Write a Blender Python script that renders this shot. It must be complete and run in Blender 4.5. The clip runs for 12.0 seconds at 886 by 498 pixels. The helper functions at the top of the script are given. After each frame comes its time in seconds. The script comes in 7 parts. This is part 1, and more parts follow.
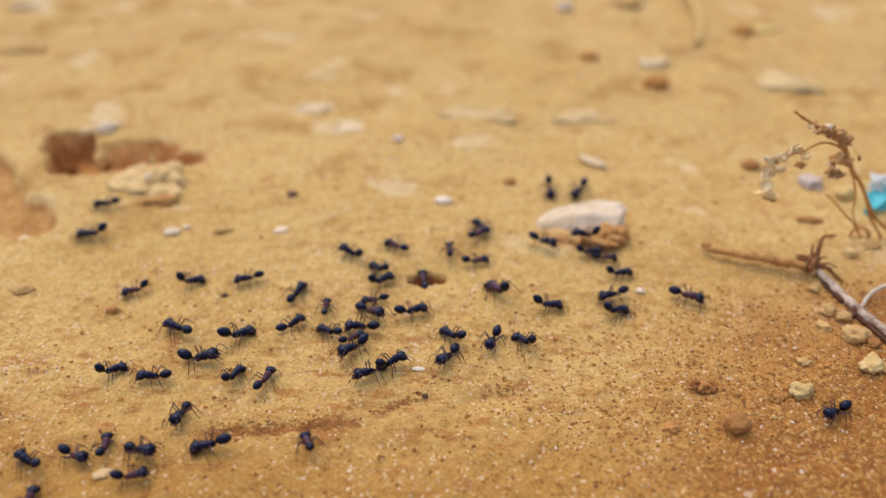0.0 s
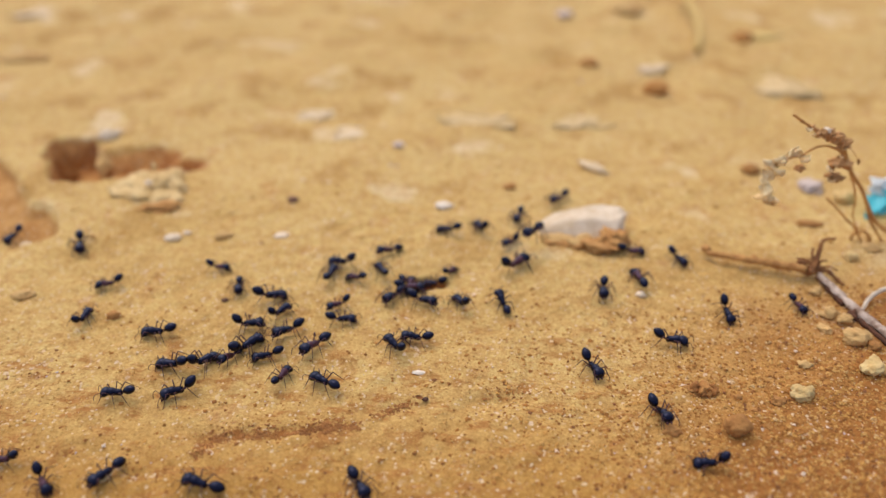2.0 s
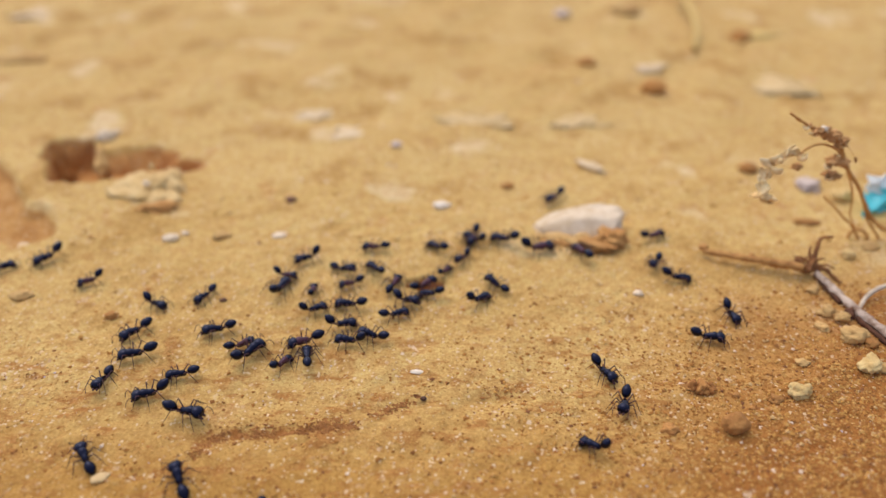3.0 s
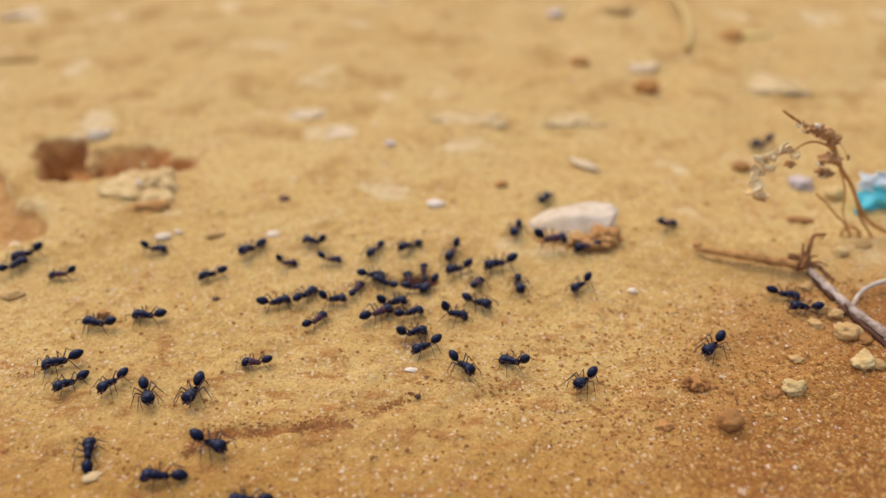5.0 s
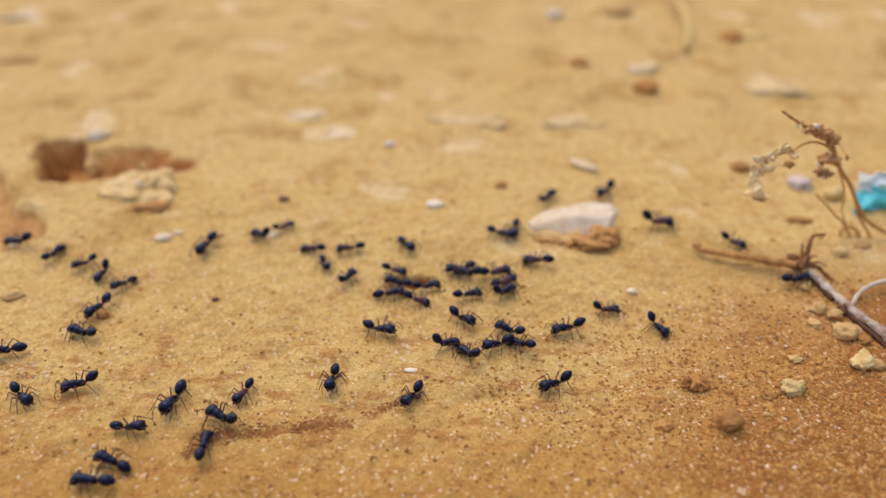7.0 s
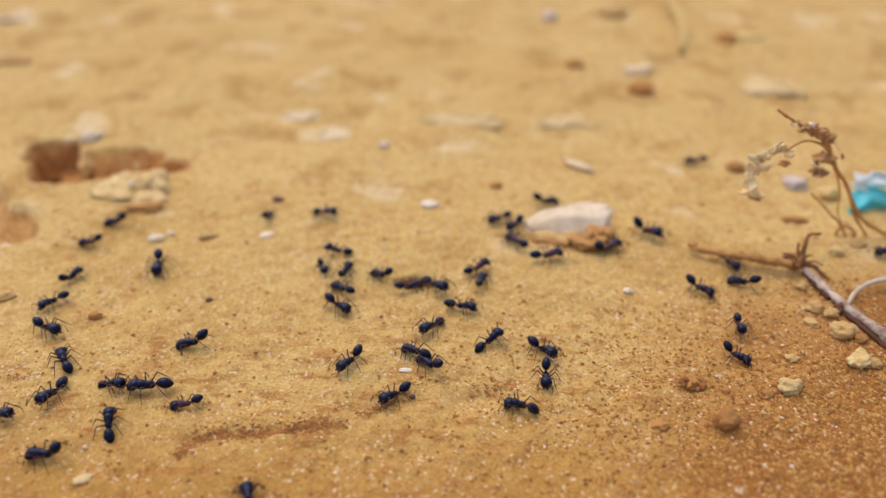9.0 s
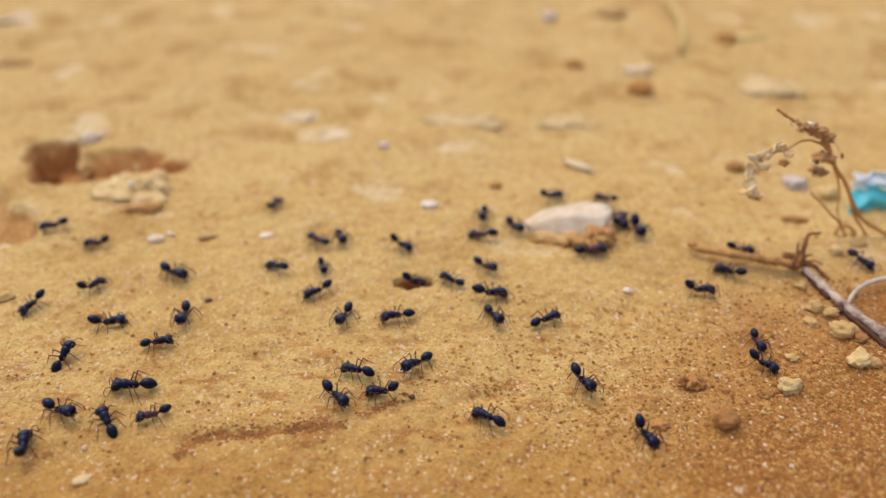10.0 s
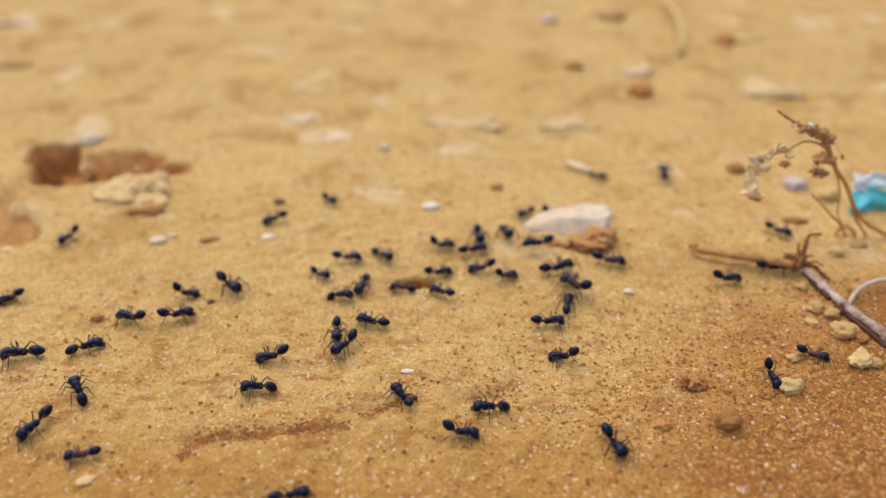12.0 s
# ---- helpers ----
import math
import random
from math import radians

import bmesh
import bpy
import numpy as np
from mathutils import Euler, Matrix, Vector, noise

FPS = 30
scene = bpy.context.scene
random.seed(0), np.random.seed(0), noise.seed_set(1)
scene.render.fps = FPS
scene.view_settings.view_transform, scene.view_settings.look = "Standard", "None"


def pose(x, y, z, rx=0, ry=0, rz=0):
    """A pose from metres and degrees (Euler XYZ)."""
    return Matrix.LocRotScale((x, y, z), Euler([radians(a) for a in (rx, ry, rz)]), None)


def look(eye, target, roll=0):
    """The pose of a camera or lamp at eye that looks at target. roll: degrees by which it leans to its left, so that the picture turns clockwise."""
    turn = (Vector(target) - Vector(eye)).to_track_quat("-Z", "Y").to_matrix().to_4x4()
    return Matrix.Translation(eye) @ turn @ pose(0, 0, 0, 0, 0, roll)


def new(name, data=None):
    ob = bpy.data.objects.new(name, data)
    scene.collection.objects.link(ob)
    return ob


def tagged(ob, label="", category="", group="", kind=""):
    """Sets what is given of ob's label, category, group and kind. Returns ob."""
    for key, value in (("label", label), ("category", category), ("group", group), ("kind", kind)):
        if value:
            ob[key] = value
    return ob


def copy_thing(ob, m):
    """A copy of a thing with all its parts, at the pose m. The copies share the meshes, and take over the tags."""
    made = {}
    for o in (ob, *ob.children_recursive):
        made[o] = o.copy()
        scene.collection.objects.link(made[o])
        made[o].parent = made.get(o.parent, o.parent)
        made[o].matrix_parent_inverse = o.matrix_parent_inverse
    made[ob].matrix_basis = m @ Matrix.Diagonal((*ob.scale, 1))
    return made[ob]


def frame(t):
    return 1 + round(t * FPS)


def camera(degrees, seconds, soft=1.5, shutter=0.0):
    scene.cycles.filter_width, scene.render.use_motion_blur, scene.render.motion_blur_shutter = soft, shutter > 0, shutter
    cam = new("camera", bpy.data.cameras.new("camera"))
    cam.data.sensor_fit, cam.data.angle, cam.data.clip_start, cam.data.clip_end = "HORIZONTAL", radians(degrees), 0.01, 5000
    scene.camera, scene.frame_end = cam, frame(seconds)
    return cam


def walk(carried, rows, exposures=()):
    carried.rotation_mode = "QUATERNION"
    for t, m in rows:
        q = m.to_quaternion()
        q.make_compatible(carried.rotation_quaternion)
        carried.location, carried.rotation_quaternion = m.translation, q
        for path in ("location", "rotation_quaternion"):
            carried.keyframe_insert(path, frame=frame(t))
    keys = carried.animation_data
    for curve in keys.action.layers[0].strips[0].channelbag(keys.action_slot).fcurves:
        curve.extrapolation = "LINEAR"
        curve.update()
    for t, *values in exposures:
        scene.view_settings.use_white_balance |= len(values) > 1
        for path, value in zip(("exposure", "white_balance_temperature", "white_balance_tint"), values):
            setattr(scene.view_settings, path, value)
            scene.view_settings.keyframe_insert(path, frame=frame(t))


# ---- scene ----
# Camera: hand-held close to the ground, leaning over the nest entrance.
cam = camera(62.0, 12.0, soft=1.45)
cam.data.dof.use_dof = True
cam.data.dof.focus_distance = 0.147
cam.data.dof.aperture_fstop = 6.8
PATH = [
    (0, (-0.00013, -0.00021, 0.10981), (0.00007, 0.16077, -0.00888), 0.106),
    (0.5, (-0.00025, -0.00030, 0.10975), (0.00003, 0.16113, -0.00832), 0.102),
    (1, (-0.00046, -0.00070, 0.10977), (-0.00020, 0.16113, -0.00776), 0.085),
    (1.5, (0.00001, -0.00092, 0.10930), (-0.00011, 0.16134, -0.00762), -0.072),
    (2, (0.00030, -0.00111, 0.10898), (-0.00005, 0.16138, -0.00763), -0.183),
    (2.5, (0.00063, -0.00124, 0.10881), (0.00013, 0.16135, -0.00766), -0.279),
    (3, (0.00057, -0.00128, 0.10885), (0.00051, 0.16125, -0.00771), -0.294),
    (5, (0.00046, -0.00155, 0.10792), (0.00214, 0.16126, -0.00822), -0.053),
    (5.5, (0.00047, -0.00177, 0.10787), (0.00222, 0.16112, -0.00817), -0.045),
    (6, (0.00046, -0.00180, 0.10781), (0.00225, 0.16121, -0.00806), -0.066),
    (6.5, (0.00048, -0.00173, 0.10793), (0.00225, 0.16122, -0.00803), -0.091),
    (7, (0.00041, -0.00166, 0.10791), (0.00228, 0.16128, -0.00806), -0.059),
    (9, (0.00059, -0.00157, 0.10644), (0.00361, 0.16208, -0.00850), 0.068),
    (9.5, (0.00073, -0.00151, 0.10656), (0.00365, 0.16210, -0.00843), -0.020),
    (10, (0.00085, -0.00164, 0.10624), (0.00371, 0.16217, -0.00848), -0.067),
    (10.5, (0.00046, -0.00161, 0.10623), (0.00363, 0.16219, -0.00849), -0.003),
    (11, (0.00053, -0.00187, 0.10589), (0.00344, 0.16222, -0.00842), -0.075),
    (11.5, (-0.00003, -0.00185, 0.10648), (0.00322, 0.16204, -0.00810), -0.094),
    (12, (0.00017, -0.00207, 0.10631), (0.00333, 0.16205, -0.00794), -0.068),
]
walk(cam, [(t, look(eye, target, roll)) for t, eye, target, roll in PATH], exposures=[(0.0, 1.0, 6600, 10), (12.0, 1.0, 6600, 10)])

# World: hazy bright sky with one wide, soft sun behind and to the left.
SUN_HEIGHT, SUN_TURN = radians(63), radians(-30)
sky_world = bpy.data.worlds.new("sky")
scene.world = sky_world
sky_world.use_nodes = True
sky = sky_world.node_tree.nodes.new("ShaderNodeTexSky")
sky.sky_type, sky.sun_disc = "NISHITA", False
sky.sun_elevation, sky.sun_rotation = SUN_HEIGHT, SUN_TURN
sky.air_density, sky.dust_density, sky.ozone_density = 0.7, 3.0, 0.5
background = sky_world.node_tree.nodes["Background"]
background.inputs["Strength"].default_value = 0.107
sky_world.node_tree.links.new(sky.outputs[0], background.inputs[0])
sun = new("sun", bpy.data.lights.new("sun", "SUN"))
sun.data.energy, sun.data.angle, sun.data.color = 0.60, radians(150), (0.95, 0.94, 0.84)
sun.matrix_world = look((math.sin(SUN_TURN) * math.cos(SUN_HEIGHT), math.cos(SUN_TURN) * math.cos(SUN_HEIGHT), math.sin(SUN_HEIGHT)), (0, 0, 0))


# ---- materials ----
# where the nest's shaft opens
NEST = (-0.0039, 0.1371)


def node(tree, kind, **values):
    n = tree.nodes.new(kind)
    for key, value in values.items():
        n.inputs[key.replace("_", " ")].default_value = value
    return n


def mixed(tree, factor, a, b, blend="MIX"):
    """A colour mix of a and b; each is a socket or a colour."""
    m = tree.nodes.new("ShaderNodeMix")
    m.data_type, m.blend_type = "RGBA", blend
    for slot, value in ((0, factor), (6, a), (7, b)):
        if isinstance(value, (int, float)):
            m.inputs[slot].default_value = value
        elif isinstance(value, tuple):
            m.inputs[slot].default_value = (*value, 1.0)
        else:
            tree.links.new(value, m.inputs[slot])
    return m.outputs[2]


def ramp(tree, value, low, high):
    r = tree.nodes.new("ShaderNodeMapRange")
    r.interpolation_type = "SMOOTHSTEP"
    r.inputs["From Min"].default_value, r.inputs["From Max"].default_value = low, high
    tree.links.new(value, r.inputs["Value"])
    return r.outputs[0]


def noise_of(tree, place, scale, detail=4.0, rough=0.6):
    n = node(tree, "ShaderNodeTexNoise", Scale=scale, Detail=detail, Roughness=rough)
    tree.links.new(place, n.inputs["Vector"])
    return n.outputs["Fac"]


def started(name):
    m = bpy.data.materials.new(name)
    m.use_nodes = True
    tree = m.node_tree
    place = tree.nodes.new("ShaderNodeTexCoord").outputs["Object"]
    return m, tree, tree.nodes["Principled BSDF"], place


def bumped(tree, shader, height, strength, distance):
    b = node(tree, "ShaderNodeBump", Strength=strength, Distance=distance)
    tree.links.new(height, b.inputs["Height"])
    tree.links.new(b.outputs[0], shader.inputs["Normal"])


def surface(name, light, dark, scale, rough=0.85, gloss=0.3, fine=6.0, relief_size=0.0002, vary=0.25):
    """Two tones at two scales, with relief, and a slightly different tone for each thing."""
    m, tree, shader, place = started(name)
    tone = mixed(tree, ramp(tree, noise_of(tree, place, scale), 0.35, 0.65), light, dark)
    grain = noise_of(tree, place, scale * fine, 3.0)
    tone = mixed(tree, 0.45, tone, mixed(tree, grain, (0.25, 0.25, 0.25), (0.85, 0.85, 0.85)), "OVERLAY")
    info = tree.nodes.new("ShaderNodeObjectInfo")
    hsv = tree.nodes.new("ShaderNodeHueSaturation")
    tree.links.new(tone, hsv.inputs["Color"])
    spread = tree.nodes.new("ShaderNodeMapRange")
    spread.inputs["To Min"].default_value, spread.inputs["To Max"].default_value = 1 - vary, 1 + vary
    tree.links.new(info.outputs["Random"], spread.inputs["Value"])
    tree.links.new(spread.outputs[0], hsv.inputs["Value"])
    tree.links.new(hsv.outputs[0], shader.inputs["Base Color"])
    shader.inputs["Roughness"].default_value = rough
    shader.inputs["Specular IOR Level"].default_value = gloss
    bumped(tree, shader, grain, 0.6, relief_size)
    return m


def sand_material():
    m, tree, shader, place = started("sand")
    # golden sand close by, paler dust farther off, both in broad patches
    split = tree.nodes.new("ShaderNodeSeparateXYZ")
    tree.links.new(place, split.inputs[0])
    patch = noise_of(tree, place, 22, 5, 0.65)
    drift = tree.nodes.new("ShaderNodeMath")
    drift.operation = "MULTIPLY_ADD"
    tree.links.new(patch, drift.inputs[0])
    drift.inputs[1].default_value = 0.05
    tree.links.new(split.outputs[1], drift.inputs[2])
    dust = ramp(tree, drift.outputs[0], 0.095, 0.235)

    def times(a, b):
        """The product of two factors."""
        m = tree.nodes.new("ShaderNodeMath")
        m.operation = "MULTIPLY"
        tree.links.new(a, m.inputs[0])
        tree.links.new(b, m.inputs[1])
        return m.outputs[0]

    # the damp reach of ground round the nest, fading into the dry plain
    reach = node(tree, "ShaderNodeVectorMath")
    reach.operation = "DISTANCE"
    tree.links.new(place, reach.inputs[0])
    reach.inputs[1].default_value = (0.03, 0.10, 0.0)
    local = ramp(tree, reach.outputs["Value"], 0.42, 0.16)
    gold = mixed(tree, ramp(tree, patch, 0.35, 0.68), (0.582, 0.390, 0.143), (0.506, 0.320, 0.105))
    pale = mixed(tree, ramp(tree, patch, 0.35, 0.68), (0.562, 0.388, 0.150), (0.510, 0.335, 0.116))
    tone = mixed(tree, dust, gold, pale)
    # a more orange, damper sheet close by
    tone = mixed(tree, times(local, ramp(tree, drift.outputs[0], 0.132, 0.098)), tone, (0.415, 0.226, 0.056))
    # redder towards the twig's side
    side = tree.nodes.new("ShaderNodeMath")
    side.operation = "MULTIPLY_ADD"
    tree.links.new(patch, side.inputs[0])
    side.inputs[1].default_value = 0.05
    tree.links.new(split.outputs[0], side.inputs[2])
    near_side = times(ramp(tree, side.outputs[0], 0.045, 0.125), ramp(tree, drift.outputs[0], 0.180, 0.125))
    tone = mixed(tree, times(local, near_side), tone, (0.475, 0.240, 0.066))
    # orange-brown streaks where the crust has dried, drawn out sideways
    drawn = node(tree, "ShaderNodeVectorMath")
    drawn.operation = "MULTIPLY"
    tree.links.new(place, drawn.inputs[0])
    drawn.inputs[1].default_value = (1.0, 2.6, 1.0)
    streak = times(ramp(tree, noise_of(tree, drawn.outputs[0], 105, 6, 0.68), 0.51, 0.64), ramp(tree, drift.outputs[0], 0.170, 0.125))
    tone = mixed(tree, times(local, streak), tone, (0.37, 0.175, 0.050))
    # the scraped furrow, where redder earth shows
    offset = tree.nodes.new("ShaderNodeMath")
    offset.operation = "MULTIPLY_ADD"
    tree.links.new(split.outputs[0], offset.inputs[0])
    offset.inputs[1].default_value = -0.07
    tree.links.new(split.outputs[1], offset.inputs[2])
    apart = tree.nodes.new("ShaderNodeMath")
    apart.operation = "SUBTRACT"
    tree.links.new(offset.outputs[0], apart.inputs[0])
    apart.inputs[1].default_value = 0.0935
    span = tree.nodes.new("ShaderNodeMath")
    span.operation = "ABSOLUTE"
    tree.links.new(apart.outputs[0], span.inputs[0])
    frayed = tree.nodes.new("ShaderNodeMath")
    frayed.operation = "MULTIPLY_ADD"
    tree.links.new(noise_of(tree, place, 330, 4, 0.7), frayed.inputs[0])
    frayed.inputs[1].default_value = 0.0060
    tree.links.new(span.outputs[0], frayed.inputs[2])
    ends = tree.nodes.new("ShaderNodeMath")
    ends.operation = "MULTIPLY"
    tree.links.new(ramp(tree, split.outputs[0], -0.050, -0.042), ends.inputs[0])
    tree.links.new(ramp(tree, split.outputs[0], -0.015, -0.021), ends.inputs[1])
    scraped = tree.nodes.new("ShaderNodeMath")
    scraped.operation = "MULTIPLY"
    tree.links.new(ramp(tree, frayed.outputs[0], 0.0044, 0.0030), scraped.inputs[0])
    tree.links.new(ends.outputs[0], scraped.inputs[1])
    tone = mixed(tree, scraped.outputs[0], tone, (0.33, 0.145, 0.040))
    # reddish earth in small crusts
    crust = ramp(tree, noise_of(tree, place, 75, 6, 0.75), 0.55, 0.70)
    tone = mixed(tree, crust, tone, mixed(tree, dust, (0.34, 0.155, 0.044), (0.44, 0.235, 0.075)))
    # brown blotches in the dust farther off
    blotch = ramp(tree, noise_of(tree, place, 52, 3, 0.55), 0.54, 0.64)
    far_blotch = tree.nodes.new("ShaderNodeMath")
    far_blotch.operation = "MULTIPLY"
    tree.links.new(blotch, far_blotch.inputs[0])
    tree.links.new(dust, far_blotch.inputs[1])
    tone = mixed(tree, far_blotch.outputs[0], tone, (0.43, 0.262, 0.082))
    light_blotch = ramp(tree, noise_of(tree, place, 38, 3, 0.5), 0.60, 0.70)
    far_light = tree.nodes.new("ShaderNodeMath")
    far_light.operation = "MULTIPLY"
    tree.links.new(light_blotch, far_light.inputs[0])
    tree.links.new(dust, far_light.inputs[1])
    tone = mixed(tree, far_light.outputs[0], tone, (0.66, 0.50, 0.28))
    # redder, damper earth round the twig
    spot = node(tree, "ShaderNodeVectorMath")
    spot.operation = "DISTANCE"
    tree.links.new(place, spot.inputs[0])
    spot.inputs[1].default_value = (0.095, 0.070, 0.0)
    wobble = tree.nodes.new("ShaderNodeMath")
    wobble.operation = "MULTIPLY_ADD"
    tree.links.new(noise_of(tree, place, 45, 4), wobble.inputs[0])
    wobble.inputs[1].default_value = 0.06
    tree.links.new(spot.outputs["Value"], wobble.inputs[2])
    damp = ramp(tree, wobble.outputs[0], 0.100, 0.050)
    tone = mixed(tree, damp, tone, (0.300, 0.116, 0.027))
    # darker, redder soil under the twig's stem, frayed at its edge
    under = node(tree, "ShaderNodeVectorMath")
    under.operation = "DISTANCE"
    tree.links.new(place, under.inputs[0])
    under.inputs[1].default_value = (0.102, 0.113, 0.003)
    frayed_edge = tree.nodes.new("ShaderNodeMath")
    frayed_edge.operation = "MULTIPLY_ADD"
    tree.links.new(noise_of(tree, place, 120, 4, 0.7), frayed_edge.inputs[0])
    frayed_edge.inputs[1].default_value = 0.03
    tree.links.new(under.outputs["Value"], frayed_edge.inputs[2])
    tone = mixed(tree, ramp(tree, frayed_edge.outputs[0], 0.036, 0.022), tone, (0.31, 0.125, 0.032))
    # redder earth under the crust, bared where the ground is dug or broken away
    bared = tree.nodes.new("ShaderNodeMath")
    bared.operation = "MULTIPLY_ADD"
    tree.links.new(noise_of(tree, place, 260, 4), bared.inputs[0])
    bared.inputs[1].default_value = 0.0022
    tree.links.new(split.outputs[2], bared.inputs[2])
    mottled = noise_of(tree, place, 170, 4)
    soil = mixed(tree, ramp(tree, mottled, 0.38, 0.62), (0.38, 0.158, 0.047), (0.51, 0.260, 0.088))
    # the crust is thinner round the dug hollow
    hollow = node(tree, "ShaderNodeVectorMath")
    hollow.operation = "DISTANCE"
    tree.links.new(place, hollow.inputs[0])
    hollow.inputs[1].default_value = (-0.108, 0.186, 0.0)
    # tan earth along the broken crust beyond the hollow's rim, its slope's shade in the colour
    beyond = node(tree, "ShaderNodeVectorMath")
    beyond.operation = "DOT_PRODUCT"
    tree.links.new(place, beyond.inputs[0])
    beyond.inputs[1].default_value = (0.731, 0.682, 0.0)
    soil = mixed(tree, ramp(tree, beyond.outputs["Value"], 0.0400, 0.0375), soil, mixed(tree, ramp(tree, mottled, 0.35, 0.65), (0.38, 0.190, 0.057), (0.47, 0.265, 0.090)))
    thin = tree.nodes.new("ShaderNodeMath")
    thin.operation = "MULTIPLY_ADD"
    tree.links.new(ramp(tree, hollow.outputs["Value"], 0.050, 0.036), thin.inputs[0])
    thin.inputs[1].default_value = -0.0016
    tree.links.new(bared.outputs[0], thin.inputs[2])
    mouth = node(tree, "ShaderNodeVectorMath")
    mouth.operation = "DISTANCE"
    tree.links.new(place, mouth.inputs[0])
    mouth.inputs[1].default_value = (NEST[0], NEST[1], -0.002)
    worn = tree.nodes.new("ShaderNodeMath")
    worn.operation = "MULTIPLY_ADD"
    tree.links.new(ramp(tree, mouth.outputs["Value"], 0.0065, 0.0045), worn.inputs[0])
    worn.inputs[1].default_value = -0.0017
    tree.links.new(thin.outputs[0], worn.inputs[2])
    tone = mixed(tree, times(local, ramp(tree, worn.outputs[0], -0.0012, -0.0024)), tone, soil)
    # mottling of a few millimetres
    mottle = noise_of(tree, place, 330, 5, 0.7)
    tone = mixed(tree, 0.5, tone, mixed(tree, ramp(tree, mottle, 0.25, 0.75), (0.40, 0.31, 0.22), (0.64, 0.65, 0.66)), "OVERLAY")
    # grain by grain
    grain = noise_of(tree, place, 1500, 3.0, 0.72)
    tone = mixed(tree, 0.42, tone, mixed(tree, ramp(tree, grain, 0.28, 0.72), (0.33, 0.25, 0.17), (0.74, 0.76, 0.80)), "OVERLAY")
    cells = node(tree, "ShaderNodeTexVoronoi", Scale=2000.0)
    tree.links.new(place, cells.inputs["Vector"])
    parts = tree.nodes.new("ShaderNodeSeparateColor")
    tree.links.new(cells.outputs["Color"], parts.inputs[0])
    tone = mixed(tree, ramp(tree, parts.outputs[0], 0.95, 0.98), tone, (0.66, 0.47, 0.27))
    tone = mixed(tree, ramp(tree, parts.outputs[1], 0.972, 0.988), tone, (0.42, 0.215, 0.072))
    # coarser bits: pinkish quartz and rusty crumbs, in loose patches
    bits = node(tree, "ShaderNodeTexVoronoi", Scale=1250.0)
    tree.links.new(place, bits.inputs["Vector"])
    kinds = tree.nodes.new("ShaderNodeSeparateColor")
    tree.links.new(bits.outputs["Color"], kinds.inputs[0])
    strewn = times(local, ramp(tree, noise_of(tree, place, 60, 4, 0.7), 0.44, 0.70))
    tone = mixed(tree, times(strewn, ramp(tree, kinds.outputs[0], 0.955, 0.975)), tone, (0.70, 0.51, 0.34))
    tone = mixed(tree, times(strewn, ramp(tree, kinds.outputs[1], 0.970, 0.985)), tone, (0.41, 0.205, 0.065))
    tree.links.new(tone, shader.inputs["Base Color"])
    shader.inputs["Roughness"].default_value = 0.9
    shader.inputs["Specular IOR Level"].default_value = 0.2
    bumped(tree, shader, grain, 0.8, 0.00036)
    return m


def grain_material(name, stops):
    """Loose grains in the given tones, each grain one of them."""
    m, tree, shader, place = started(name)
    pick = tree.nodes.new("ShaderNodeNewGeometry").outputs["Random Per Island"]
    r = tree.nodes.new("ShaderNodeValToRGB")
    r.color_ramp.interpolation = "CONSTANT"
    for n, (at, colour) in enumerate(stops):
        e = r.color_ramp.elements[n] if n < 2 else r.color_ramp.elements.new(at)
        e.position, e.color = at, (*colour, 1)
    tree.links.new(pick, r.inputs[0])
    tree.links.new(r.outputs[0], shader.inputs["Base Color"])
    shader.inputs["Roughness"].default_value = 0.85
    shader.inputs["Specular IOR Level"].default_value = 0.15
    return m


def shell_material(name, base, rough):
    """An insect's dark, faintly blue cuticle with fine pitting."""
    m, tree, shader, place = started(name)
    tone = mixed(tree, noise_of(tree, place, 900, 3), base, tuple(1.9 * c for c in base))
    tree.links.new(tone, shader.inputs["Base Color"])
    shader.inputs["Roughness"].default_value = rough
    shader.inputs["Specular IOR Level"].default_value = 0.38
    shader.inputs["Specular Tint"].default_value = (0.46, 0.54, 1.0, 1.0)
    bumped(tree, shader, noise_of(tree, place, 5000, 2), 0.12, 0.00003)
    return m


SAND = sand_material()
GRAINS = grain_material("loose_grains", ((0.0, (0.56, 0.33, 0.10)), (0.26, (0.48, 0.255, 0.070)), (0.48, (0.58, 0.36, 0.13)), (0.70, (0.47, 0.25, 0.075)),
                                         (0.85, (0.62, 0.42, 0.19)), (0.966, (0.36, 0.17, 0.055)), (0.977, (0.76, 0.60, 0.45)), (0.992, (0.52, 0.42, 0.40))))
COARSE = grain_material("coarse_grains", ((0.0, (0.50, 0.255, 0.066)), (0.22, (0.34, 0.145, 0.036)), (0.44, (0.54, 0.30, 0.090)), (0.62, (0.40, 0.175, 0.045)),
                                          (0.83, (0.28, 0.115, 0.034)), (0.93, (0.58, 0.37, 0.16)), (0.965, (0.74, 0.56, 0.40)), (0.977, (0.23, 0.095, 0.038))))
SHELL = shell_material("black_cuticle", (0.0022, 0.0014, 0.0040), 0.17)
RED_SHELL = shell_material("reddish_black_cuticle", (0.052, 0.017, 0.016), 0.3)
LIMB_SHELL = shell_material("brown_black_limb", (0.052, 0.021, 0.015), 0.45)
CHALK = surface("chalky_stone", (0.76, 0.60, 0.43), (0.64, 0.46, 0.29), 300, 0.9, relief_size=0.0004, vary=0.08)
LIME = surface("yellow_limestone", (0.71, 0.495, 0.22), (0.59, 0.365, 0.13), 220, 0.9, relief_size=0.0004, vary=0.12)
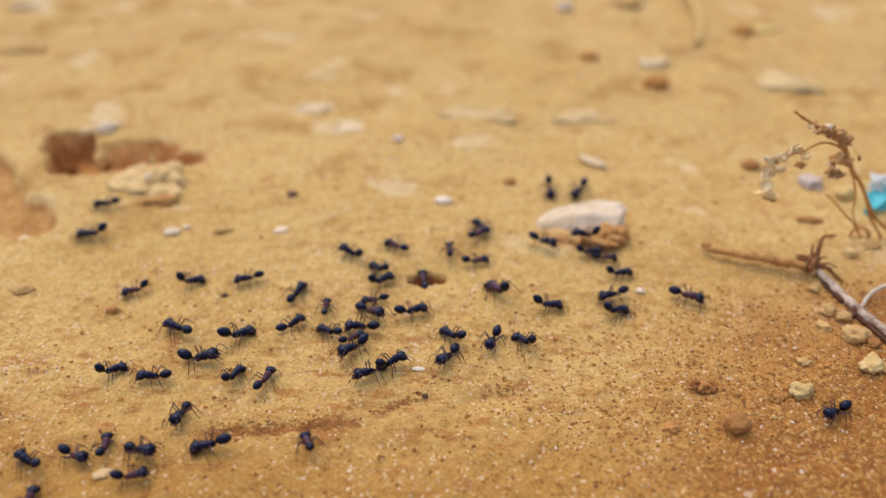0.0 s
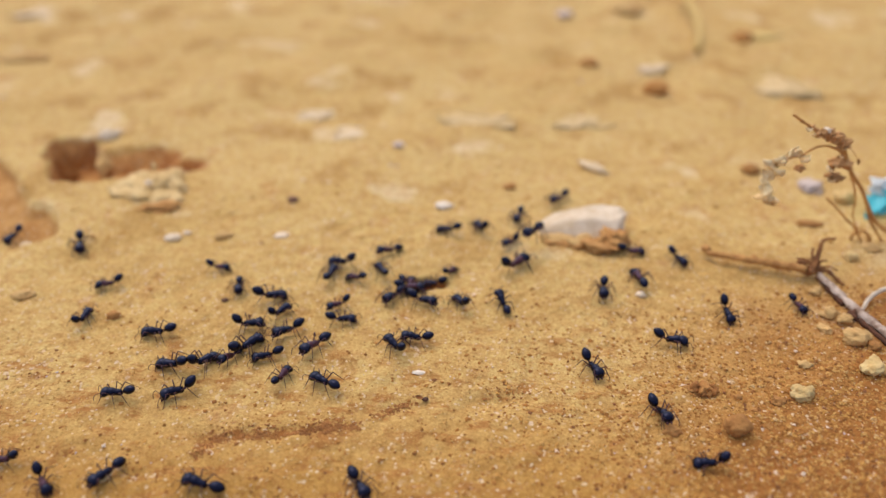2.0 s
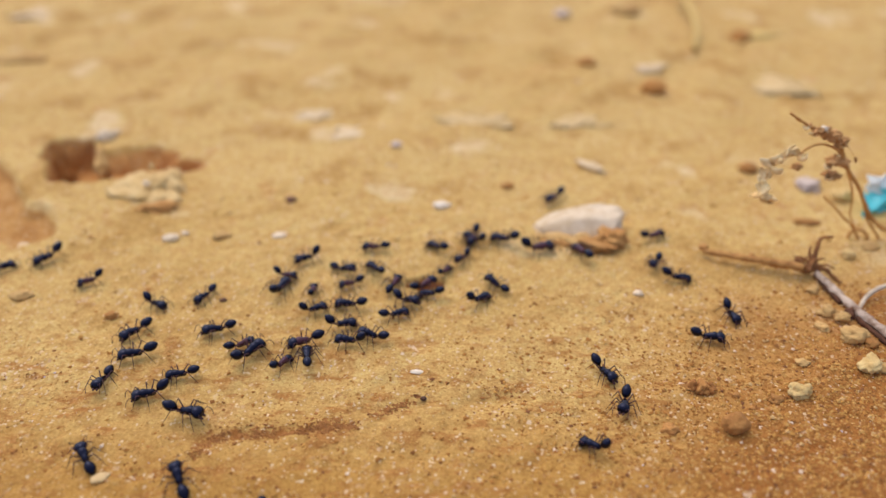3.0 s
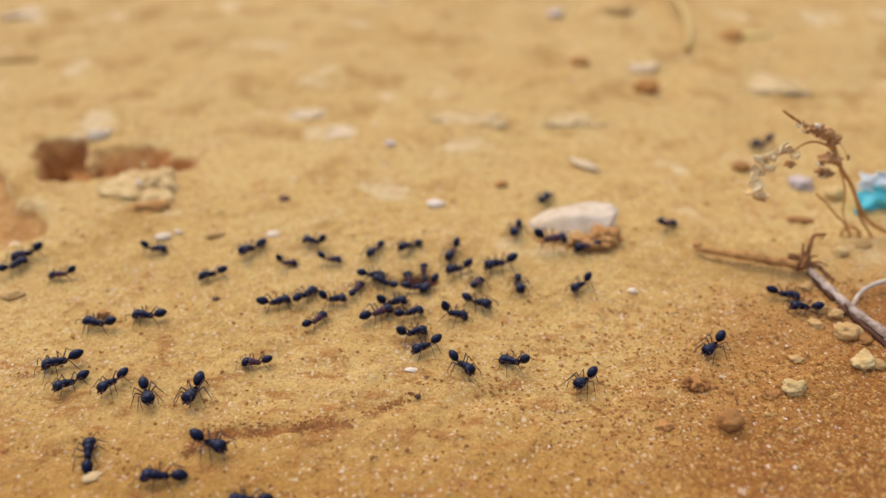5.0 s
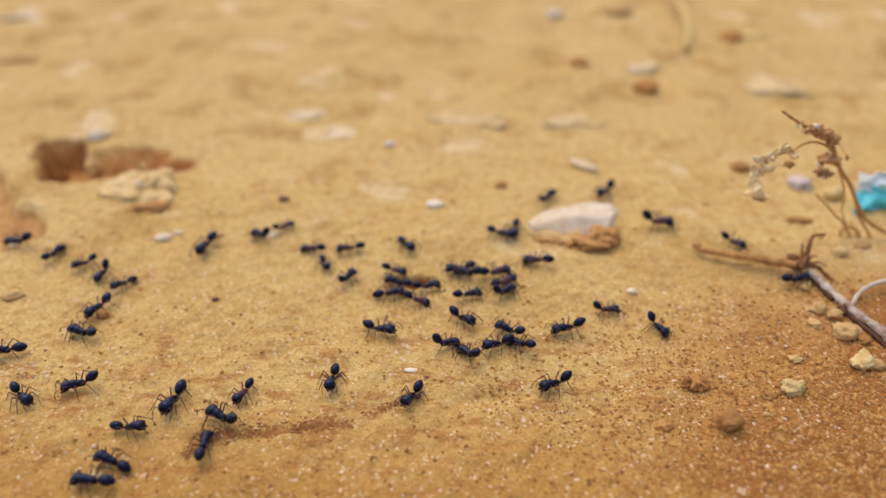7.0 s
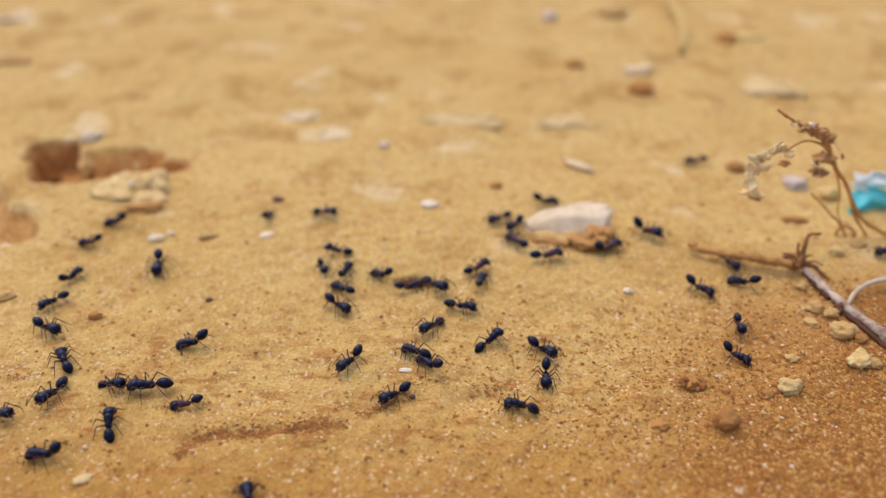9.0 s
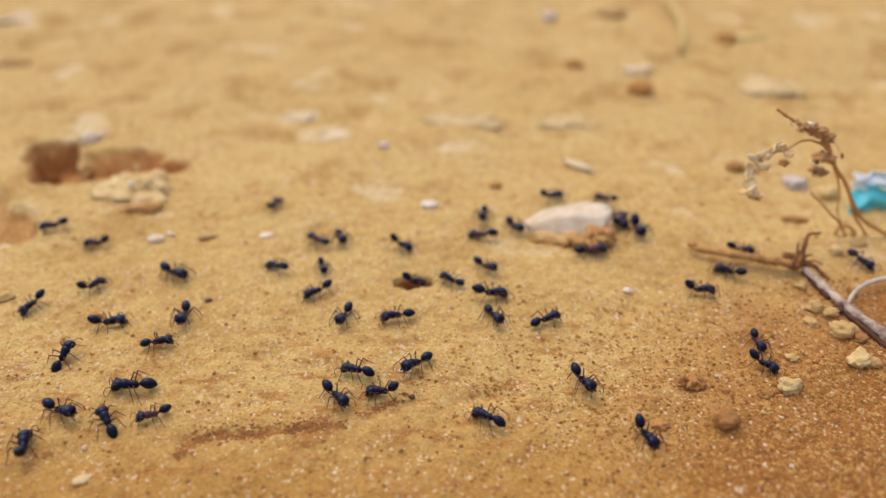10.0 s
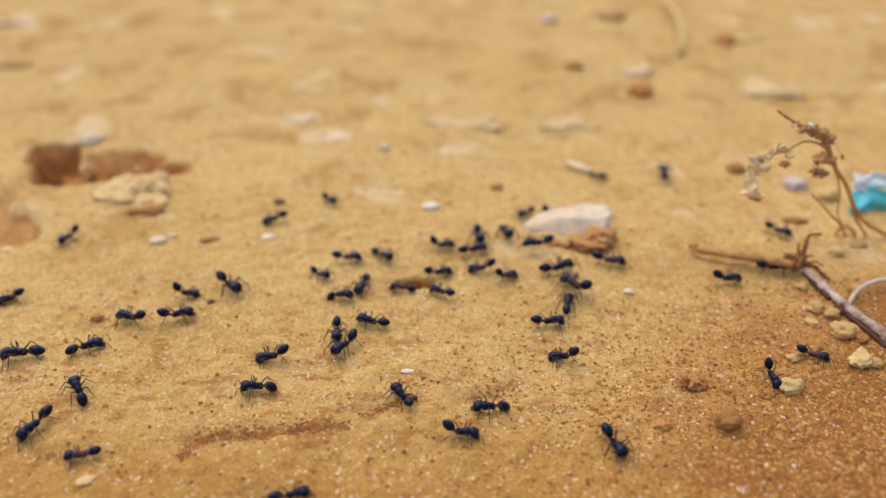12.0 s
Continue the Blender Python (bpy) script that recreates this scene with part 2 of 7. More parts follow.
CLAY = surface("brown_clay", (0.47, 0.225, 0.068), (0.33, 0.142, 0.042), 260, 0.95, relief_size=0.0004, vary=0.15)
CRUMB = surface("reddish_crumbs", (0.37, 0.158, 0.046), (0.25, 0.102, 0.031), 300, 0.95, vary=0.0)
CRUST = surface("ochre_crust", (0.53, 0.275, 0.092), (0.41, 0.185, 0.055), 180, 0.95, relief_size=0.0005, vary=0.05)
BLOCK = surface("crumbly_sandstone", (0.69, 0.475, 0.225), (0.59, 0.375, 0.145), 150, 0.95, relief_size=0.0004, vary=0.04)
RUST = surface("rusty_clay", (0.52, 0.245, 0.072), (0.38, 0.16, 0.046), 200, 0.95, vary=0.08)
FAINT = surface("dusty_chip", (0.66, 0.46, 0.235), (0.58, 0.385, 0.17), 200, 0.9, vary=0.05)
CHIP = surface("pale_sandy_chip", (0.68, 0.51, 0.33), (0.58, 0.40, 0.21), 200, 0.85, vary=0.08)
EARTH = surface("sandy_earth", (0.62, 0.39, 0.155), (0.46, 0.25, 0.085), 150, 0.95, relief_size=0.0005, vary=0.12)
FLAKE = surface("white_shell_flake", (0.82, 0.69, 0.54), (0.70, 0.54, 0.38), 500, 0.6, 0.5, vary=0.08)
DARK = surface("dark_grit", (0.20, 0.095, 0.055), (0.11, 0.055, 0.04), 700, 0.7, vary=0.3)
LILAC = surface("lilac_grey_pebble", (0.64, 0.50, 0.44), (0.52, 0.39, 0.30), 200, 0.7, vary=0.1)
TWIG = surface("brown_twig_bark", (0.50, 0.25, 0.075), (0.32, 0.14, 0.042), 420, 0.8, relief_size=0.0002, vary=0.1)
BARK = surface("dark_knotted_bark", (0.36, 0.155, 0.052), (0.19, 0.075, 0.028), 500, 0.85, vary=0.1)
STUB = surface("dark_stub_bark", (0.13, 0.055, 0.030), (0.07, 0.032, 0.020), 500, 0.9, vary=0.05)
GREY = surface("weathered_grey_wood", (0.52, 0.405, 0.32), (0.21, 0.13, 0.088), 330, 0.85, relief_size=0.0003, vary=0.15)
PALEWOOD = surface("bleached_wood", (0.62, 0.50, 0.38), (0.46, 0.34, 0.23), 300, 0.85, vary=0.05)
STALK = surface("dry_brown_stalk", (0.62, 0.32, 0.095), (0.46, 0.21, 0.06), 380, 0.75, vary=0.1)
LEAF = surface("dry_tan_leaf", (0.93, 0.77, 0.48), (0.80, 0.55, 0.24), 300, 0.8, vary=0.12)
SEED = surface("brown_seed_head", (0.56, 0.31, 0.125), (0.38, 0.18, 0.066), 420, 0.8, vary=0.2)
STRAW = surface("dull_straw", (0.64, 0.44, 0.15), (0.56, 0.37, 0.12), 200, 0.7, vary=0.1)
TEAL = surface("turquoise_plastic", (0.10, 0.60, 0.66), (0.08, 0.52, 0.58), 120, 0.35, 0.5, vary=0.02)
PALE = surface("pale_blue_plastic", (0.80, 0.82, 0.78), (0.68, 0.74, 0.72), 120, 0.35, 0.5, vary=0.02)


# ---- building helpers ----
def part(name, bm, material, parent=None, label="", smooth=True):
    """Links a bmesh as one mesh object, under a thing or a part if one is given."""
    data = bpy.data.meshes.new(name)
    bm.to_mesh(data)
    bm.free()
    data.materials.append(material)
    for p in data.polygons:
        p.use_smooth = smooth
    ob = new(name, data)
    if parent is not None:
        ob.parent = parent
    if label:
        ob["label"] = label
    return ob


TABLE = np.random.RandomState(7).rand(256, 256)


def field(x, y, scale, shift=0):
    """Smooth noise, 0 to 1, with one bump in about 1/scale metres."""
    u, v = np.asarray(x) * scale + shift * 17.3, np.asarray(y) * scale + shift * 31.7
    i, j = np.floor(u).astype(int), np.floor(v).astype(int)
    a, b = u - i, v - j
    a, b = a * a * (3 - 2 * a), b * b * (3 - 2 * b)
    at = lambda p, q: TABLE[p % 256, q % 256]
    return (at(i, j) * (1 - a) + at(i + 1, j) * a) * (1 - b) + (at(i, j + 1) * (1 - a) + at(i + 1, j + 1) * a) * b




def bell(x, y, cx, cy, rx, ry):
    return np.exp(-(((x - cx) / rx) ** 2 + ((y - cy) / ry) ** 2))


def along(x, y, x0, y0, x1, y1):
    """The distance from a line on the ground."""
    dx, dy = x1 - x0, y1 - y0
    u = np.clip(((x - x0) * dx + (y - y0) * dy) / (dx * dx + dy * dy), 0, 1)
    return np.hypot(x - x0 - u * dx, y - y0 - u * dy)


def relief(x, y):
    """The height of the ground."""
    x, y = np.asarray(x, float), np.asarray(y, float)
    reach = np.hypot(x, y - 0.12)
    z = 0.0016 * (field(x, y, 28) - 0.5) + 0.0007 * (field(x, y, 85, 1) - 0.5)
    z += np.where(reach < 0.6, (0.0005 * (field(x, y, 240, 2) - 0.5) + 0.0006 * (field(x, y, 620, 3) - 0.5)) * (1 - 0.65 * np.clip((y - 0.14) / 0.06, 0, 1)), 0)
    z += np.where((y > 0.18) & (reach < 1.5), 0.0024 * (field(x, y, 70, 4) - 0.5) * np.clip((y - 0.18) / 0.08, 0, 1), 0)
    z += np.where(reach > 0.6, 0.02 * np.clip(reach - 0.6, 0, 3) * (field(x, y, 1.7, 5) - 0.5), 0)
    z += 0.0006 * np.clip(field(x, y, 190, 24) - 0.62, 0, 1) * 3.0 * np.clip((0.135 - y) / 0.03, 0, 1)
    # the shallow dish round the nest, its throw-out, and the shaft
    z -= 0.0011 * bell(x, y, *NEST, 0.014, 0.009)
    near = np.sqrt(((x - NEST[0]) / 0.0044) ** 2 + ((y - NEST[1] + 0.0003) / 0.0024) ** 2) + 0.25 * (field(x, y, 420, 6) - 0.5)
    z -= 0.021 * np.clip((1 - near) / 0.60, 0, 1)
    # the dug hollow: a steep-walled pit, a shallower trench beside it and a small scoop
    ragged = 0.26 * (field(x, y, 150, 7) - 0.5) + 0.16 * (field(x, y, 420, 25) - 0.5)
    pit = (np.abs((x + 0.1128 + 0.45 * (y - 0.1990)) / 0.0086) ** 5 + np.abs((y - 0.1990) / 0.0132) ** 5) ** (1 / 5) + ragged
    z -= 0.0105 * np.clip((1 - pit) / 0.24, 0, 1)
    z -= 0.0150 * np.clip((1 - np.hypot((x + 0.1205) / 0.0044, (y - 0.2030) / 0.0052)) / 0.5, 0, 1)
    trench = along(x, y, -0.1050, 0.1940, -0.0900, 0.1990) / 0.0092 + ragged
    z -= 0.0062 * np.clip((1 - trench) / 0.60, 0, 1)
    z -= 0.0068 * bell(x, y, -0.0790, 0.1965, 0.0050, 0.0030)
    # the broken edge of the crust: firm on one side, crumbled away on the other
    step = ((x + 0.1320) * 0.731 + (y - 0.1910) * 0.682) * -1 + 0.0025 + 0.004 * (field(x, y, 110, 26) - 0.5)
    run = (x + 0.1320) * 0.682 - (y - 0.1910) * 0.731 + 0.008 * (field(x, y, 170, 27) - 0.5)
    z -= 0.0034 * np.clip(step / 0.0028, 0, 1) * np.clip((0.0190 - step) / 0.010, 0, 1) * np.clip((0.046 - run) / 0.006, 0, 1) * np.clip((run + 0.03) / 0.02, 0, 1)
    # a scraped furrow with a crumbly far side
    furrow = np.minimum(along(x, y, -0.044, 0.0905, -0.0225, 0.0920), along(x, y, -0.0150, 0.0960, -0.0062, 0.0985)) + 0.003 * (field(x, y, 240, 8) - 0.5)
    z -= 0.0006 * np.exp(-((furrow / 0.0013) ** 2))
    z += 0.0003 * np.exp(-((along(x, y, -0.044, 0.0930, -0.020, 0.0945) / 0.003) ** 2)) * (0.4 + field(x, y, 400, 9))
    z -= 0.0005 * np.exp(-((along(x, y, -0.040, 0.0755, -0.022, 0.0800) / 0.003) ** 2))
    z -= 0.0009 * np.exp(-((along(x, y, 0.006, 0.0985, 0.016, 0.1000) / 0.0022) ** 2))
    # a scrape behind the white stone
    z -= 0.0045 * bell(x, y, 0.0400, 0.1642, 0.0085, 0.0036)
    # rise towards the twig and the banks of earth at both sides
    z += 0.0030 * bell(x, y, 0.118, 0.105, 0.030, 0.045)
    return z


def height(x, y):
    return float(relief(x, y))


def lines(start, stop, step, grow):
    """Grid lines: even inside start..stop, wider and wider outside, out to 300 m."""
    inner = list(np.arange(start, stop, step))
    out, gap = [], step
    at = inner[-1]
    while at < 300:
        gap *= grow
        at += gap
        out.append(at)
    back, gap, at = [], step, inner[0]
    while at > -300:
        gap *= grow
        at -= gap
        back.append(at)
    return np.array(back[::-1] + inner + out)


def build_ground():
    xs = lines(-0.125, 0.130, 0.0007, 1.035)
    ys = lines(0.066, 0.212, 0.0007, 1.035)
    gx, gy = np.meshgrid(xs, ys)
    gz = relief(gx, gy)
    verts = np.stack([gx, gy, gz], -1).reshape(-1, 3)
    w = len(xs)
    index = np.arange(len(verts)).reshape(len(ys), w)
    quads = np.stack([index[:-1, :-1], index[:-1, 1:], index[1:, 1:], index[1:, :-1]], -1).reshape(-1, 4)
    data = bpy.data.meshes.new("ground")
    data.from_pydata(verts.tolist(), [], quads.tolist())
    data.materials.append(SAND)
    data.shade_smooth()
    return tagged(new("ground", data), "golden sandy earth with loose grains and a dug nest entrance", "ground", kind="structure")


def scatter(name, count, x0, x1, y0, y1, small, large, seed, material, label, sink=0.36, keep=None):
    """Many loose grains as one mesh: each an uneven octahedron lying on the ground."""
    rng = np.random.RandomState(seed)
    x, y = rng.uniform(x0, x1, count), rng.uniform(y0, y1, count)
    if keep is not None:
        ok = keep(x, y, rng.rand(count))
        x, y = x[ok], y[ok]
    n = len(x)
    size = small + (large - small) * rng.rand(n) ** 3
    shape = np.array([(1, 0, 0), (-1, 0, 0), (0, 1, 0), (0, -1, 0), (0, 0, 1), (0, 0, -1)], float)
    v = shape[None] * rng.uniform(0.6, 1.2, (n, 6, 3)) + rng.uniform(-0.25, 0.25, (n, 6, 3))
    turn = rng.uniform(0, 6.283, n)
    c, s = np.cos(turn)[:, None], np.sin(turn)[:, None]
    vx, vy = v[..., 0] * c - v[..., 1] * s, v[..., 0] * s + v[..., 1] * c
    half = size[:, None] / 2
    z = relief(x, y)[:, None] + half * 0.5 * (v[..., 2] + 1 - 2 * sink)
    verts = np.stack([x[:, None] + vx * half, y[:, None] + vy * half, z], -1).reshape(-1, 3)
    tri = np.array([(0, 2, 4), (2, 1, 4), (1, 3, 4), (3, 0, 4), (2, 0, 5), (1, 2, 5), (3, 1, 5), (0, 3, 5)])
    faces = (tri[None] + 6 * np.arange(n)[:, None, None]).reshape(-1, 3)
    data = bpy.data.meshes.new(name)
    data.from_pydata(verts.tolist(), [], faces.tolist())
    data.materials.append(material)
    return tagged(new(name, data), label, "sand", kind="stuff")


def lump(seed, sx, sy, sz, rough=0.25, facets=3, chip=0.0):
    """An uneven stone of the given length, depth and height, standing on z = 0."""
    bm = bmesh.new()
    bmesh.ops.create_icosphere(bm, subdivisions=facets, radius=1.0)
    shift = Vector((seed * 3.1, seed * 1.7, seed * 2.3))
    for v in bm.verts:
        d = v.co.copy()
        r = 1 + rough * noise.noise(d * 1.3 + shift) + 0.5 * rough * noise.noise(d * 3.1 + shift) + 0.3 * rough * noise.noise(d * 7 + shift) + 0.16 * rough * noise.noise(d * 15 + shift)
        if chip:
            # broken faces
            for k in range(5):
                a = Vector((math.sin(seed + k * 2.4), math.cos(seed * 1.3 + k * 1.9), math.sin(k * 1.1 + seed) * 0.8)).normalized()
                over = (d * r).dot(a) - (1 - chip)
                if over > 0:
                    d -= a * (over * 0.85 / max(r, 0.3))
        v.co = d * r
    low = min(v.co.z for v in bm.verts)
    high = max(v.co.z for v in bm.verts)
    for v in bm.verts:
        t = (v.co.z - low) / (high - low)
        v.co = Vector((v.co.x * sx / 2, v.co.y * sy / 2, t * sz))
    return bm


def stone(name, x, y, sx, sy, sz, material, label, category, seed, turn=0.0, sink=0.2, rough=0.3, facets=3, chip=0.0, group="", smooth=True):
    ob = part(name, lump(seed, sx, sy, sz, rough, facets, chip), material, smooth=smooth)
    ob.matrix_world = pose(x, y, height(x, y) - sink * sz, 0, 0, turn)
    return tagged(ob, label, category, group)


def smooth_line(points, steps=6):
    """A soft line through the points (Catmull-Rom)."""
    p = [Vector(q) for q in points]
    p = [2 * p[0] - p[1]] + p + [2 * p[-1] - p[-2]]
    out = []
    for i in range(1, len(p) - 2):
        a, b, c, d = p[i - 1 : i + 3]
        for k in range(steps):
            t = k / steps
            out.append(0.5 * (2 * b + (c - a) * t + (2 * a - 5 * b + 4 * c - d) * t * t + (3 * b - a - 3 * c + d) * t**3))
    out.append(p[-2])
    return out


def tube(points, r0, r1, sides=8, steps=6, gnarl=0.0, seed=0, bm=None, soft_line=True):
    """A tapering round stalk along the points, with closed ends."""
    bm = bm or bmesh.new()
    line = smooth_line(points, steps) if soft_line else [Vector(q) for q in points]
    rings, up = [], Vector((0.13, 0.21, 1)).normalized()
    for i, q in enumerate(line):
        ahead = (line[min(i + 1, len(line) - 1)] - line[max(i - 1, 0)]).normalized()
        side = ahead.cross(up)
        side = side.normalized() if side.length > 1e-4 else ahead.orthogonal().normalized()
        over = side.cross(ahead)
        r = r0 + (r1 - r0) * i / (len(line) - 1)
        ring = []
        for k in range(sides):
            a = 2 * math.pi * k / sides
            d = side * math.cos(a) + over * math.sin(a)
            g = 1 + gnarl * noise.noise(Vector((i * 0.55 + seed, k * 0.9, seed * 1.7)))
            ring.append(bm.verts.new(q + d * r * g))
        rings.append(ring)
    for a, b in zip(rings, rings[1:]):
        for k in range(sides):
            bm.faces.new((a[k], a[(k + 1) % sides], b[(k + 1) % sides], b[k]))
    bm.faces.new(rings[0][::-1])
    bm.faces.new(rings[-1])
    return bm


def curled_leaf(length, width, curl, thick, seed):
    """A dry leaf rolled along its length, with thickness; its base at the origin, along +x."""
    bm = bmesh.new()
    rows, cols = 10, 6
    sheets = []
    for side in (0, 1):
        grid = []
        for i in range(rows + 1):
            t = i / rows
            a = curl * t
            radius = length / max(abs(curl), 0.2)
            cx, cz = radius * math.sin(a), radius * (1 - math.cos(a))
            w = width * (math.sin(math.pi * min(0.98, t * 0.9 + 0.08)) ** 0.7)
            row = []
            for j in range(cols + 1):
                s = j / cols * 2 - 1
                fold = 0.45 * w * s * s + 0.12 * width * noise.noise(Vector((t * 3 + seed, s * 2, seed)))
                up = Vector((-math.sin(a), 0, math.cos(a)))
                row.append(bm.verts.new(Vector((cx, s * w / 2, cz)) + up * (fold + (thick if side else 0))))
            grid.append(row)
        sheets.append(grid)
    for n, grid in enumerate(sheets):
        for i in range(rows):
            for j in range(cols):
                q = (grid[i][j], grid[i + 1][j], grid[i + 1][j + 1], grid[i][j + 1])
                bm.faces.new(q if n else q[::-1])
    low, high = sheets
    rim = [(i, 0) for i in range(rows)] + [(rows, j) for j in range(cols)] + [(i, cols) for i in range(rows, 0, -1)] + [(0, j) for j in range(cols, 0, -1)]
    for a, b in zip(rim, rim[1:] + rim[:1]):
        bm.faces.new((low[a[0]][a[1]], low[b[0]][b[1]], high[b[0]][b[1]], high[a[0]][a[1]]))
    bmesh.ops.recalc_face_normals(bm, faces=bm.faces)
    return bm


def egg(bm, x, y, z, rx, ry, rz, pitch=0.0, point=0.0, across=14, around=9):
    """An egg-shaped body part, narrower towards -x by point."""
    made = bmesh.ops.create_uvsphere(bm, u_segments=across, v_segments=around, radius=1.0)["verts"]
    turn = Matrix.Rotation(radians(pitch), 3, "Y")
    for v in made:
        c = v.co.copy()
        c = Vector((c.z, c.y, -c.x))
        taper = 1 - point * max(0.0, -c.x) ** 1.5
        c = Vector((c.x * rx, c.y * ry * taper, c.z * rz * taper))
        v.co = turn @ c + Vector((x, y, z))
    return bm


def sized(bm, k=0.001):
    """From millimetres to metres."""
    for v in bm.verts:
        v.co *= k
    return bm


# ---- the ground ----
build_ground()
clear = lambda x, y, r: ((x - NEST[0]) / 0.0060) ** 2 + ((y - NEST[1]) / 0.0045) ** 2 > 1
scatter("sand_grains", 27000, -0.10, 0.115, 0.068, 0.150, 0.00028, 0.00070, 11, GRAINS, "loose golden sand grains with pale quartz bits",
        keep=lambda x, y, r: clear(x, y, r) & (field(x, y, 90, 12) * 0.9 + 0.2 > r))
scatter("coarse_sand", 115000, -0.085, 0.125, 0.068, 0.135, 0.00042, 0.00125, 12, COARSE, "coarse reddish sand with quartz bits beside the twig",
        keep=lambda x, y, r: bell(x, y, 0.105, 0.078, 0.055, 0.036) * 0.95 + 0.10 * bell(x, y, -0.020, 0.068, 0.070, 0.014) + 0.015 > r)
scatter("far_grit", 9000, -0.24, 0.24, 0.150, 0.36, 0.0004, 0.0020, 13, GRAINS, "scattered pale grit on sandy ground",
        keep=lambda x, y, r: clear(x, y, r) & (field(x, y, 60, 14) * 0.9 + 0.2 > r))
def crumbly(x, y):
    """Where crumbs of reddish earth lie: along the furrow and in a few crusts."""
    k = np.exp(-((along(x, y, -0.044, 0.0912, -0.0200, 0.0928) / 0.0022) ** 2)) * (0.25 + field(x, y, 150, 21))
    k += 0.9 * bell(x, y, -0.0215, 0.0945, 0.004, 0.0016) + 0.8 * bell(x, y, -0.0095, 0.0975, 0.0035, 0.0012) + 0.7 * bell(x, y, 0.0145, 0.1015, 0.006, 0.0016)
    k += 0.7 * bell(x, y, -0.030, 0.0775, 0.008, 0.0014) + 0.6 * bell(x, y, -0.082, 0.1062, 0.008, 0.001) + 0.8 * bell(x, y, 0.0520, 0.1025, 0.0034, 0.0014)
    k += 0.6 * bell(x, y, -0.072, 0.0875, 0.006, 0.0016) + 0.7 * bell(x, y, 0.0225, 0.0955, 0.003, 0.001) + 0.8 * bell(x, y, 0.094, 0.128, 0.008, 0.005)
    k += 0.35 * np.clip((field(x, y, 130, 22) - 0.70) / 0.2, 0, 1) * np.clip((0.128 - y) / 0.03, 0, 1) * field(x, y, 420, 23)
    return k + 0.5 * bell(x, y, 0.100, 0.112, 0.010, 0.008)


scatter("soil_crumbs", 80000, -0.095, 0.115, 0.070, 0.140, 0.00028, 0.0010, 15, CRUMB, "crumbs of reddish earth in crusts on sand",
        keep=lambda x, y, r: crumbly(x, y) * 0.8 - 0.09 > r)

def furrowed(x, y):
    """Along the broken ridge of the furrow, thickest at its two ends."""
    k = 0.7 * np.exp(-((along(x, y, -0.0450, 0.0868, -0.0428, 0.0905) / 0.0017) ** 2)) + 0.45 * np.exp(-((along(x, y, -0.0428, 0.0907, -0.0250, 0.0920) / 0.0011) ** 2))
    k += 0.9 * np.exp(-((along(x, y, -0.0235, 0.0930, -0.0170, 0.0933) / 0.0015) ** 2)) + 0.5 * np.exp(-((along(x, y, -0.0130, 0.0955, -0.0060, 0.0985) / 0.0011) ** 2))
    return k * (0.2 + 1.1 * field(x, y, 330, 31))


scatter("furrow_crumbs", 26000, -0.052, 0.000, 0.081, 0.102, 0.00030, 0.0011, 16, CRUMB, "coarse reddish crumbs along a scraped furrow", sink=0.25,
        keep=lambda x, y, r: furrowed(x, y) * 1.1 - 0.06 > r)

# ---- stones and bits on the ground ----
def build_white_stone():
    """A long wedge: thin at its near-left end, blunt and tall at the other, sitting in a crust of earth."""
    rock = new("white_stone")
    x, y = 0.5 * (0.0252 + 0.0468), 0.5 * (0.1590 + 0.1560)
    rock.matrix_world = pose(x, y, height(x, y) - 0.0008, 0, 0, -5)
    bm = bmesh.new()
    bmesh.ops.create_icosphere(bm, subdivisions=5, radius=1.0)
    for v in bm.verts:
        d = v.co.copy()
        d = Vector([math.copysign(abs(c) ** 0.5, c) for c in d])
        d *= 1 + 0.12 * noise.noise(d * 1.7) + 0.05 * noise.noise(d * 4) + 0.035 * noise.noise(d * 9) + 0.02 * noise.noise(d * 20)
        u = (d.x + 1) / 2
        tall, deep = 0.0020 + 0.0037 * max(0.0, min(1.0, u * 1.9)) ** 0.8, 0.0022 + 0.0034 * max(0.0, u) ** 0.6
        # a flat slanting top with a sharper front edge
        z = (min(d.z, 0.72 + 0.12 * noise.noise(d * 2.6)) + 0.75) * tall * 0.66
        v.co = Vector((d.x * 0.0114, d.y * deep * (1 - 50 * z) + 0.62 * z, z))
    part("rock", bm, CHALK, rock)
    for n, (x, y, w, d, h) in enumerate(((-0.0040, -0.0036, 11.0, 3.8, 2.4), (0.0015, -0.0050, 9.0, 3.8, 3.2))):
        part("sand_wash", sized(lump(96 + n, w, d, h, 0.8, 4)), EARTH, rock, "sand washed against its face").matrix_basis = pose(x, y, 0)
    for n, (x, y, w, d, h) in enumerate(((-0.0075, -0.0052, 9.0, 3.0, 1.8), (-0.0020, -0.0068, 7.0, 3.6, 2.4), (0.0040, -0.0068, 8.5, 5.0, 4.2), (0.0085, -0.0052, 7.0, 5.5, 5.4), (0.0015, -0.0086, 5.0, 2.6, 1.8))):
        part("earth_crust", sized(lump(90 + n, w, d, h, 1.0, 4)), CRUST, rock, "reddish earth stuck along its foot").matrix_basis = pose(x, y, 0.0002)
    return tagged(rock, "long chalky white wedge-shaped stone with earth at its foot", "stone")


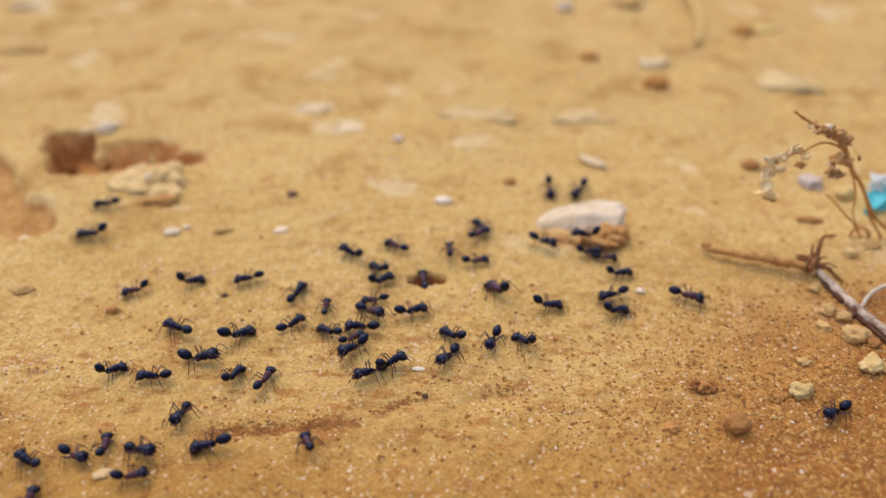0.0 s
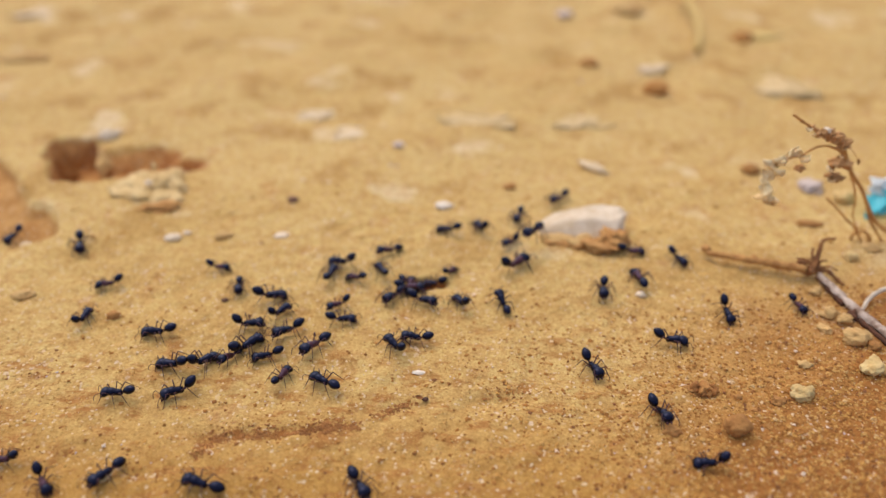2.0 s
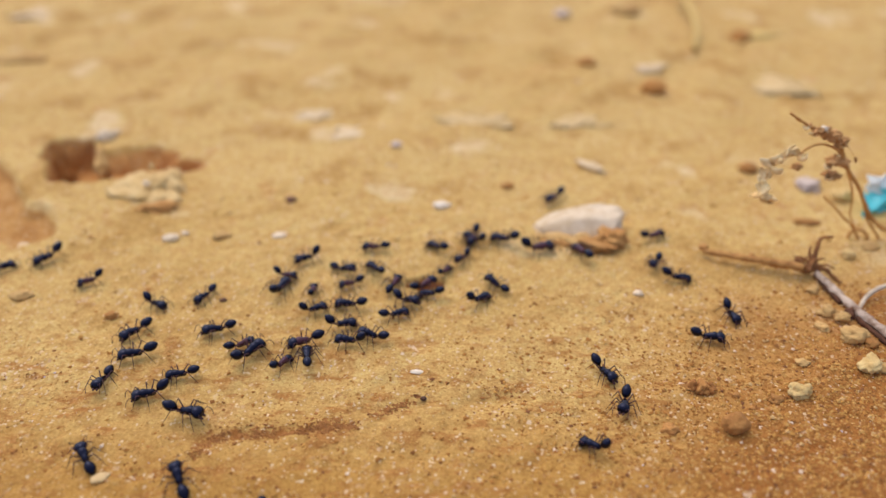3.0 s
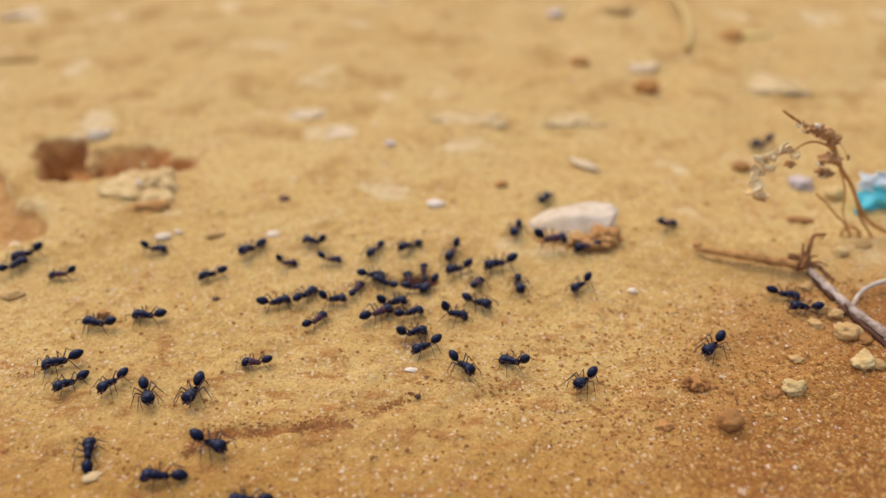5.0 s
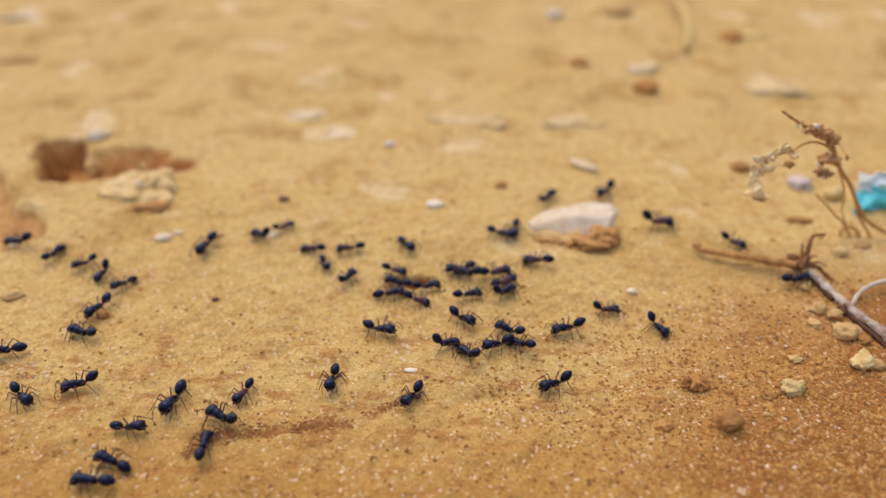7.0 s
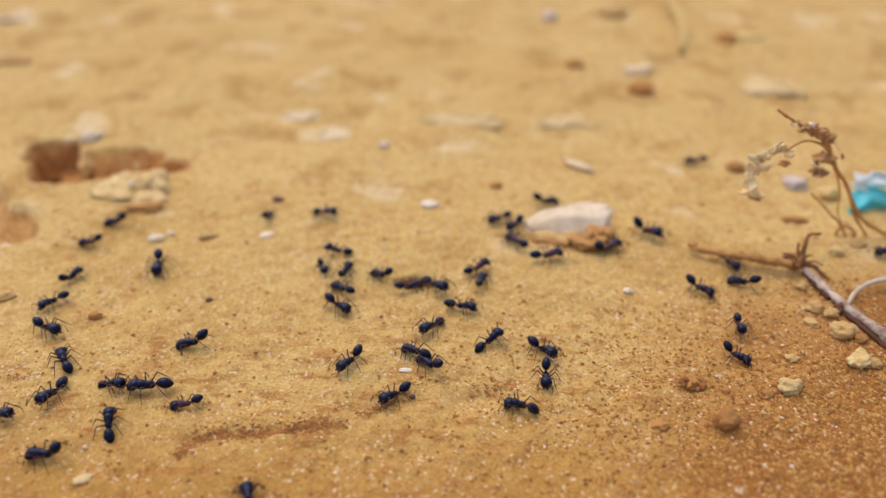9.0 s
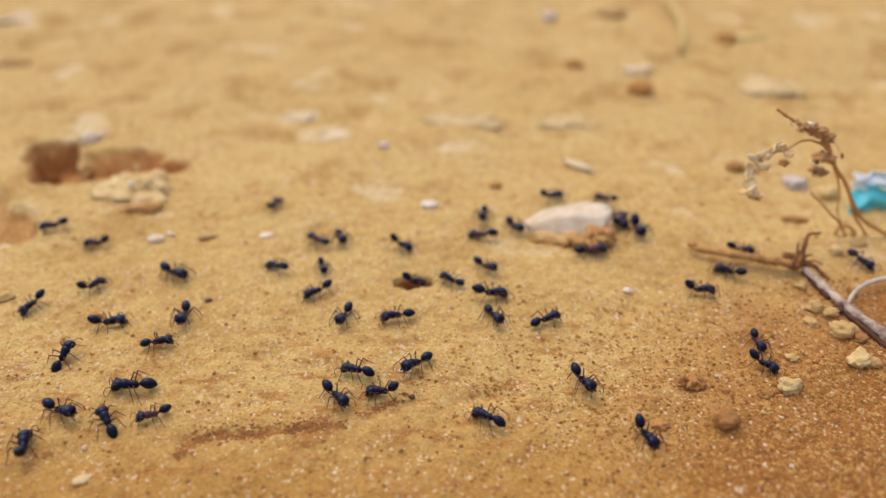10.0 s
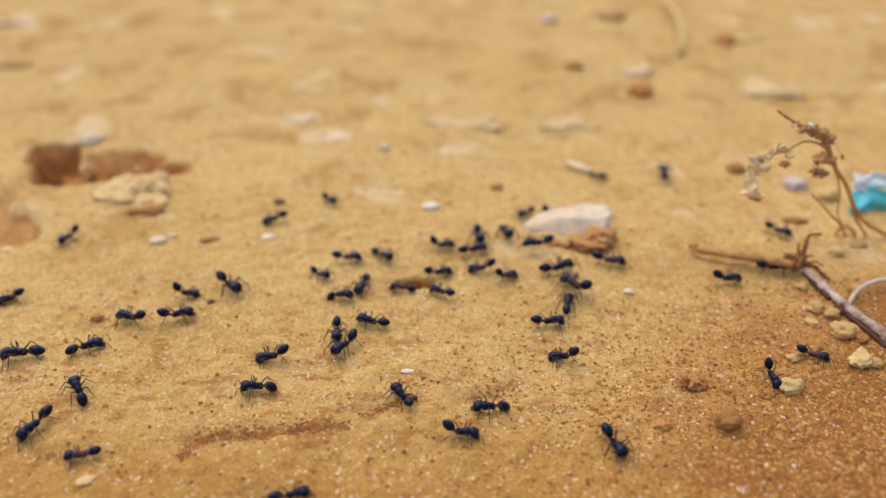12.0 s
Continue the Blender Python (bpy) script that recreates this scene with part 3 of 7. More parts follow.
build_white_stone()
stone("limestone_pebble", 0.0705, 0.0997, 0.0047, 0.0036, 0.0030, LIME, "knobbly pale yellow limestone pebble", "pebble", 5, 20, 0.2, 0.55, 4)
stone("limestone_pebble", 0.0879, 0.1152, 0.0061, 0.0046, 0.0036, EARTH, "rounded yellow sandstone pebble below the twig", "pebble", 6, 0, 0.2, 0.35, 4)
stone("limestone_pebble", 0.0871, 0.1062, 0.0053, 0.0040, 0.0034, LIME, "pale knobbly pebble below the twig", "pebble", 7, 35, 0.2, 0.5, 4)
stone("limestone_pebble", 0.0883, 0.1213, 0.0033, 0.0026, 0.0022, EARTH, "small yellow pebble against the twig", "pebble", 8, 10, 0.2, 0.4, 4)
stone("limestone_pebble", 0.0898, 0.1054, 0.0030, 0.0026, 0.0020, EARTH, "small ochre pebble below the twig", "pebble", 9, 10, 0.2, 0.4)
for n, (x, y, w, label) in enumerate(((0.0858, 0.1236, 0.0030, "small ochre crumb against the twig's stem"), (0.0862, 0.1320, 0.0024, "small sandy crumb beside the twig's knot"), (0.0905, 0.1130, 0.0026, "reddish crumb under the twig's stem"),
                                        (0.0826, 0.1185, 0.0022, "small earth crumb on reddish sand"), (0.0745, 0.1085, 0.0020, "small earth crumb on reddish sand"), (0.0655, 0.0985, 0.0020, "small earth crumb on reddish sand"))):
    stone("earth_clump", x, y, w * 1.3, w, w * 0.8, (EARTH, EARTH, CLAY)[n % 3], label, "clod", 150 + n, 40 * n, 0.25, 0.7)
stone("clay_ball", 0.0550, 0.0913, 0.0047, 0.0042, 0.0042, CLAY, "round brown clay ball on sandy ground", "clod", 10, 0, 0.12, 0.22, 4)
clump = new("earth_clump")
clump.matrix_world = pose(0.0516, 0.1021, height(0.0516, 0.1021) - 0.0005)
for n, (x, y, w, h) in enumerate(((-2.2, 0.2, 2.0, 1.3), (-0.9, 0.5, 2.2, 2.0), (0.5, 0.3, 2.4, 1.9), (1.9, 0.1, 2.3, 1.7), (-1.5, -0.6, 1.4, 0.9), (0.0, -0.7, 1.7, 1.2), (1.3, -0.8, 1.5, 1.1), (2.9, -0.3, 1.1, 0.7))):
    part("crumb", sized(lump(110 + n, w * 1.25, w, h * 1.4, 0.8, 3)), CRUMB if n % 2 else CLAY, clump).matrix_basis = pose(x / 1000, y / 1000, 0, 0, 0, 47 * n)
tagged(clump, "flat crumbly brown earth clump", "clod")
stone("earth_clump", 0.0430, 0.0915, 0.0032, 0.0022, 0.0014, CLAY, "small brown earth crumb", "clod", 13, 0, 0.3, 0.6)
stone("earth_clump", -0.0741, 0.1248, 0.0028, 0.0022, 0.0018, CLAY, "small brown crumb on sand", "clod", 17, 8, 0.25, 0.5)
stone("earth_clump", -0.0570, 0.1568, 0.0049, 0.0028, 0.0016, EARTH, "low sandy crumb of earth", "clod", 18, 8, 0.3, 0.5)
stone("earth_clump", -0.0980, 0.1326, 0.0053, 0.0032, 0.0022, EARTH, "low crumb of sandy earth", "clod", 19, 8, 0.3, 0.5)
stone("earth_clump", 0.1068, 0.1492, 0.0050, 0.0038, 0.0020, EARTH, "sandy earth crumb below the dry plant", "clod", 20, 8, 0.3, 0.5)
stone("pale_flake", -0.0045, 0.1067, 0.0042, 0.0011, 0.0005, FLAKE, "flat white shell flake lying on sand", "flake", 21, -4, 0.2, 0.4)
stone("pale_flake", 0.0002, 0.1704, 0.0050, 0.0034, 0.0014, FLAKE, "small white flake on sandy ground", "flake", 22, 0, 0.2, 0.4)
stone("pale_flake", 0.0449, 0.1923, 0.0101, 0.0036, 0.0020, CHIP, "slanting pale chip on sandy ground", "flake", 23, -50, 0.2, 0.4)
stone("pale_flake", -0.0434, 0.2306, 0.0135, 0.0090, 0.0012, CHIP, "flat white chip far off on sand", "flake", 24, 10, 0.45, 1.2, 4)
stone("pale_flake", -0.0294, 0.2140, 0.0120, 0.0084, 0.0008, CHIP, "flat pale chip far off on sand", "flake", 25, -10, 0.45, 1.2, 4)
stone("pale_flake", 0.0115, 0.2235, 0.0186, 0.0114, 0.0010, FAINT, "broad pale flat chip on sand", "flake", 26, -6, 0.45, 1.2, 4)
stone("pale_flake", 0.0482, 0.2236, 0.0174, 0.0090, 0.0011, FAINT, "long pale chip far off on sand", "flake", 27, 4, 0.45, 1.2, 4)
stone("pale_flake", 0.1254, 0.2513, 0.0272, 0.0180, 0.0013, FAINT, "broad pale flat chip on far sand", "flake", 28, -14, 0.45, 1.2, 4)
stone("pale_flake", -0.0418, 0.1563, 0.0038, 0.0028, 0.0010, CHALK, "white flake on sand", "flake", 29, 6, 0.2, 0.4)
stone("pale_flake", -0.0701, 0.1562, 0.0041, 0.0028, 0.0012, CHALK, "white flake on sand", "flake", 30, 6, 0.2, 0.4)
stone("pale_flake", -0.1089, 0.1557, 0.0029, 0.0024, 0.0012, CHIP, "small white flake on sand", "flake", 31, 6, 0.2, 0.4)
stone("pale_flake", -0.0602, 0.0810, 0.0032, 0.0022, 0.0010, FAINT, "pale chip on sand", "flake", 32, 12, 0.2, 0.4)
stone("pale_flake", 0.0457, 0.1314, 0.0024, 0.0018, 0.0014, CHALK, "small pale chip on sand", "flake", 33, 12, 0.2, 0.4)
stone("pale_flake", -0.1861, 0.3360, 0.0124, 0.0132, 0.0023, CHIP, "white chip far off on sand", "flake", 34, 12, 0.45, 1.2, 4)
stone("pale_flake", 0.1000, 0.1449, 0.0036, 0.0028, 0.0026, LIME, "pale pebble under the dry plant", "pebble", 35, 12, 0.2, 0.4)
stone("pale_flake", -0.1077, 0.2133, 0.0074, 0.0066, 0.0036, CHALK, "white chip on the rim of the hollow", "flake", 36, 12, 0.3, 0.8)
stone("lilac_pebble", 0.1043, 0.1796, 0.0071, 0.0070, 0.0034, LILAC, "lilac-grey pebble behind the dry plant", "pebble", 37, 0, 0.3, 0.7, 4)
stone("lilac_pebble", 0.0551, 0.3316, 0.0076, 0.0060, 0.0040, LILAC, "lilac-grey pebble far off", "pebble", 38, 0, 0.2, 0.3)
stone("lilac_pebble", -0.0139, 0.2056, 0.0035, 0.0030, 0.0020, LILAC, "small lilac-grey pebble on sand", "pebble", 39, 0, 0.2, 0.3)
stone("tan_pebble", 0.1106, 0.1724, 0.0056, 0.0042, 0.0040, LIME, "pale tan pebble behind the dry plant", "pebble", 40, 0, 0.2, 0.3, 4)
stone("clay_pebble", 0.0766, 0.2477, 0.0093, 0.0066, 0.0055, RUST, "brown clay pebble far off on sand", "pebble", 41, 0, 0.15, 0.2, 4)
stone("pale_flake", 0.0805, 0.2685, 0.0095, 0.0060, 0.0018, CHIP, "white chip behind a brown pebble", "flake", 42, 0, 0.45, 1.2, 4)
stone("clay_pebble", 0.1245, 0.2999, 0.0080, 0.0080, 0.0055, RUST, "rusty brown clod far off on sand", "pebble", 43, 0, 0.25, 0.4)
stone("clay_pebble", 0.1342, 0.3013, 0.0132, 0.0070, 0.0030, STRAW, "low ochre clod beside a rusty one", "pebble", 63, 0, 0.4, 0.5)
stone("clay_pebble", 0.0563, 0.2717, 0.0074, 0.0060, 0.0036, CLAY, "brown pebble far off on sand", "pebble", 44, 0, 0.3, 0.4)
stone("clay_pebble", 0.0192, 0.1812, 0.0036, 0.0026, 0.0018, CLAY, "small brown pebble on sand", "pebble", 45, 0, 0.25, 0.3)
stone("clay_pebble", -0.0416, 0.1729, 0.0031, 0.0022, 0.0018, DARK, "small dark pebble on sand", "pebble", 46, 0, 0.25, 0.3)
stone("clay_pebble", 0.0908, 0.1891, 0.0057, 0.0046, 0.0032, CLAY, "brown pebble behind the dry plant", "pebble", 47, 0, 0.25, 0.3)
stone("clay_pebble", 0.0964, 0.1605, 0.0075, 0.0028, 0.0016, CLAY, "flat brown crumb behind the twig", "pebble", 48, 0, 0.3, 0.4)
stone("clay_pebble", -0.0502, 0.1300, 0.0016, 0.0012, 0.0010, DARK, "tiny dark pebble on sand", "pebble", 49, 0, 0.25, 0.3)
stone("clay_pebble", 0.0583, 0.1000, 0.0016, 0.0013, 0.0009, CLAY, "tiny brown pebble by a clay ball", "pebble", 50, 0, 0.25, 0.3)
stone("clay_pebble", 0.0601, 0.0964, 0.0012, 0.0010, 0.0007, CLAY, "tiny brown pebble by a clay ball", "pebble", 51, 0, 0.25, 0.3)
stone("clay_pebble", 0.0843, 0.3372, 0.0155, 0.0100, 0.0045, EARTH, "dull ochre clod far off", "pebble", 52, 0, 0.25, 0.4)
stone("clay_pebble", -0.1662, 0.2814, 0.0201, 0.0090, 0.0050, EARTH, "low ochre clod far off", "pebble", 53, 0, 0.4, 0.4)
spur = part("earth_spur", sized(lump(130, 4.0, 13.0, 7.5, 0.6, 4)), EARTH)
spur.matrix_world = pose(-0.1060, 0.2035, -0.0062, 14, 0, 14)
tagged(spur, "pale spur of sandy earth in the dug hollow", "clod")
block = new("sandstone_block")
block.matrix_world = pose(-0.0843, 0.1800, height(-0.0843, 0.1800) - 0.0022)
for n, (x, y, w, d, h) in enumerate(((0.0, 1.5, 20.0, 14.0, 4.6), (-5.5, 1.0, 10.0, 10.0, 4.0), (5.0, 4.0, 10.0, 8.0, 6.0), (6.0, -4.5, 9.0, 9.0, 4.4), (-0.5, -4.0, 9.0, 8.0, 3.4),
                                     (1.5, 0.5, 6.0, 6.0, 6.2), (8.0, 0.5, 6.0, 7.0, 5.0), (-2.5, 5.0, 8.0, 6.0, 5.4))):
    part("chunk", sized(lump(100 + n, w, d, h, 0.5, 4)), BLOCK, block).matrix_basis = pose(x / 1000, y / 1000, -0.0002, 0, 0, 37 * n)
part("loose_edge", sized(lump(108, 10.0, 4.0, 3.0, 0.9, 4)), CRUST, block, "reddish earth under its edge").matrix_basis = pose(0.0066, -0.0098, 0.0010)
part("chip", sized(lump(106, 1.8, 1.4, 1.6, 0.5)), FLAKE, block, "white embedded chip").matrix_basis = pose(0.0018, -0.0026, 0.0052)
part("spike", sized(lump(107, 1.6, 1.4, 3.0, 0.5)), BLOCK, block).matrix_basis = pose(0.0018, 0.0035, 0.0062)
tagged(block, "crumbly pale yellow sandstone block by the dug hollow", "stone")
stone("grit_pebble", -0.0670, 0.1583, 0.0024, 0.0016, 0.0012, CHALK, "small pale grit on sand", "pebble", 56, 0, 0.25, 0.3)


def build_husk():
    """A broken insect husk: a dark bent shell with a thin wing case."""
    husk = new("husk")
    husk.matrix_world = pose(-0.0035, 0.0991, height(-0.0035, 0.0991), 0, 0, 20)
    bm = egg(bmesh.new(), 0, 0, 0.55, 0.75, 0.5, 0.5, 20, 0.4, 10, 7)
    part("shell", sized(bm), DARK, husk)
    wing = part("wing_case", sized(curled_leaf(2.0, 1.0, 1.6, 0.08, 4)), BARK, husk, "thin curled brown wing case")
    wing.matrix_basis = pose(-0.0004, 0, 0.0009, 0, 20, 160)
    part("leg_shard", sized(tube([(0.3, 0.2, 0.5), (0.9, 0.4, 1.3), (1.4, 0.5, 0.05)], 0.07, 0.04, 5, 3)), DARK, husk)
    return tagged(husk, "broken dark insect husk lying on sand", "husk")


build_husk()


# ---- the fallen twig ----
def build_twig():
    twig = new("fallen_twig")
    part("stick", tube([(0.0646, 0.1453, 0.0026), (0.0690, 0.1435, 0.0030), (0.0748, 0.1409, 0.0034), (0.0801, 0.1390, 0.0036), (0.0853, 0.1367, 0.0038)], 0.00070, 0.00098, 9, 6, 0.6, 1), TWIG, twig, "straight brown twig bark")
    part("tip_bud", sized(lump(61, 2.2, 1.9, 2.0, 0.5)), TWIG, twig).matrix_basis = pose(0.0650, 0.1469, 0.0016)
    for n, (a, b) in enumerate((((0.0750, 0.1420, 0.0027), 1.6), ((0.0851, 0.1390, 0.0026), 2.4))):
        part("knot", sized(lump(62 + n, b, b * 0.8, b, 0.6)), TWIG if n == 0 else BARK, twig).matrix_basis = Matrix.Translation(a)
    part("side_shoot", tube([(0.0860, 0.1361, 0.0034), (0.0878, 0.1384, 0.0050), (0.0890, 0.1404, 0.0072), (0.0901, 0.1418, 0.0088), (0.0928, 0.1419, 0.0092)], 0.00072, 0.0003, 8, 6, 0.5, 2), BARK, twig, "dark knobbly side shoot")
    part("spur", tube([(0.0875, 0.1381, 0.0046), (0.0871, 0.1395, 0.0062), (0.0876, 0.1408, 0.0072)], 0.0005, 0.00022, 7, 4, 0.5, 3), BARK, twig)
    part("crown", sized(lump(66, 5.2, 2.6, 2.6, 0.75, 4)), BARK, twig, "dark ragged knot of bark").matrix_basis = pose(0.0870, 0.1380, 0.0016, 0, 0, 8)
    part("bark_strip", tube([(0.0878, 0.1379, 0.0034), (0.0907, 0.1375, 0.0030), (0.0922, 0.1355, 0.0022), (0.0938, 0.1342, 0.0012)], 0.00072, 0.00035, 7, 5, 0.6, 4), BARK, twig)
    part("grey_stem", tube([(0.0888, 0.1368, 0.0022), (0.0898, 0.1318, 0.0024), (0.0906, 0.1263, 0.0026), (0.0922, 0.1211, 0.0028), (0.0941, 0.1150, 0.0030), (0.0968, 0.1067, 0.0032)], 0.00072, 0.00115, 10, 6, 0.6, 5), GREY, twig, "weathered grey split stem")
    part("bark_strip", tube([(0.0888, 0.1370, 0.0014), (0.0899, 0.1320, 0.0013), (0.0908, 0.1268, 0.0012), (0.0921, 0.1223, 0.0012)], 0.00060, 0.00075, 7, 6, 0.9, 14), BARK, twig, "dark bark clinging under the stem")
    part("bark_strip", tube([(0.0926, 0.1198, 0.0016), (0.0938, 0.1158, 0.0016), (0.0958, 0.1103, 0.0016)], 0.00055, 0.00070, 7, 6, 0.9, 15), BARK, twig)
    part("bark_strip", tube([(0.0884, 0.1345, 0.0020), (0.0893, 0.1300, 0.0020), (0.0901, 0.1262, 0.0020)], 0.00045, 0.00060, 7, 6, 0.9, 16), STUB, twig, "dark bark along the stem")
    part("bark_strip", tube([(0.0910, 0.1208, 0.0022), (0.0930, 0.1150, 0.0022), (0.0958, 0.1066, 0.0022)], 0.00060, 0.00075, 7, 6, 0.9, 17), STUB, twig, "dark bark along the stem")
    part("grey_fork", tube([(0.0919, 0.1226, 0.0028), (0.0950, 0.1261, 0.0034), (0.0979, 0.1282, 0.0040), (0.1019, 0.1294, 0.0046), (0.1072, 0.1301, 0.0050)], 0.00045, 0.00060, 8, 5, 0.3, 6), PALEWOOD, twig, "pale weathered fork")
    part("stump", sized(lump(68, 2.6, 2.4, 3.6, 0.5, 4)), STUB, twig, "dark broken stub").matrix_basis = pose(0.0902, 0.1222, 0.0002)
    for n, (x, y, w) in enumerate(((0.0700, 0.1432, 1.4), (0.0775, 0.1401, 1.5), (0.0818, 0.1386, 1.4))):
        part("knot", sized(lump(140 + n, 1.5 * w, w, 0.9 * w, 0.8)), TWIG, twig).matrix_basis = pose(x, y, 0.0024, 0, 0, -25)
    for n, (x, z, run, lean) in enumerate(((0.0856, 0.0040, 2.8, 40), (0.0868, 0.0044, 3.4, 160), (0.0880, 0.0040, 3.0, 10), (0.0886, 0.0030, 4.2, -35), (0.0850, 0.0026, 3.0, 195))):
        splint = part("splinter", sized(tube([(0, 0, 0), (0.5 * run, 0.2, 0.35 * run), (run, 0.1, 0.30 * run)], 0.40, 0.14, 6, 4, 0.6, 20 + n)), BARK, twig)
        splint.matrix_basis = pose(x, 0.1382, z, 0, 0, lean)
    return tagged(twig, "fallen brown twig with dark knot and grey split stem", "twig")


build_twig()


# ---- the dry plant ----
def build_plant():
    plant = new("dry_plant")
    part("stem", tube([(0.1245, 0.1520, -0.0034), (0.1170, 0.1520, 0.0014), (0.1103, 0.1520, 0.0051), (0.1065, 0.1520, 0.0085), (0.1038, 0.1520, 0.0124), (0.1007, 0.1520, 0.0172), (0.0972, 0.1520, 0.0212), (0.0951, 0.1520, 0.0247)], 0.00058, 0.00042, 9, 6, 0.3, 1), STALK, plant)
    part("branch", tube([(0.0955, 0.1520, 0.0235), (0.0939, 0.1520, 0.0268), (0.0913, 0.1515, 0.0294), (0.0880, 0.1510, 0.0311), (0.0843, 0.1505, 0.0333), (0.0817, 0.1500, 0.0351)], 0.00048, 0.00027, 8, 6, 0.5, 2), STALK, plant)
    part("shoot_tip", tube([(0.0819, 0.1500, 0.0349), (0.0801, 0.1500, 0.0360), (0.0783, 0.1500, 0.0372)], 0.00034, 0.00029, 8, 4, 0.4, 3), STALK, plant)
    part("branch", tube([(0.0955, 0.1520, 0.0235), (0.0923, 0.1510, 0.0273), (0.0881, 0.1500, 0.0294), (0.0848, 0.1490, 0.0294), (0.0822, 0.1485, 0.0278), (0.0792, 0.1480, 0.0273), (0.0770, 0.1480, 0.0263), (0.0763, 0.1480, 0.0240), (0.0760, 0.1480, 0.0209), (0.0775, 0.1480, 0.0163)], 0.00033, 0.00016, 7, 6, 0.4, 4), STALK, plant, "thin arching dry branch")
    part("stalk", tube([(0.0933, 0.1520, 0.0142), (0.0965, 0.1520, 0.0115), (0.1000, 0.1520, 0.0081), (0.1036, 0.1525, 0.0048), (0.1083, 0.1530, -0.0019)], 0.00023, 0.00034, 7, 5, 0.3, 5), STALK, plant)
    part("stalk", tube([(0.0968, 0.1520, 0.0212), (0.0991, 0.1520, 0.0173), (0.1007, 0.1520, 0.0131), (0.1014, 0.1520, 0.0091), (0.1039, 0.1520, 0.0049)], 0.00027, 0.00020, 7, 5, 0.3, 6), STALK, plant)
    part("stalk", tube([(0.1049, 0.1530, -0.0028), (0.1038, 0.1530, 0.0020), (0.1056, 0.1530, 0.0037), (0.1083, 0.1530, 0.0020), (0.1108, 0.1530, -0.0037)], 0.00041, 0.00037, 7, 6, 0.4, 7), STALK, plant, "bent dry stalk like an arch")
    part("stalk", tube([(0.1039, 0.1520, 0.0121), (0.1065, 0.1520, 0.0071), (0.1108, 0.1525, 0.0020), (0.1144, 0.1530, -0.0030)], 0.00037, 0.00027, 7, 6, 0.4, 8), STALK, plant)
    chance = random.Random(5)
    arch = smooth_line([(0.0823, 0.1485, 0.0275), (0.0792, 0.1480, 0.0272), (0.0771, 0.1480, 0.0260), (0.0764, 0.1480, 0.0237), (0.0758, 0.1480, 0.0209), (0.0755, 0.1480, 0.0188), (0.0771, 0.1480, 0.0166)], 4)
    crest = smooth_line([(0.0829, 0.1505, 0.0338), (0.0854, 0.1505, 0.0316), (0.0894, 0.1510, 0.0299), (0.0931, 0.1515, 0.0270), (0.0929, 0.1510, 0.0237), (0.0899, 0.1500, 0.0234), (0.0930, 0.1510, 0.0207)], 3)
    for n, at in enumerate(arch + crest):
        size = chance.uniform(3.0, 4.8) if n < len(arch) else chance.uniform(1.8, 3.2)
        leaf = part("leaf", sized(curled_leaf(size, size * chance.uniform(0.5, 0.85), chance.uniform(1.6, 3.4), 0.1, n + 3)), LEAF if n < len(arch) or n % 2 else SEED, plant, "curled dry tan leaf" if n < len(arch) else "")
        leaf.matrix_basis = Matrix.Translation(at) @ pose(0, 0, 0, chance.uniform(-60, 60), chance.uniform(-40, 90), chance.uniform(0, 360))
    for n, (at, size) in enumerate((((0.0878, 0.1505, 0.0309), 2.6), ((0.0903, 0.1510, 0.0294), 2.8), ((0.0927, 0.1515, 0.0273), 2.4), ((0.0946, 0.1515, 0.0222), 3.0), ((0.0923, 0.1510, 0.0228), 2.8),
                                    ((0.0932, 0.1510, 0.0191), 2.4), ((0.0779, 0.1480, 0.0147), 2.0), ((0.0826, 0.1485, 0.0234), 1.8), ((0.0855, 0.1500, 0.0319), 2.0), ((0.0938, 0.1520, 0.0285), 1.6))):
        part("seed_head", sized(lump(70 + n, 0.95 * size, 0.85 * size, size * 1.1, 1.2, 4)), SEED, plant, "dark crumpled seed head").matrix_basis = Matrix.Translation(at)
    for n, (at, lean) in enumerate((((0.0975, 0.1520, 0.0250), 15), ((0.0938, 0.1520, 0.0297), -10), ((0.0889, 0.1510, 0.0325), 60))):
        part("bract", sized(curled_leaf(1.8, 0.9, 0.8, 0.1, n + 20)), BARK if n != 2 else FLAKE, plant).matrix_basis = Matrix.Translation(at) @ pose(0, 0, 0, 0, 80 + lean, 20 * n)
    part("downy_tuft", sized(lump(81, 2.0, 1.4, 1.3, 1.1)), FLAKE, plant, "whitish downy tuft").matrix_basis = pose(0.0871, 0.1505, 0.0325)
    part("thread", tube([(0.0938, 0.1520, 0.0285), (0.0957, 0.1520, 0.0270), (0.0976, 0.1520, 0.0247)], 0.00008, 0.00007, 5, 4), STALK, plant)
    return tagged(plant, "dry brown plant with arching branch and curled leaves", "plant")


build_plant()


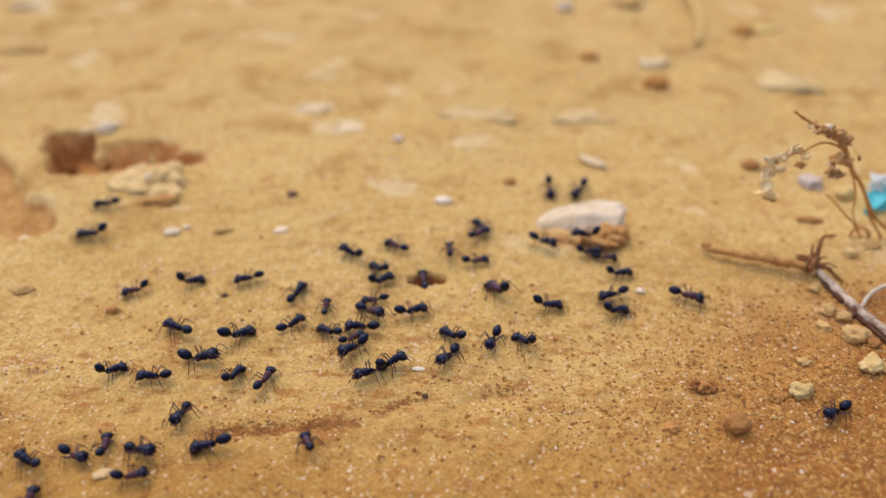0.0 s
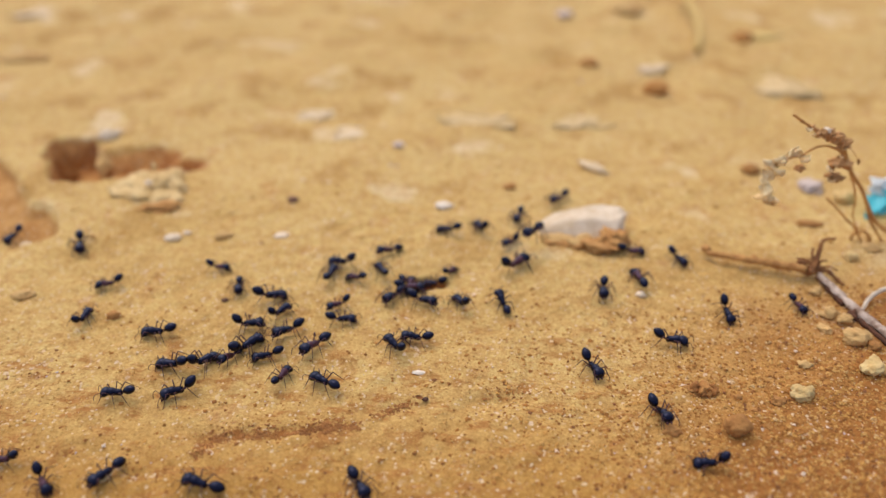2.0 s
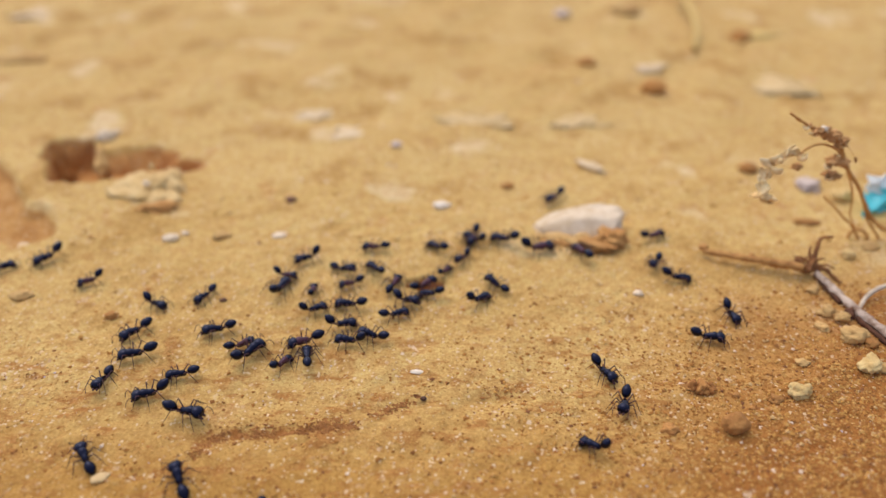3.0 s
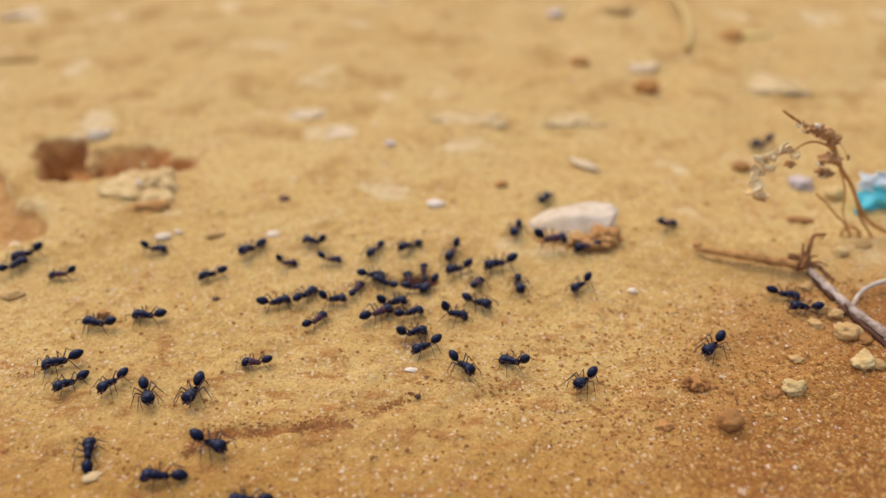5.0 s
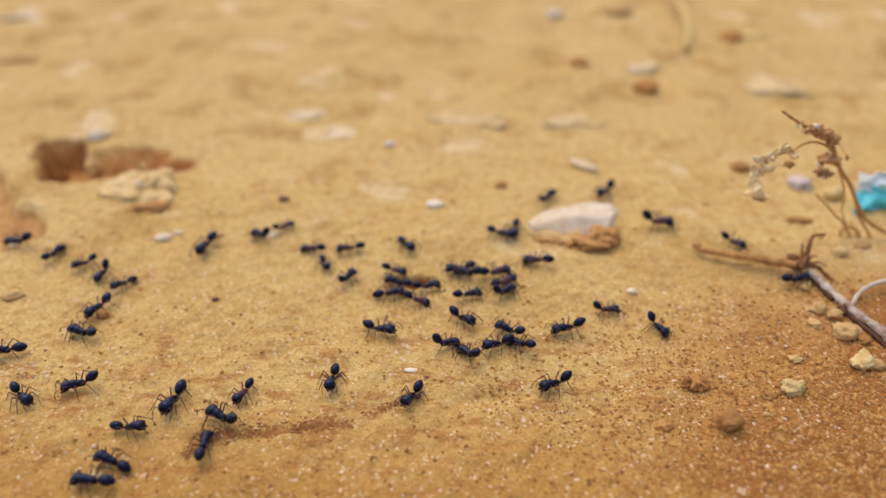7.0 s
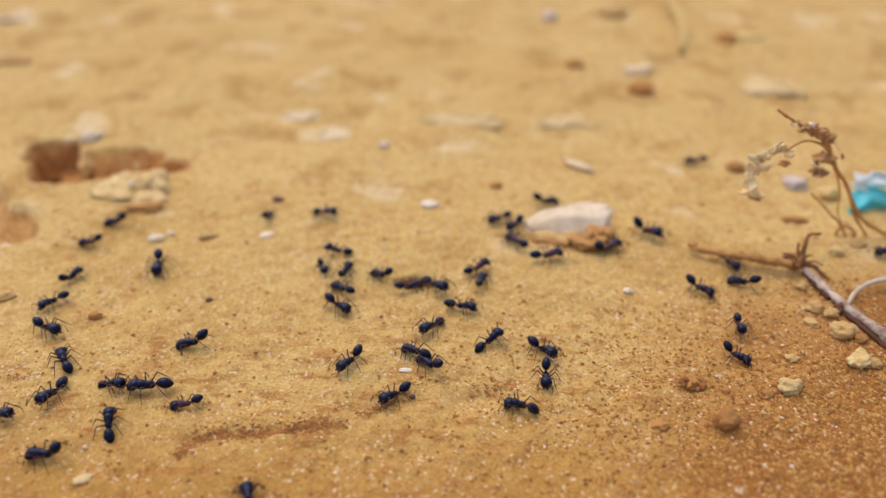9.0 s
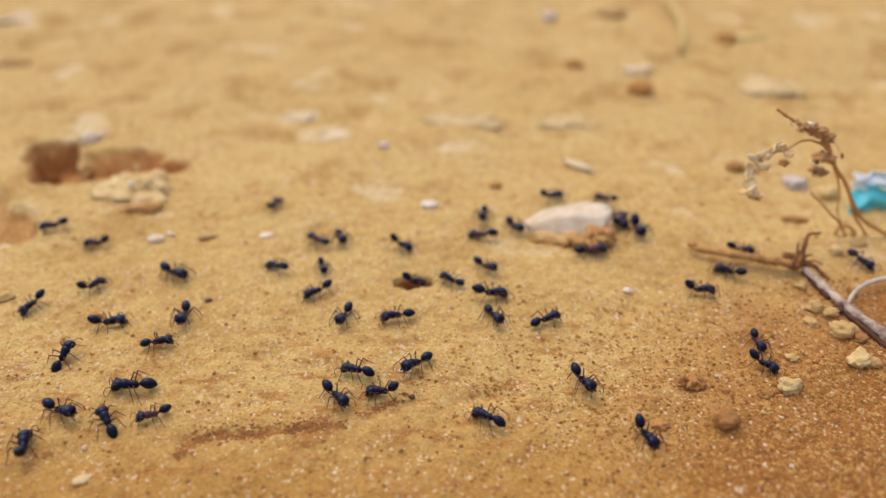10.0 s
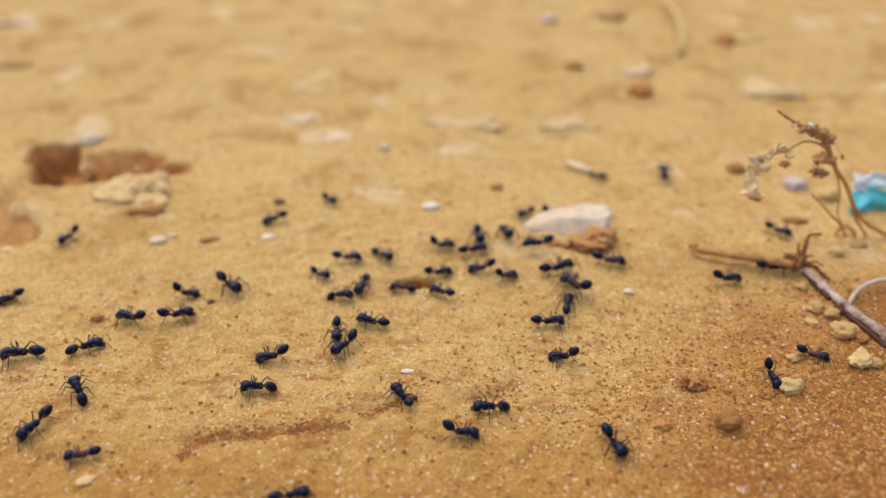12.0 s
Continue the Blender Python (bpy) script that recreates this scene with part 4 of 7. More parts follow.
# ---- plastic scrap and straw behind ----
def crumpled(seed, sx, sy, sz, peaks):
    """A crumpled sheet standing on its edge, folded and thick."""
    bm = bmesh.new()
    rows, cols, sheets = 12, 18, []
    for side in (0, 1):
        grid = []
        for i in range(rows + 1):
            row = []
            for j in range(cols + 1):
                u, v = j / cols - 0.5, i / rows
                d = noise.noise(Vector((u * peaks + seed, v * 2.5, seed))) * sy + 0.4 * sy * noise.noise(Vector((u * peaks * 2.6, v * 6 + seed, 3)))
                top = 0.75 + 0.4 * noise.noise(Vector((u * 4 + seed, 9, 1)))
                row.append(bm.verts.new((u * sx, d + sy * 0.8 * v + (0.0003 if side else 0), v * sz * top)))
            grid.append(row)
        sheets.append(grid)
    for n, grid in enumerate(sheets):
        for i in range(rows):
            for j in range(cols):
                q = (grid[i][j], grid[i][j + 1], grid[i + 1][j + 1], grid[i + 1][j])
                bm.faces.new(q if n == 0 else q[::-1])
    a, b = sheets
    rim = [(i, 0) for i in range(rows)] + [(rows, j) for j in range(cols)] + [(i, cols) for i in range(rows, 0, -1)] + [(0, j) for j in range(cols, 0, -1)]
    for p, q in zip(rim, rim[1:] + rim[:1]):
        bm.faces.new((a[p[0]][p[1]], a[q[0]][q[1]], b[q[0]][q[1]], b[p[0]][p[1]]))
    bmesh.ops.recalc_face_normals(bm, faces=bm.faces)
    return bm


scrap = new("plastic_scrap")
scrap.matrix_world = pose(0.1224, 0.1635, height(0.1224, 0.1635) - 0.001)
part("sheet", crumpled(2, 0.0200, 0.0040, 0.0088, 3), TEAL, scrap)
part("edge_fold", crumpled(5, 0.0180, 0.0030, 0.0050, 4), PALE, scrap, "pale blue folded edge").matrix_basis = pose(0.0010, 0.0045, 0.0056)
tagged(scrap, "crumpled scrap of turquoise plastic behind the dry plant", "scrap")
straw = part("straw", tube([(0.1122, 0.3504, 0.004), (0.1107, 0.3281, 0.005), (0.1070, 0.3032, 0.004), (0.1011, 0.2841, 0.002)], 0.0016, 0.0012, 8, 6, 0.2, 9), STRAW)
tagged(straw, "bent dull straw lying far off on sand", "straw")



# ---- ants ----
# where each leg joins the body, its knee, ankle and toe, in millimetres, for the left side
LEG_JOINTS = (((0.95, 0.30, 1.40), (1.9, 1.35, 2.50), (2.65, 2.1, 0.8), (3.1, 2.5, 0.05)),
         ((0.30, 0.32, 1.35), (0.35, 1.75, 2.60), (0.35, 2.75, 0.8), (0.4, 3.2, 0.05)),
         ((-0.35, 0.30, 1.35), (-1.4, 1.5, 2.75), (-2.4, 2.35, 0.8), (-2.9, 2.7, 0.05)))


def build_ant(thorax_shell):
    """One ant, 7.2 mm long, heading along +x; its abdomen's pose is keyed with its walk."""
    ant = new("ant")
    ant.empty_display_size = 0.002
    bm = egg(bmesh.new(), 0.72, 0, 0, 1.22, 1.00, 0.84, 20, 0.0, 18, 12)
    for v in bm.verts:
        # a broad square head: full cheeks, flat cut front, hollow nape
        c = v.co
        c.y *= 1 + 0.16 * (1 - min(1.0, abs(c.x - 0.8) / 1.1) ** 2)
        if c.x > 1.38:
            c.x = 1.38 + 0.35 * (c.x - 1.38)
        c.z -= 0.10 * max(0.0, c.x - 0.6) ** 2
    for s in (1, -1):
        egg(bm, 0.92, 0.98 * s, 0.10, 0.17, 0.10, 0.15, 0, 0, 8, 5)
    head = part("head", sized(bm), SHELL, ant)
    head.matrix_basis = pose(0.00150, 0, 0.00172)
    for s in (1, -1):
        part("mandible", sized(egg(bmesh.new(), 1.52, 0.34 * s, -0.62, 0.40, 0.26, 0.24, 35, 0.2, 8, 5)), LIMB_SHELL, head, "reddish brown mandible")
        feeler = tube([(1.30, 0.42 * s, 0.05), (1.75, 1.15 * s, 0.75)], 0.065, 0.055, 6, 2)
        tube([(1.75, 1.15 * s, 0.75), (2.35, 1.40 * s, 0.2), (2.75, 1.30 * s, -0.85)], 0.05, 0.07, 6, 4, bm=feeler)
        part("antenna", sized(feeler), LIMB_SHELL, head, "thin elbowed brown antenna")
    # the thorax in one run: neck, broad fore part, waisted middle, squared hind part with two small spines
    bm = bmesh.new()
    rings = []
    for x, z, wide, tall in ((1.95, 1.76, 0.30, 0.30), (1.60, 1.75, 0.50, 0.50), (1.20, 1.73, 0.70, 0.70), (0.85, 1.69, 0.76, 0.76), (0.45, 1.62, 0.64, 0.68), (0.10, 1.54, 0.55, 0.60),
                             (-0.25, 1.48, 0.54, 0.60), (-0.60, 1.42, 0.53, 0.60), (-0.90, 1.34, 0.42, 0.50), (-1.12, 1.32, 0.24, 0.28)):
        rings.append([bm.verts.new((x, 1.14 * wide * math.cos(a * math.pi / 7), z + 1.12 * tall * math.sin(a * math.pi / 7))) for a in range(14)])
    for a, b in zip(rings, rings[1:]):
        for k in range(14):
            bm.faces.new((a[k], b[k], b[(k + 1) % 14], a[(k + 1) % 14]))
    bm.faces.new(rings[0])
    bm.faces.new(rings[-1][::-1])
    bmesh.ops.recalc_face_normals(bm, faces=bm.faces)
    egg(bm, -0.86, 0.22, 1.80, 0.16, 0.08, 0.14, 0, 0, 6, 5)
    egg(bm, -0.86, -0.22, 1.80, 0.16, 0.08, 0.14, 0, 0, 6, 5)
    part("thorax", sized(bm), thorax_shell, ant)
    bm = egg(bmesh.new(), -1.16, 0, 1.40, 0.36, 0.18, 0.19, 0)
    egg(bm, -1.30, 0, 1.60, 0.17, 0.21, 0.28, 0, 0, 8, 6)
    egg(bm, -1.62, 0, 1.72, 0.32, 0.25, 0.26, 20, 0, 8, 6)
    part("waist", sized(bm), LIMB_SHELL, ant)
    # the abdomen: blunt in front, pointed behind, its plates in faint steps
    bm = egg(bmesh.new(), -1.18, 0, 0, 1.33, 0.93, 0.90, 0, 0.24, 18, 14)
    for v in bm.verts:
        k = 1 - 0.035 * ((-v.co.x * 1.55) % 1.0)
        v.co.y, v.co.z = v.co.y * k, v.co.z * k
    abdomen = part("abdomen", sized(bm), SHELL, ant)
    abdomen.matrix_basis = pose(-0.00158, 0, 0.00182, 0, 20, 0)
    for s in (1, -1):
        for n, (hip, knee, ankle, toe) in enumerate(LEG_JOINTS):
            near = [Vector((q[0] - hip[0], s * (q[1] - hip[1]), q[2] - hip[2])) for q in (hip, knee, ankle, toe)]
            bm = tube([near[0], near[0].lerp(near[1], 0.5), near[1]], 0.148, 0.098, 6, 2)
            tube([near[1], near[2]], 0.088, 0.058, 6, 2, bm=bm)
            tube([near[2], near[3]], 0.045, 0.030, 5, 2, bm=bm)
            leg = part("leg", sized(bm), LIMB_SHELL, ant)
            leg.matrix_basis = pose(0.001 * hip[0], 0.0010 * s * hip[1], 0.001 * hip[2])
            leg["step"] = (1 if (n + (s > 0)) % 2 else -1)
    return tagged(ant, "black ant with a large head and raised abdomen on sandy ground", "ant", "ants round the nest")


# small workers with a reddish thorax among the black ones
REDDISH = (2, 7, 9, 10, 11, 16, 18, 22, 23, 26, 27, 29, 33, 47, 49, 50, 52, 55, 58, 59, 60, 62, 66, 67, 70, 71)
worker, small_worker = build_ant(SHELL), build_ant(RED_SHELL)
small_worker["label"] = "small black ant with a reddish thorax on sandy ground"
swarm = []
for n in range(73):
    model = small_worker if n in REDDISH else worker
    swarm.append(model if n in (0, 2) else copy_thing(model, pose(0, 0, 0)))
# how far each ant carries its abdomen up (degrees), early on and in the last third
CARRIED = [random.Random(900 + n).choice((52, 44, 36, 28, 20, 8, -12)) for n in range(73)]
LATER = list(CARRIED)
for n, lift in {57: 40, 34: 35, 31: 22, 64: 5, 41: 12, 43: 35, 47: 10, 55: 20, 39: 45, 56: 40, 48: -20, 53: -15, 21: 35, 20: 30, 13: 20, 17: 40}.items():
    CARRIED[n] = lift
for n, lift in {36: -45, 39: -38, 43: -18, 48: -30, 32: -25, 3: -5, 63: 15, 21: 40, 56: 30, 20: 40, 15: 45, 9: 25, 34: 20, 31: -30, 55: 10, 5: 40, 13: 15, 14: 10, 40: -15, 19: 45, 12: 0}.items():
    LATER[n] = lift


def crawl(n, scale, rows):
    """Ant n along its rows of seconds, x and y in millimetres, heading and nose-down pitch in degrees; a sixth number is its height, in the shaft or on the stone."""
    ant, keyed = swarm[n], []
    ant.scale = (scale, scale, scale)
    if scale > 1.14:
        ant["label"] = "large black ant with a broad head on sandy ground"
    for t, x, y, turn, dip, *level in rows:
        x, y = x / 1000, y / 1000
        keyed.append((t, pose(x, y, level[0] / 1000 if level else max(height(x, y), -0.0020), 0, dip, turn)))
    walk(ant, keyed)
    # stepping legs: three and three, wider strides at a quicker pace
    chance = random.Random(n)
    times = [r[0] for r in rows]
    beat = chance.uniform(0.0, 0.2)
    ticks = [0.0] + [round(beat + 0.2 * k, 3) for k in range(1, 59)] + [12.0]
    swings = []
    for t in ticks:
        k = max(i for i in range(len(rows)) if times[i] <= t)
        a, b = rows[min(k, len(rows) - 2)], rows[min(k, len(rows) - 2) + 1]
        pace = math.hypot(b[1] - a[1], b[2] - a[2]) / max(b[0] - a[0], 0.01)
        swings.append(min(22.0, 4 + 1.8 * pace))
    for child in ant.children:
        if "step" in child:
            at, sign = child.matrix_basis.translation.copy(), child["step"]
            lean = chance.uniform(-8, 8)
            walk(child, [(t, pose(at.x, at.y, at.z, 0, 0, lean + s * sign * (1 if k % 2 else -1))) for k, (t, s) in enumerate(zip(ticks, swings))])
        elif child.name.startswith("abdomen"):
            at = child.matrix_basis.translation.copy()
            walk(child, [(t, pose(at.x, at.y, at.z, 0, (CARRIED if t < 8 else LATER)[n] + chance.uniform(-8, 8), chance.uniform(-14, 14))) for t in (0, 1.5, 3, 4.5, 6, 7.5, 9, 10.5, 12)])
        elif child.name.startswith("head"):
            at = child.matrix_basis.translation.copy()
            walk(child, [(t, pose(at.x, at.y, at.z, 0, chance.uniform(-6, 16), chance.uniform(-16, 16))) for t in (0, 1.3, 2.6, 3.9, 5.2, 6.5, 7.8, 9.1, 10.4, 12.0)])


def motions():
    crawl(0, 1.03, [(0, -90.7, 166.8, 187, -1), (0.5, -102.1, 162.7, 236, 0), (1, -103.7, 160, 263, 4), (1.5, -112.5, 157.4, 261, -13), (2, -112.6, 157.6, 262, -3), (2.5, -103, 152, 327, -7), (3, -106.7, 141.6, 394, 7), (5, -101.1, 141.5, 413, 3), (5.5, -101.3, 140.6, 425, -1), (6, -100.6, 141.3, 382, 0), (6.5, -98.3, 142.8, 374, 0), (7, -94.1, 147.8, 433, 0), (8, -88, 155.1, 483, 9), (9, -81.9, 162.4, 533, 18), (9.5, -85.7, 161.4, 541, -7), (10, -97.5, 160.3, 555, 0), (10.5, -103.9, 155.4, 573, 0), (11, -110.7, 154.1, 551, 0), (11.5, -117.6, 152.7, 551, 0), (12, -124.5, 151.4, 551, 0)])
    crawl(1, 1.17, [(0, -89.3, 153.3, 193, 4), (0.5, -89.9, 154.5, 200, -2), (1, -92.3, 155, 240, -2), (1.5, -92.7, 153.9, 250, 2), (2, -91.9, 151.3, 290, -2), (2.5, -93.8, 146.5, 253, 3), (3, -97.1, 145.9, 232, 3), (5, -100.1, 146.4, 204, 6), (5.5, -103.1, 148, 191, 0), (6, -103, 150.3, 182, -5), (6.5, -102.7, 150, 187, -2), (7, -104.9, 152.3, 173, 10), (7.5, -111.9, 152.6, 178, 0), (8, -118.9, 152.9, 178, 0), (8.5, -125.9, 153.1, 178, 0), (9, -132.9, 153.4, 178, 0), (12, -136.9, 153.6, 178, 0)])
    crawl(2, 0.95, [(0, -71.2, 131.5, 210, 0), (0.5, -72.1, 133.1, 203, 0), (1, -72.5, 133.5, 200, 0), (1.5, -75.9, 134.3, 198, 0), (2, -79, 135.6, 201, 0), (2.5, -80.8, 136.1, 237, -13), (3, -83.4, 137, 217, 0), (5, -88.8, 138.8, 194, 0), (5.5, -89.8, 139.5, 194, 13), (6, -89.1, 139.5, 196, 2), (6.5, -86, 140.8, 134, 15), (6.75, -85.8, 142.1, 187, -2), (7, -85.7, 143.4, 240, -18), (9, -85.4, 153.2, 179, 6), (9.5, -84.2, 153.3, 188, -7), (10, -84.1, 153.4, 182, -3), (10.5, -84.4, 155.3, 174, 6), (11, -88.9, 156.6, 152, 18), (11.25, -90.3, 157.2, 196, 5), (11.5, -91.6, 157.7, 239, -8), (12, -92.5, 156.2, 242, -1)])
    crawl(3, 1.07, [(0, -59.5, 134.7, 27, 15), (0.5, -57.2, 132.3, 37, 9), (1, -55.9, 129.3, -19, -18), (1.5, -50.3, 121.2, -27, -18), (2, -42.4, 120.4, 0, 0), (2.5, -37.3, 120.8, 14, 0), (3, -21.6, 120.2, 5, 0), (5, 3.6, 122.6, -4, 18), (5.5, 4, 123, -50, -18), (6, 5, 121.7, -55, -17), (6.25, 5.9, 121.3, -13, 1), (6.5, 6.7, 120.8, 29, 18), (7, 6.6, 120.5, -47, -18), (8, 3.3, 119.4, -89, -17), (9, -0, 118.4, -132, -17), (9.5, -4.1, 120, -184, 0), (10, -7.3, 122.2, -171, 0), (10.5, -9.4, 120.8, -168, 0), (11, -12, 119.1, -194, 6), (11.5, -12.4, 120, -197, -3), (12, -13.1, 120.9, -198, 0)])
    crawl(4, 0.99, [(0, -45.7, 134.8, 201, 1), (0.5, -45.6, 136.2, 200, 1), (1, -46, 136.4, 201, 0), (1.5, -47.2, 133.9, 235, 2), (2, -47.8, 133.6, 281, -12), (2.5, -49.7, 133.4, 275, -3), (3, -54.5, 130.7, 237, -2), (5, -53.1, 138.1, 202, 0), (5.5, -58.5, 135.8, 223, 0), (6, -62.2, 133.6, 236, 0), (6.5, -69.7, 133.8, 217, 0), (7, -73.7, 135.5, 239, -18), (9, -85.2, 129.1, 227, -3), (9.5, -87.8, 129.3, 218, 0), (10, -89, 128.7, 237, 12), (10.5, -92.7, 129.1, 206, 0), (11, -95.8, 130.2, 254, -9), (11.5, -96.7, 132.2, 252, -12), (12, -95.9, 131.7, 188, 15)])
    crawl(5, 1.07, [(0, -33.3, 130.4, 66, -5), (0.5, -29.1, 131.8, 50, 0), (1, -25, 134.5, 69, 8), (1.5, -24.8, 136.2, 65, -7), (2, -26.8, 138.1, 78, 9), (2.5, -26.3, 137.3, 52, 13), (3, -22.9, 140.2, -25, -18), (5, -15.3, 137.7, 15, 18), (6, -11.5, 144.6, -48, -16), (6.25, -8, 144.8, -8, -10), (6.5, -4.6, 144.9, 32, -4), (7, 17.2, 153.4, -36, -7), (9, 62.1, 130.4, -44, 0), (9.5, 62.4, 130.6, -37, 0), (10, 61.9, 129.8, -4, 0), (10.5, 63, 129.9, 3, 0), (11, 65, 131.4, 16, 0), (11.5, 66.4, 132.2, 13, -1), (12, 69.4, 134.3, 4, 2)])
    crawl(6, 1.08, [(0, -22.9, 145.2, 148, -12), (0.5, -22.5, 144, 147, -9), (1, -23.1, 143.1, 152, -5), (1.5, -22.6, 142, 145, 2), (2, -24.7, 143.3, 182, 0), (2.5, -30.2, 144, 223, -7), (3, -32.9, 144.9, 214, -3), (5, -30.2, 150.8, 161, 2), (5.5, -37.2, 155.3, 146, 6), (6, -42.2, 158.8, 165, 13), (6.5, -39.6, 157.2, 155, 5), (7, -43.9, 154.2, 143, 11), (7.17, -41.2, 153, 88, 7), (7.33, -38.5, 151.9, 32, 4), (7.5, -35.9, 150.8, -23, 0), (8, -27.9, 147.4, -23, 0), (8.4, -14.5, 141.4, -23, 0), (8.8, -6.5, 138, -23, 18, -3), (9, -3.9, 137.1, -23, 35, -12), (12, -3.9, 137.1, -23, 35, -15)])
    crawl(7, 1.01, [(0, -11.8, 147.9, 146, 1), (0.5, -12.3, 147.5, 155, 7), (1, -12.5, 146.6, 162, 18), (1.5, -12.4, 146.9, 145, 13), (2, -13.9, 147.9, 211, -13), (2.5, -16.3, 148.6, 183, 5), (3, -16.5, 149.2, 183, 3), (5, -15, 147, 247, -10), (5.5, -17.7, 146, 227, -11), (6, -16.4, 147.3, 154, 18), (6.5, -15.4, 145.7, 161, -15), (7, -21.2, 148.1, 193, 0), (9, -23.2, 147.7, 175, -14), (9.5, -25, 149, 160, 13), (10, -28, 152.3, 142, 0), (10.5, -26.7, 151.4, 115, -4), (11, -25.7, 148.1, 73, -9), (11.5, -22.4, 146.3, 3, 0), (12, -20.1, 145.1, -1, 0)])
    crawl(8, 1.06, [(0, 9.8, 156.1, 124, 0), (0.5, 5.2, 160.8, 125, -4), (1, 0.7, 161.9, 149, 0), (1.5, 0.6, 157.6, 174, 0), (2, 1.7, 157.1, 164, 18), (2.25, 1.5, 155.1, 208, 0), (2.5, 1.4, 153, 251, -18), (2.75, 0.2, 150.9, 192, -1), (3, -0.9, 148.8, 133, 16), (4, -3.8, 148.5, 176, 0), (5, -6.7, 148.1, 220, -17), (5.5, -9.4, 148.9, 176, 0), (6, -13.6, 151.1, 194, 0), (6.5, -11, 151.1, 162, 10), (6.75, -8.9, 149.9, 232, -2), (7, -6.8, 148.7, 301, -15), (7.6, -4.8, 143.5, 280, 0), (7.9, -4.2, 140.2, 265, 18, -3.5), (8.3, -3.9, 137.1, 265, 35, -12), (10.1, -3.9, 137.1, 300, 35, -12), (10.3, -0.8, 139.2, 352, 10, -3), (10.5, 2.7, 141.2, 400, 12), (11, -0.1, 141.5, 400, -1), (11.5, 2.9, 143.8, 397, 15), (12, 10.8, 147.7, 379, 0)])
    crawl(9, 0.92, [(0, 1.7, 145.7, 92, -6), (0.5, 6.6, 149.8, 30, -1), (1, 13.9, 151.3, 17, -2), (1.5, 18.7, 151.4, 29, 0), (1.67, 18, 151.2, -24, -6), (1.83, 17.3, 151, -77, -12), (2, 16.7, 150.8, -130, -17), (2.5, 9.7, 152, -133, 0), (3, 5.1, 144.2, -123, -18), (5, -1.5, 133.2, -127, -4), (5.5, 8.8, 133.4, -56, -2), (6, 19, 133.6, 15, 0), (6.5, 35.3, 135.1, 12, 18), (7, 38.4, 124.3, -4, 0), (8, 52.5, 120.7, -52, -8), (9, 66.6, 117.1, -99, -15), (9.25, 68.2, 116.4, -58, -8), (9.5, 69.7, 115.7, -18, 0), (10, 68.9, 112.5, -92, -10), (10.5, 70.5, 111.6, -76, -11), (11, 72.4, 110.5, -56, -8), (11.5, 77, 112.3, 8, 0), (12, 78.3, 108, -26, 0)])
    crawl(10, 0.98, [(0, 8.2, 141.9, 7, 0), (0.5, 16.8, 149.6, -7, 0), (1, 34.7, 145, -10, 0), (1.5, 39.4, 146, 0, 0), (2, 47.1, 147.7, -12, 4), (2.5, 54.9, 153.4, -3, 18), (3, 54.2, 153.3, 13, -2), (5, 59.6, 156.6, 29, 18), (5.5, 59.9, 157, 34, 17), (6, 66.2, 155.3, -37, 0), (6.5, 71.4, 149.6, -73, -8), (7, 75.1, 149.1, -44, 2), (9, 72.2, 140.4, -65, -3), (9.5, 76.1, 145.5, -40, 0), (10, 76.9, 145.4, -15, 0), (10.5, 74.7, 145.8, 20, 0), (11, 70.7, 147.7, 43, 15), (11.5, 78.8, 149.4, 7, 11), (12, 89.4, 154, -43, -2)])
    crawl(11, 1.12, [(0, 30, 175.6, -90, 9), (0.5, 31.2, 174, -109, -7), (1, 30.4, 174.3, -111, -8), (1.5, 31.4, 173.9, -136, -17), (2, 31.8, 173.1, -132, -10), (2.5, 31.6, 174.2, -138, -5), (3, 31.4, 173.4, -129, -5), (5, 20.7, 154.6, -108, -18), (5.5, 20, 155.3, -97, -15), (6, 20.1, 155.3, -96, -8), (6.5, 20.1, 155.7, -97, -9), (7, 20.4, 154.8, -101, -13), (9, 21.7, 157, -124, -18), (9.5, 21.9, 157.9, -100, -18), (10, 22.4, 156.6, -72, -18), (10.5, 21.6, 158.9, 3, 18), (10.75, 14.9, 158.8, -38, 0), (11, 8.3, 158.8, -79, -18), (11.5, 9.3, 155.3, -98, -11), (12, 12.3, 153.1, -88, -18)])
    crawl(12, 1.22, [(0, 37.9, 174.4, -123, 1), (0.5, 22.3, 165.3, -130, -15), (1, 18.6, 164.4, -130, -8), (1.5, 22, 154.8, -128, -10), (2, 21.5, 147.7, -122, -18, 5.5), (2.5, 20, 151.9, -153, 0), (3, 16.4, 151.5, -205, 18), (5, 15.5, 140.6, -165, 0), (5.5, 15.4, 140.3, -164, 0), (6, 13.5, 139.4, -159, 0), (6.5, 7.8, 140.1, -189, 4), (7, 8.2, 137, -215, 17), (7.67, 6.1, 135.6, -159, 6), (8.33, 3.9, 134.2, -104, -6), (9, 1.7, 132.8, -48, -18), (9.5, 6.2, 129.8, 4, 18), (10, 13.7, 129.4, 12, 16), (10.5, 24.7, 133.9, 11, 14), (11, 29.5, 133.3, -42, -14), (11.5, 32.2, 135.2, 20, 13), (12, 30.3, 138.8, 20, -2)])
